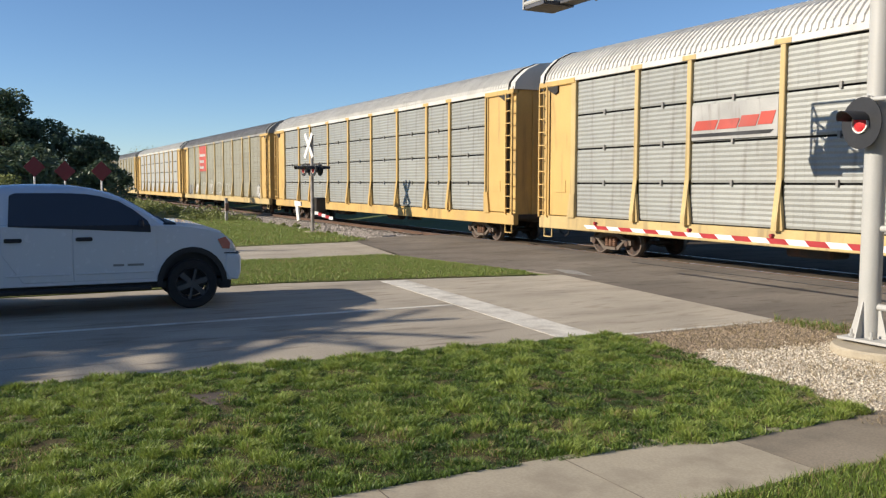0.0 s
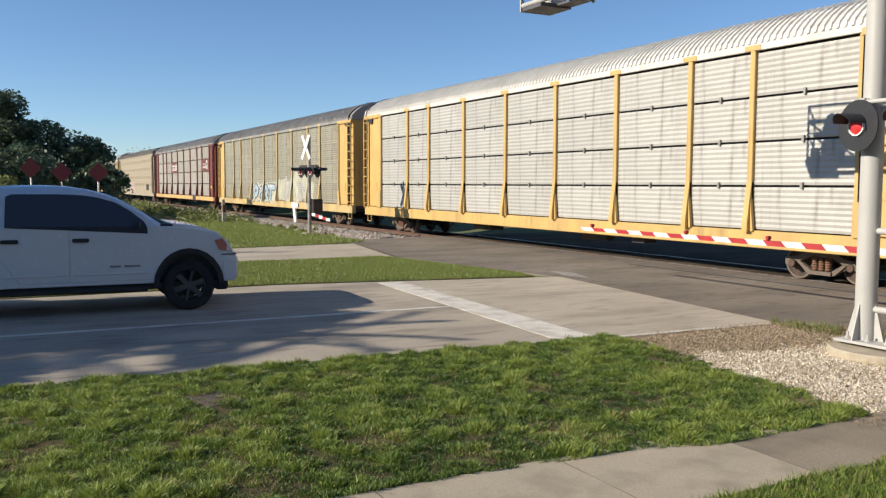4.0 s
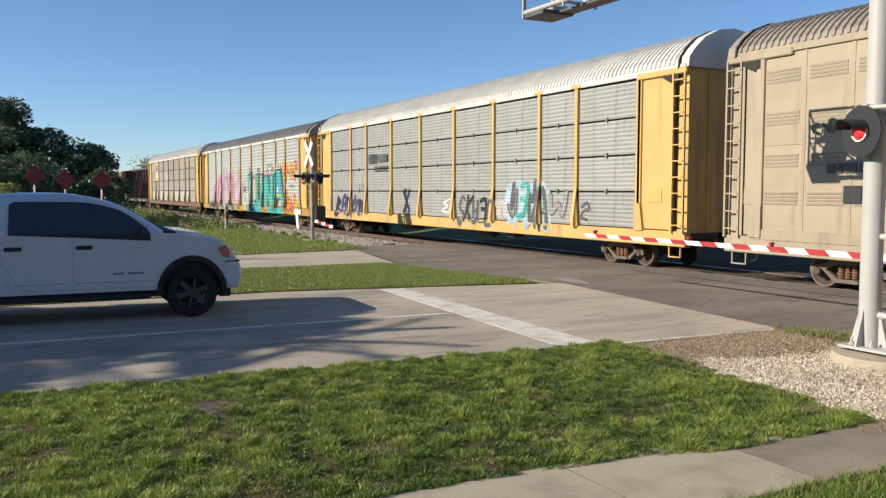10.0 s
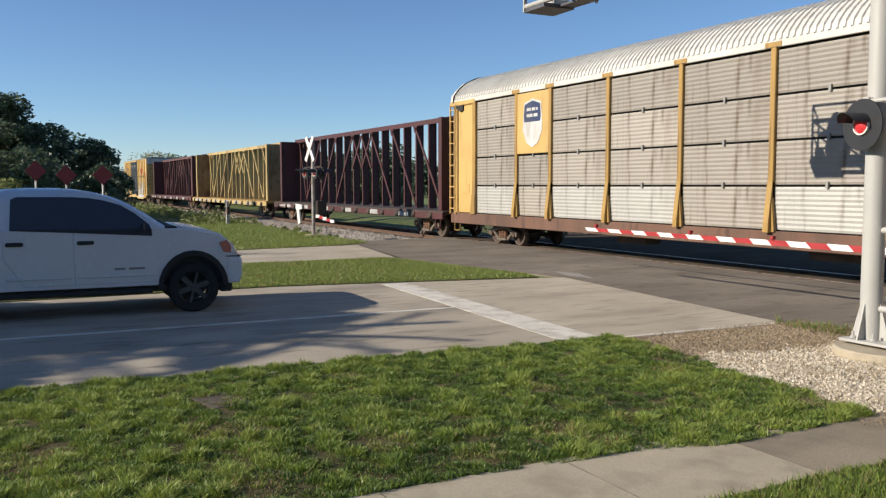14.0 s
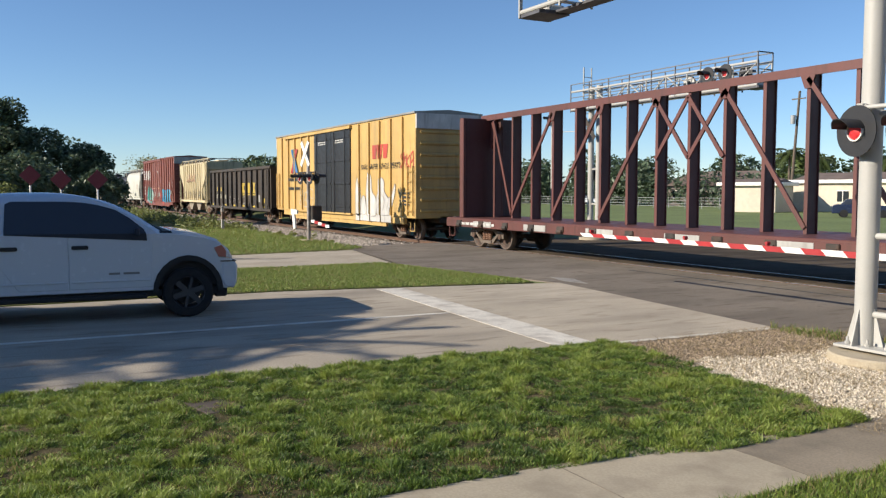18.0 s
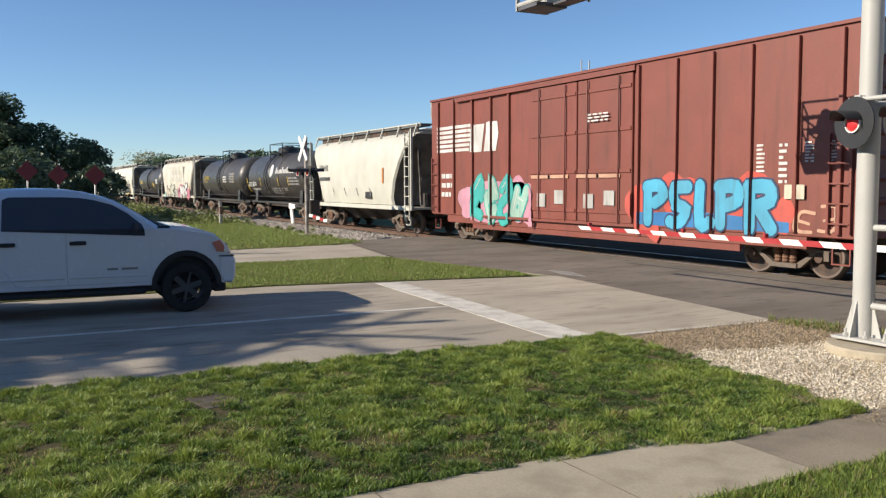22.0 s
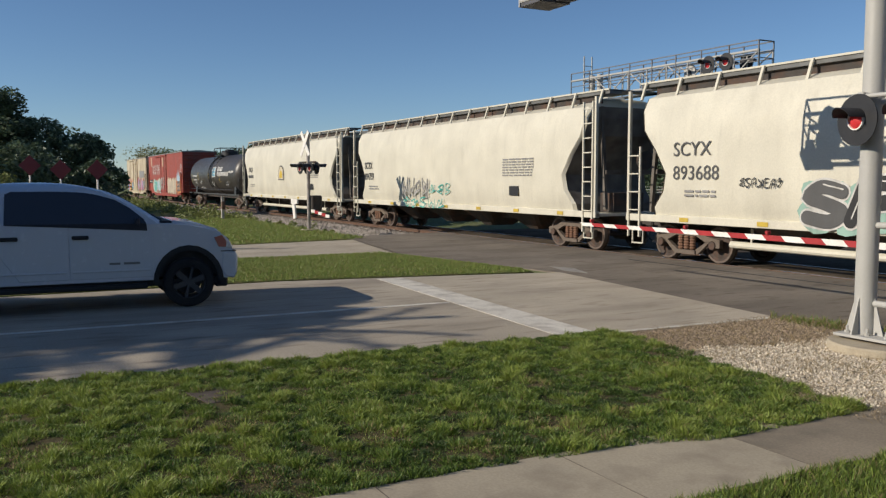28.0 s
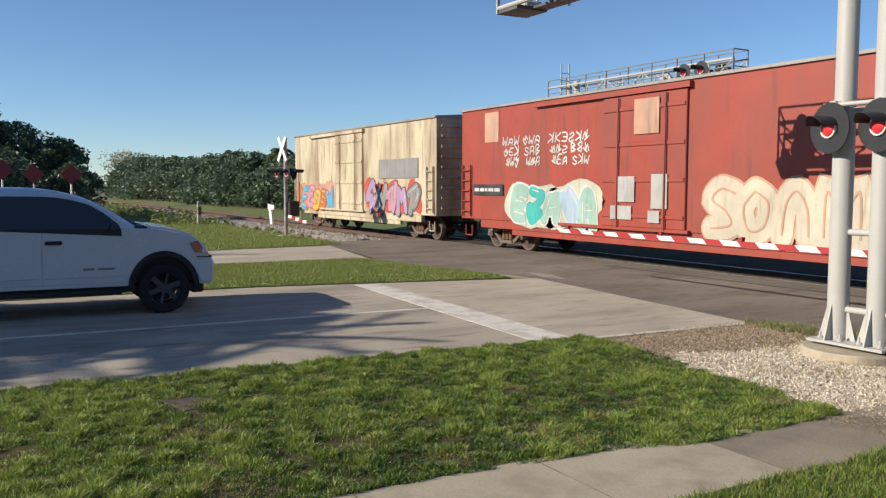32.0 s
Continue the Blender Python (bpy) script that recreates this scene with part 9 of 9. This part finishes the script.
# palms and round trees out of view on the median, placed so that their crowns shade the waiting truck and the road
for k, (gx, gy, h) in enumerate(((-11.7, 3.3, 12.6), (-12.6, 0.2, 13.0), (-12.3, 1.8, 13.4))):
    palm(gx - 0.228 * h / 0.485, gy - h / 0.485, h, 2.9, "tall palm standing on the median", 411 + k, 13, 0.16, up0=0.40, spike=0.085, leaflets=34)


def round_tree(x, y, zc, a, c, label, seed):
    r = random.Random(seed)
    t = thing("tree", label, "tree")
    tr = Shape().tube((0, 0, -0.1), (0.1, 0.05, zc - c), 0.24, 12, 0.17)
    cr = Shape()
    for k in range(7):
        q = 2 * math.pi * k / 7
        tip = (math.cos(q) * a * 0.6, math.sin(q) * a * 0.6, zc + 0.2 * c)
        tr.tube((0.1, 0.05, zc - c - 0.1), tip, 0.09, 7, 0.03)
        leafy(cr, r, (tip[0], tip[1], zc), a * 0.38, 800, 0.22, squash=c / a * 2.0)
    for k in range(5):
        leafy(cr, r, (0, 0, zc), a * (0.35 + 0.14 * k), 900, 0.24, squash=c / a)
    part("trunk", tr, M_BARK, t)
    part("crown", leaf_mesh(cr, "crown", L_MID), None, t)
    t.matrix_basis = pose(x, y, ground_z(x, y))


for k, (gx, gy, h) in enumerate(((-11.2, 0.8, 14.2), (-10.9, 4.0, 14.6), (-11.6, 2.4, 13.9))):
    palm(gx - 0.228 * h / 0.485, gy - h / 0.485, h, 2.3, "slender palm standing on the median", 421 + k, 15, 0.12, up0=0.35, spike=0.075, leaflets=34)
round_tree(-13.6 - 0.228 * 9.6 / 0.485, 1.7 - 9.6 / 0.485, 9.6, 2.5, 1.2, "dense round-headed tree standing on the median", 415)
round_tree(-10.2 - 0.228 * 9.0 / 0.485, -1.46 - 9.0 / 0.485, 9.0, 1.0, 0.7, "dense round-headed tree standing on the median", 417)
round_tree(-15.0 - 0.228 * 9.2 / 0.485, -2.6 - 9.2 / 0.485, 9.2, 2.7, 1.3, "dense round-headed tree standing on the median", 416)

# ---- beyond the track, to the right ----
M_STUCCO = mat("cream_stucco", (0.62, 0.54, 0.43), 0.85, vary=0.06, stain=(0.45, 0.38, 0.3), stain_scale=0.5, stain_amount=0.3)
M_GREYWALL = mat("grey_house_wall", (0.20, 0.17, 0.15), 0.85, vary=0.1)
M_ROOF = mat("brown_shingle", (0.16, 0.12, 0.10), 0.9, vary=0.2, scale=0.8, bump=0.5, bump_scale=6)
M_DARKGLASS = mat("window_glass", (0.03, 0.035, 0.04), 0.1, vary=0.05)
M_FENCE = mat("galvanised_fence", (0.35, 0.36, 0.36), 0.6, metal=0.4)
whole("field", Shape().grid([-120 + 3 * i for i in range(61)], [28 + 3 * i for i in range(31)], lambda x, y: 0.0), mat("green_field", (0.135, 0.175, 0.05), 0.95, vary=0.2, scale=0.2, fine=0.3, fine_scale=6, bump=0.5, bump_scale=10), "mown green field beyond the track", "field", kind="structure")


def house(x, y, w, d, hgt, turn, wall, roof_h, label, flat=False, windows=3):
    t = thing("house", label, "house")
    part("wall", Shape().box(-w / 2, w / 2, -d / 2, d / 2, 0, hgt, 0.03), wall, t)
    if flat:
        part("roof", Shape().box(-w / 2 - 0.4, w / 2 + 0.4, -d / 2 - 0.4, d / 2 + 0.4, hgt, hgt + 0.35, 0.03), M_WHITE, t, "flat roof with a white fascia")
        part("roof_top", Shape().extrude([(-d / 2, hgt + 0.3), (0, hgt + roof_h), (d / 2, hgt + 0.3)], "x", -w / 2, w / 2), M_ROOF, t)
    else:
        part("roof", Shape().add([(-w / 2 - 0.5, -d / 2 - 0.5, hgt), (w / 2 + 0.5, -d / 2 - 0.5, hgt), (w / 2 + 0.5, d / 2 + 0.5, hgt), (-w / 2 - 0.5, d / 2 + 0.5, hgt), (-w / 2 + d / 2.5, 0, hgt + roof_h), (w / 2 - d / 2.5, 0, hgt + roof_h)],
                                 [(0, 1, 5, 4), (1, 2, 5), (2, 3, 4, 5), (3, 0, 4), (3, 2, 1, 0)]), M_ROOF, t, "brown hipped roof")
    for k in range(windows):
        xx = -w / 2 + w * (k + 0.6) / (windows + 0.2)
        wi = part("window", Shape().box(xx - 0.55, xx + 0.55, -d / 2 - 0.05, -d / 2 + 0.02, 1.0, 2.0, 0.02), M_DARKGLASS, t)
        part("window_frame", Shape().box(xx - 0.62, xx + 0.62, -d / 2 - 0.04, -d / 2 + 0.01, 0.93, 1.0).box(xx - 0.62, xx + 0.62, -d / 2 - 0.04, -d / 2 + 0.01, 2.0, 2.07).box(xx - 0.03, xx + 0.03, -d / 2 - 0.07, -d / 2, 1.0, 2.0), M_WHITE, wi)
    t.matrix_basis = pose(x, y, 0, 0, 0, turn)


house(-50.0, 76.0, 19.0, 8.0, 2.75, 12, M_STUCCO, 1.1, "low cream stucco building with a white fascia", True, 2)
house(-58.5, 65.5, 5.2, 4.5, 2.5, 20, M_STUCCO, 0.7, "small cream outbuilding on the green", True, 0)
house(-84.0, 88.0, 16.0, 9.0, 2.7, 20, M_GREYWALL, 2.0, "low grey house with a brown hipped roof", False, 3)
house(-62.0, 92.0, 14.0, 9.0, 2.8, 15, M_GREYWALL, 2.1, "low grey house with a brown hipped roof", False, 3)
fn = thing("chain_fence", "low galvanised fence along the field", "fence")
for k in range(40):
    x = -112 + 2.4 * k
    part("post", Shape().tube((x, 70 + 0.10 * (x + 80), 0), (x, 70 + 0.10 * (x + 80), 1.25), 0.035, 6), M_FENCE, fn)
for z in (0.25, 0.55, 0.9, 1.22):
    part("fence_rail", Shape().bar((-112, 66.8, z), (-62.5, 71.75, z), 0.025, 0.035), M_FENCE, fn)
for k, (x, y, h, w, lf) in enumerate(((-104, 84, 9.5, 6, L_DARK), (-95, 82, 8.6, 5.5, L_DARK), (-90, 96, 9.5, 6, L_DARK), (-78, 98, 9.2, 6, L_MID), (-70, 102, 9.6, 6, L_DARK), (-62, 104, 9.0, 6, L_MID), (-52, 96, 8.0, 5.5, L_DARK), (-44, 92, 8.4, 6, L_MID), (-36, 90, 8.8, 6, L_OLIVE),
                                       (-112, 76, 9.0, 6, L_DARK), (-122, 70, 8.5, 6, L_DARK), (-132, 64, 8.0, 6, L_DARK), (-28, 88, 8.0, 6, L_MID), (-86, 104, 10, 6, L_DARK))):
    tree(x, y, h * 0.70, w, lf, "broad dark tree behind the houses", 430 + k, 2200, 0.40, low=0.03, lobes=12)
for k in range(15):
    tree(-134 + 7.2 * k, 72 + 0.22 * (-134 + 7.2 * k + 134) + rw.uniform(-2, 2), 3.4 + rw.uniform(-0.6, 0.8), 4.4, (L_DARK, L_DARK)[k % 2], "low dark hedge tree behind the field", 470 + k, 1300, 0.34, trunk=0.12, low=0.02, lobes=9)
palm(-67.0, 80.0, 6.4, 2.0, "tall feathery palm behind the houses", 450, 24, 0.7)
palm(-64.5, 82.0, 5.6, 1.8, "feathery palm behind the houses", 451, 22, 0.7)
palm(-56.0, 82.0, 5.2, 1.7, "feathery palm behind the houses", 452, 22, 0.7)
up = thing("utility_pole", "leaning dark wooden utility pole", "utility pole")
part("pole", Shape().tube((0, 0, -0.2), (0.75, 0.2, 12.4), 0.17, 12, 0.12), M_BARK, up)
part("transformer", Shape().tube((0.35, -0.25, 9.0), (0.38, -0.25, 9.9), 0.25, 12), M_FENCE, up)
part("crossarm", Shape().bar((-0.2, 0.2, 11.6), (1.6, 0.1, 11.6), 0.1, 0.12), M_BARK, up)
up.matrix_basis = pose(-62.1, 74.3, 0)
# single lamp signal beyond the track
sm = thing("crossing_mast", "slim white mast with one black lamp beyond the track", "railway signal")
part("mast", Shape().tube((0, 0, 0), (0, 0, 5.4), 0.06, 12), M_GALV, sm)
lamp_unit(sm, 0, -0.1, 5.5, -1, disc=0.3)
part("arm", Shape().bar((0, 0, 4.9), (1.7, 0.1, 4.85), 0.03, 0.03), M_GALV, sm)
sm.matrix_basis = pose(-34.3, 24.2, -0.03)


def parked_car(x, y, turn, paint_mat, label):
    t = thing("parked_car", label, "car")
    o = [(-2.2, 0.3), (2.2, 0.3), (2.25, 0.7), (2.0, 0.85), (1.0, 0.95), (-1.9, 1.0), (-2.2, 0.85)]
    bevelled(part("body", Shape().extrude(o, "y", -0.88, 0.88), paint_mat, t), 0.06, 2)
    part("cabin", levels([(0.93, -1.6, 1.0, 0.82), (1.35, -1.2, 0.4, 0.68), (1.42, -1.0, 0.2, 0.6)]), M_TINT, t, smooth=True)
    for cx in (-1.35, 1.35):
        for sg in (-1, 1):
            part("wheel", Shape().lathe([(-0.1, 0.0), (-0.1, 0.3), (0.1, 0.3), (0.1, 0.0)], "y", 18, (cx, sg * 0.8, 0.3)), M_TYRE, t)
    t.matrix_basis = pose(x, y, 0.0, 0, 0, turn)


M_BLUECAR = mat("dark_blue_paint", (0.02, 0.03, 0.07), 0.25, vary=0.05, coat=0.5)
parked_car(-42.5, 59.0, 40, M_BLUECAR, "dark blue parked car beyond the field")
parked_car(-40.0, 64.0, 30, M_CARPAINT, "white parked car beyond the field")
parked_car(-101.0, 78.0, 10, M_CARPAINT, "white parked car beside the fence")


def motions():
    """The train runs to the right at one speed all through."""
    for car, x in CARS:
        walk(car, [(t, pose(x + V_TRAIN * t, Y_TRACK, 0)) for t in (0, 8, 16, 24, 32)])


motions()
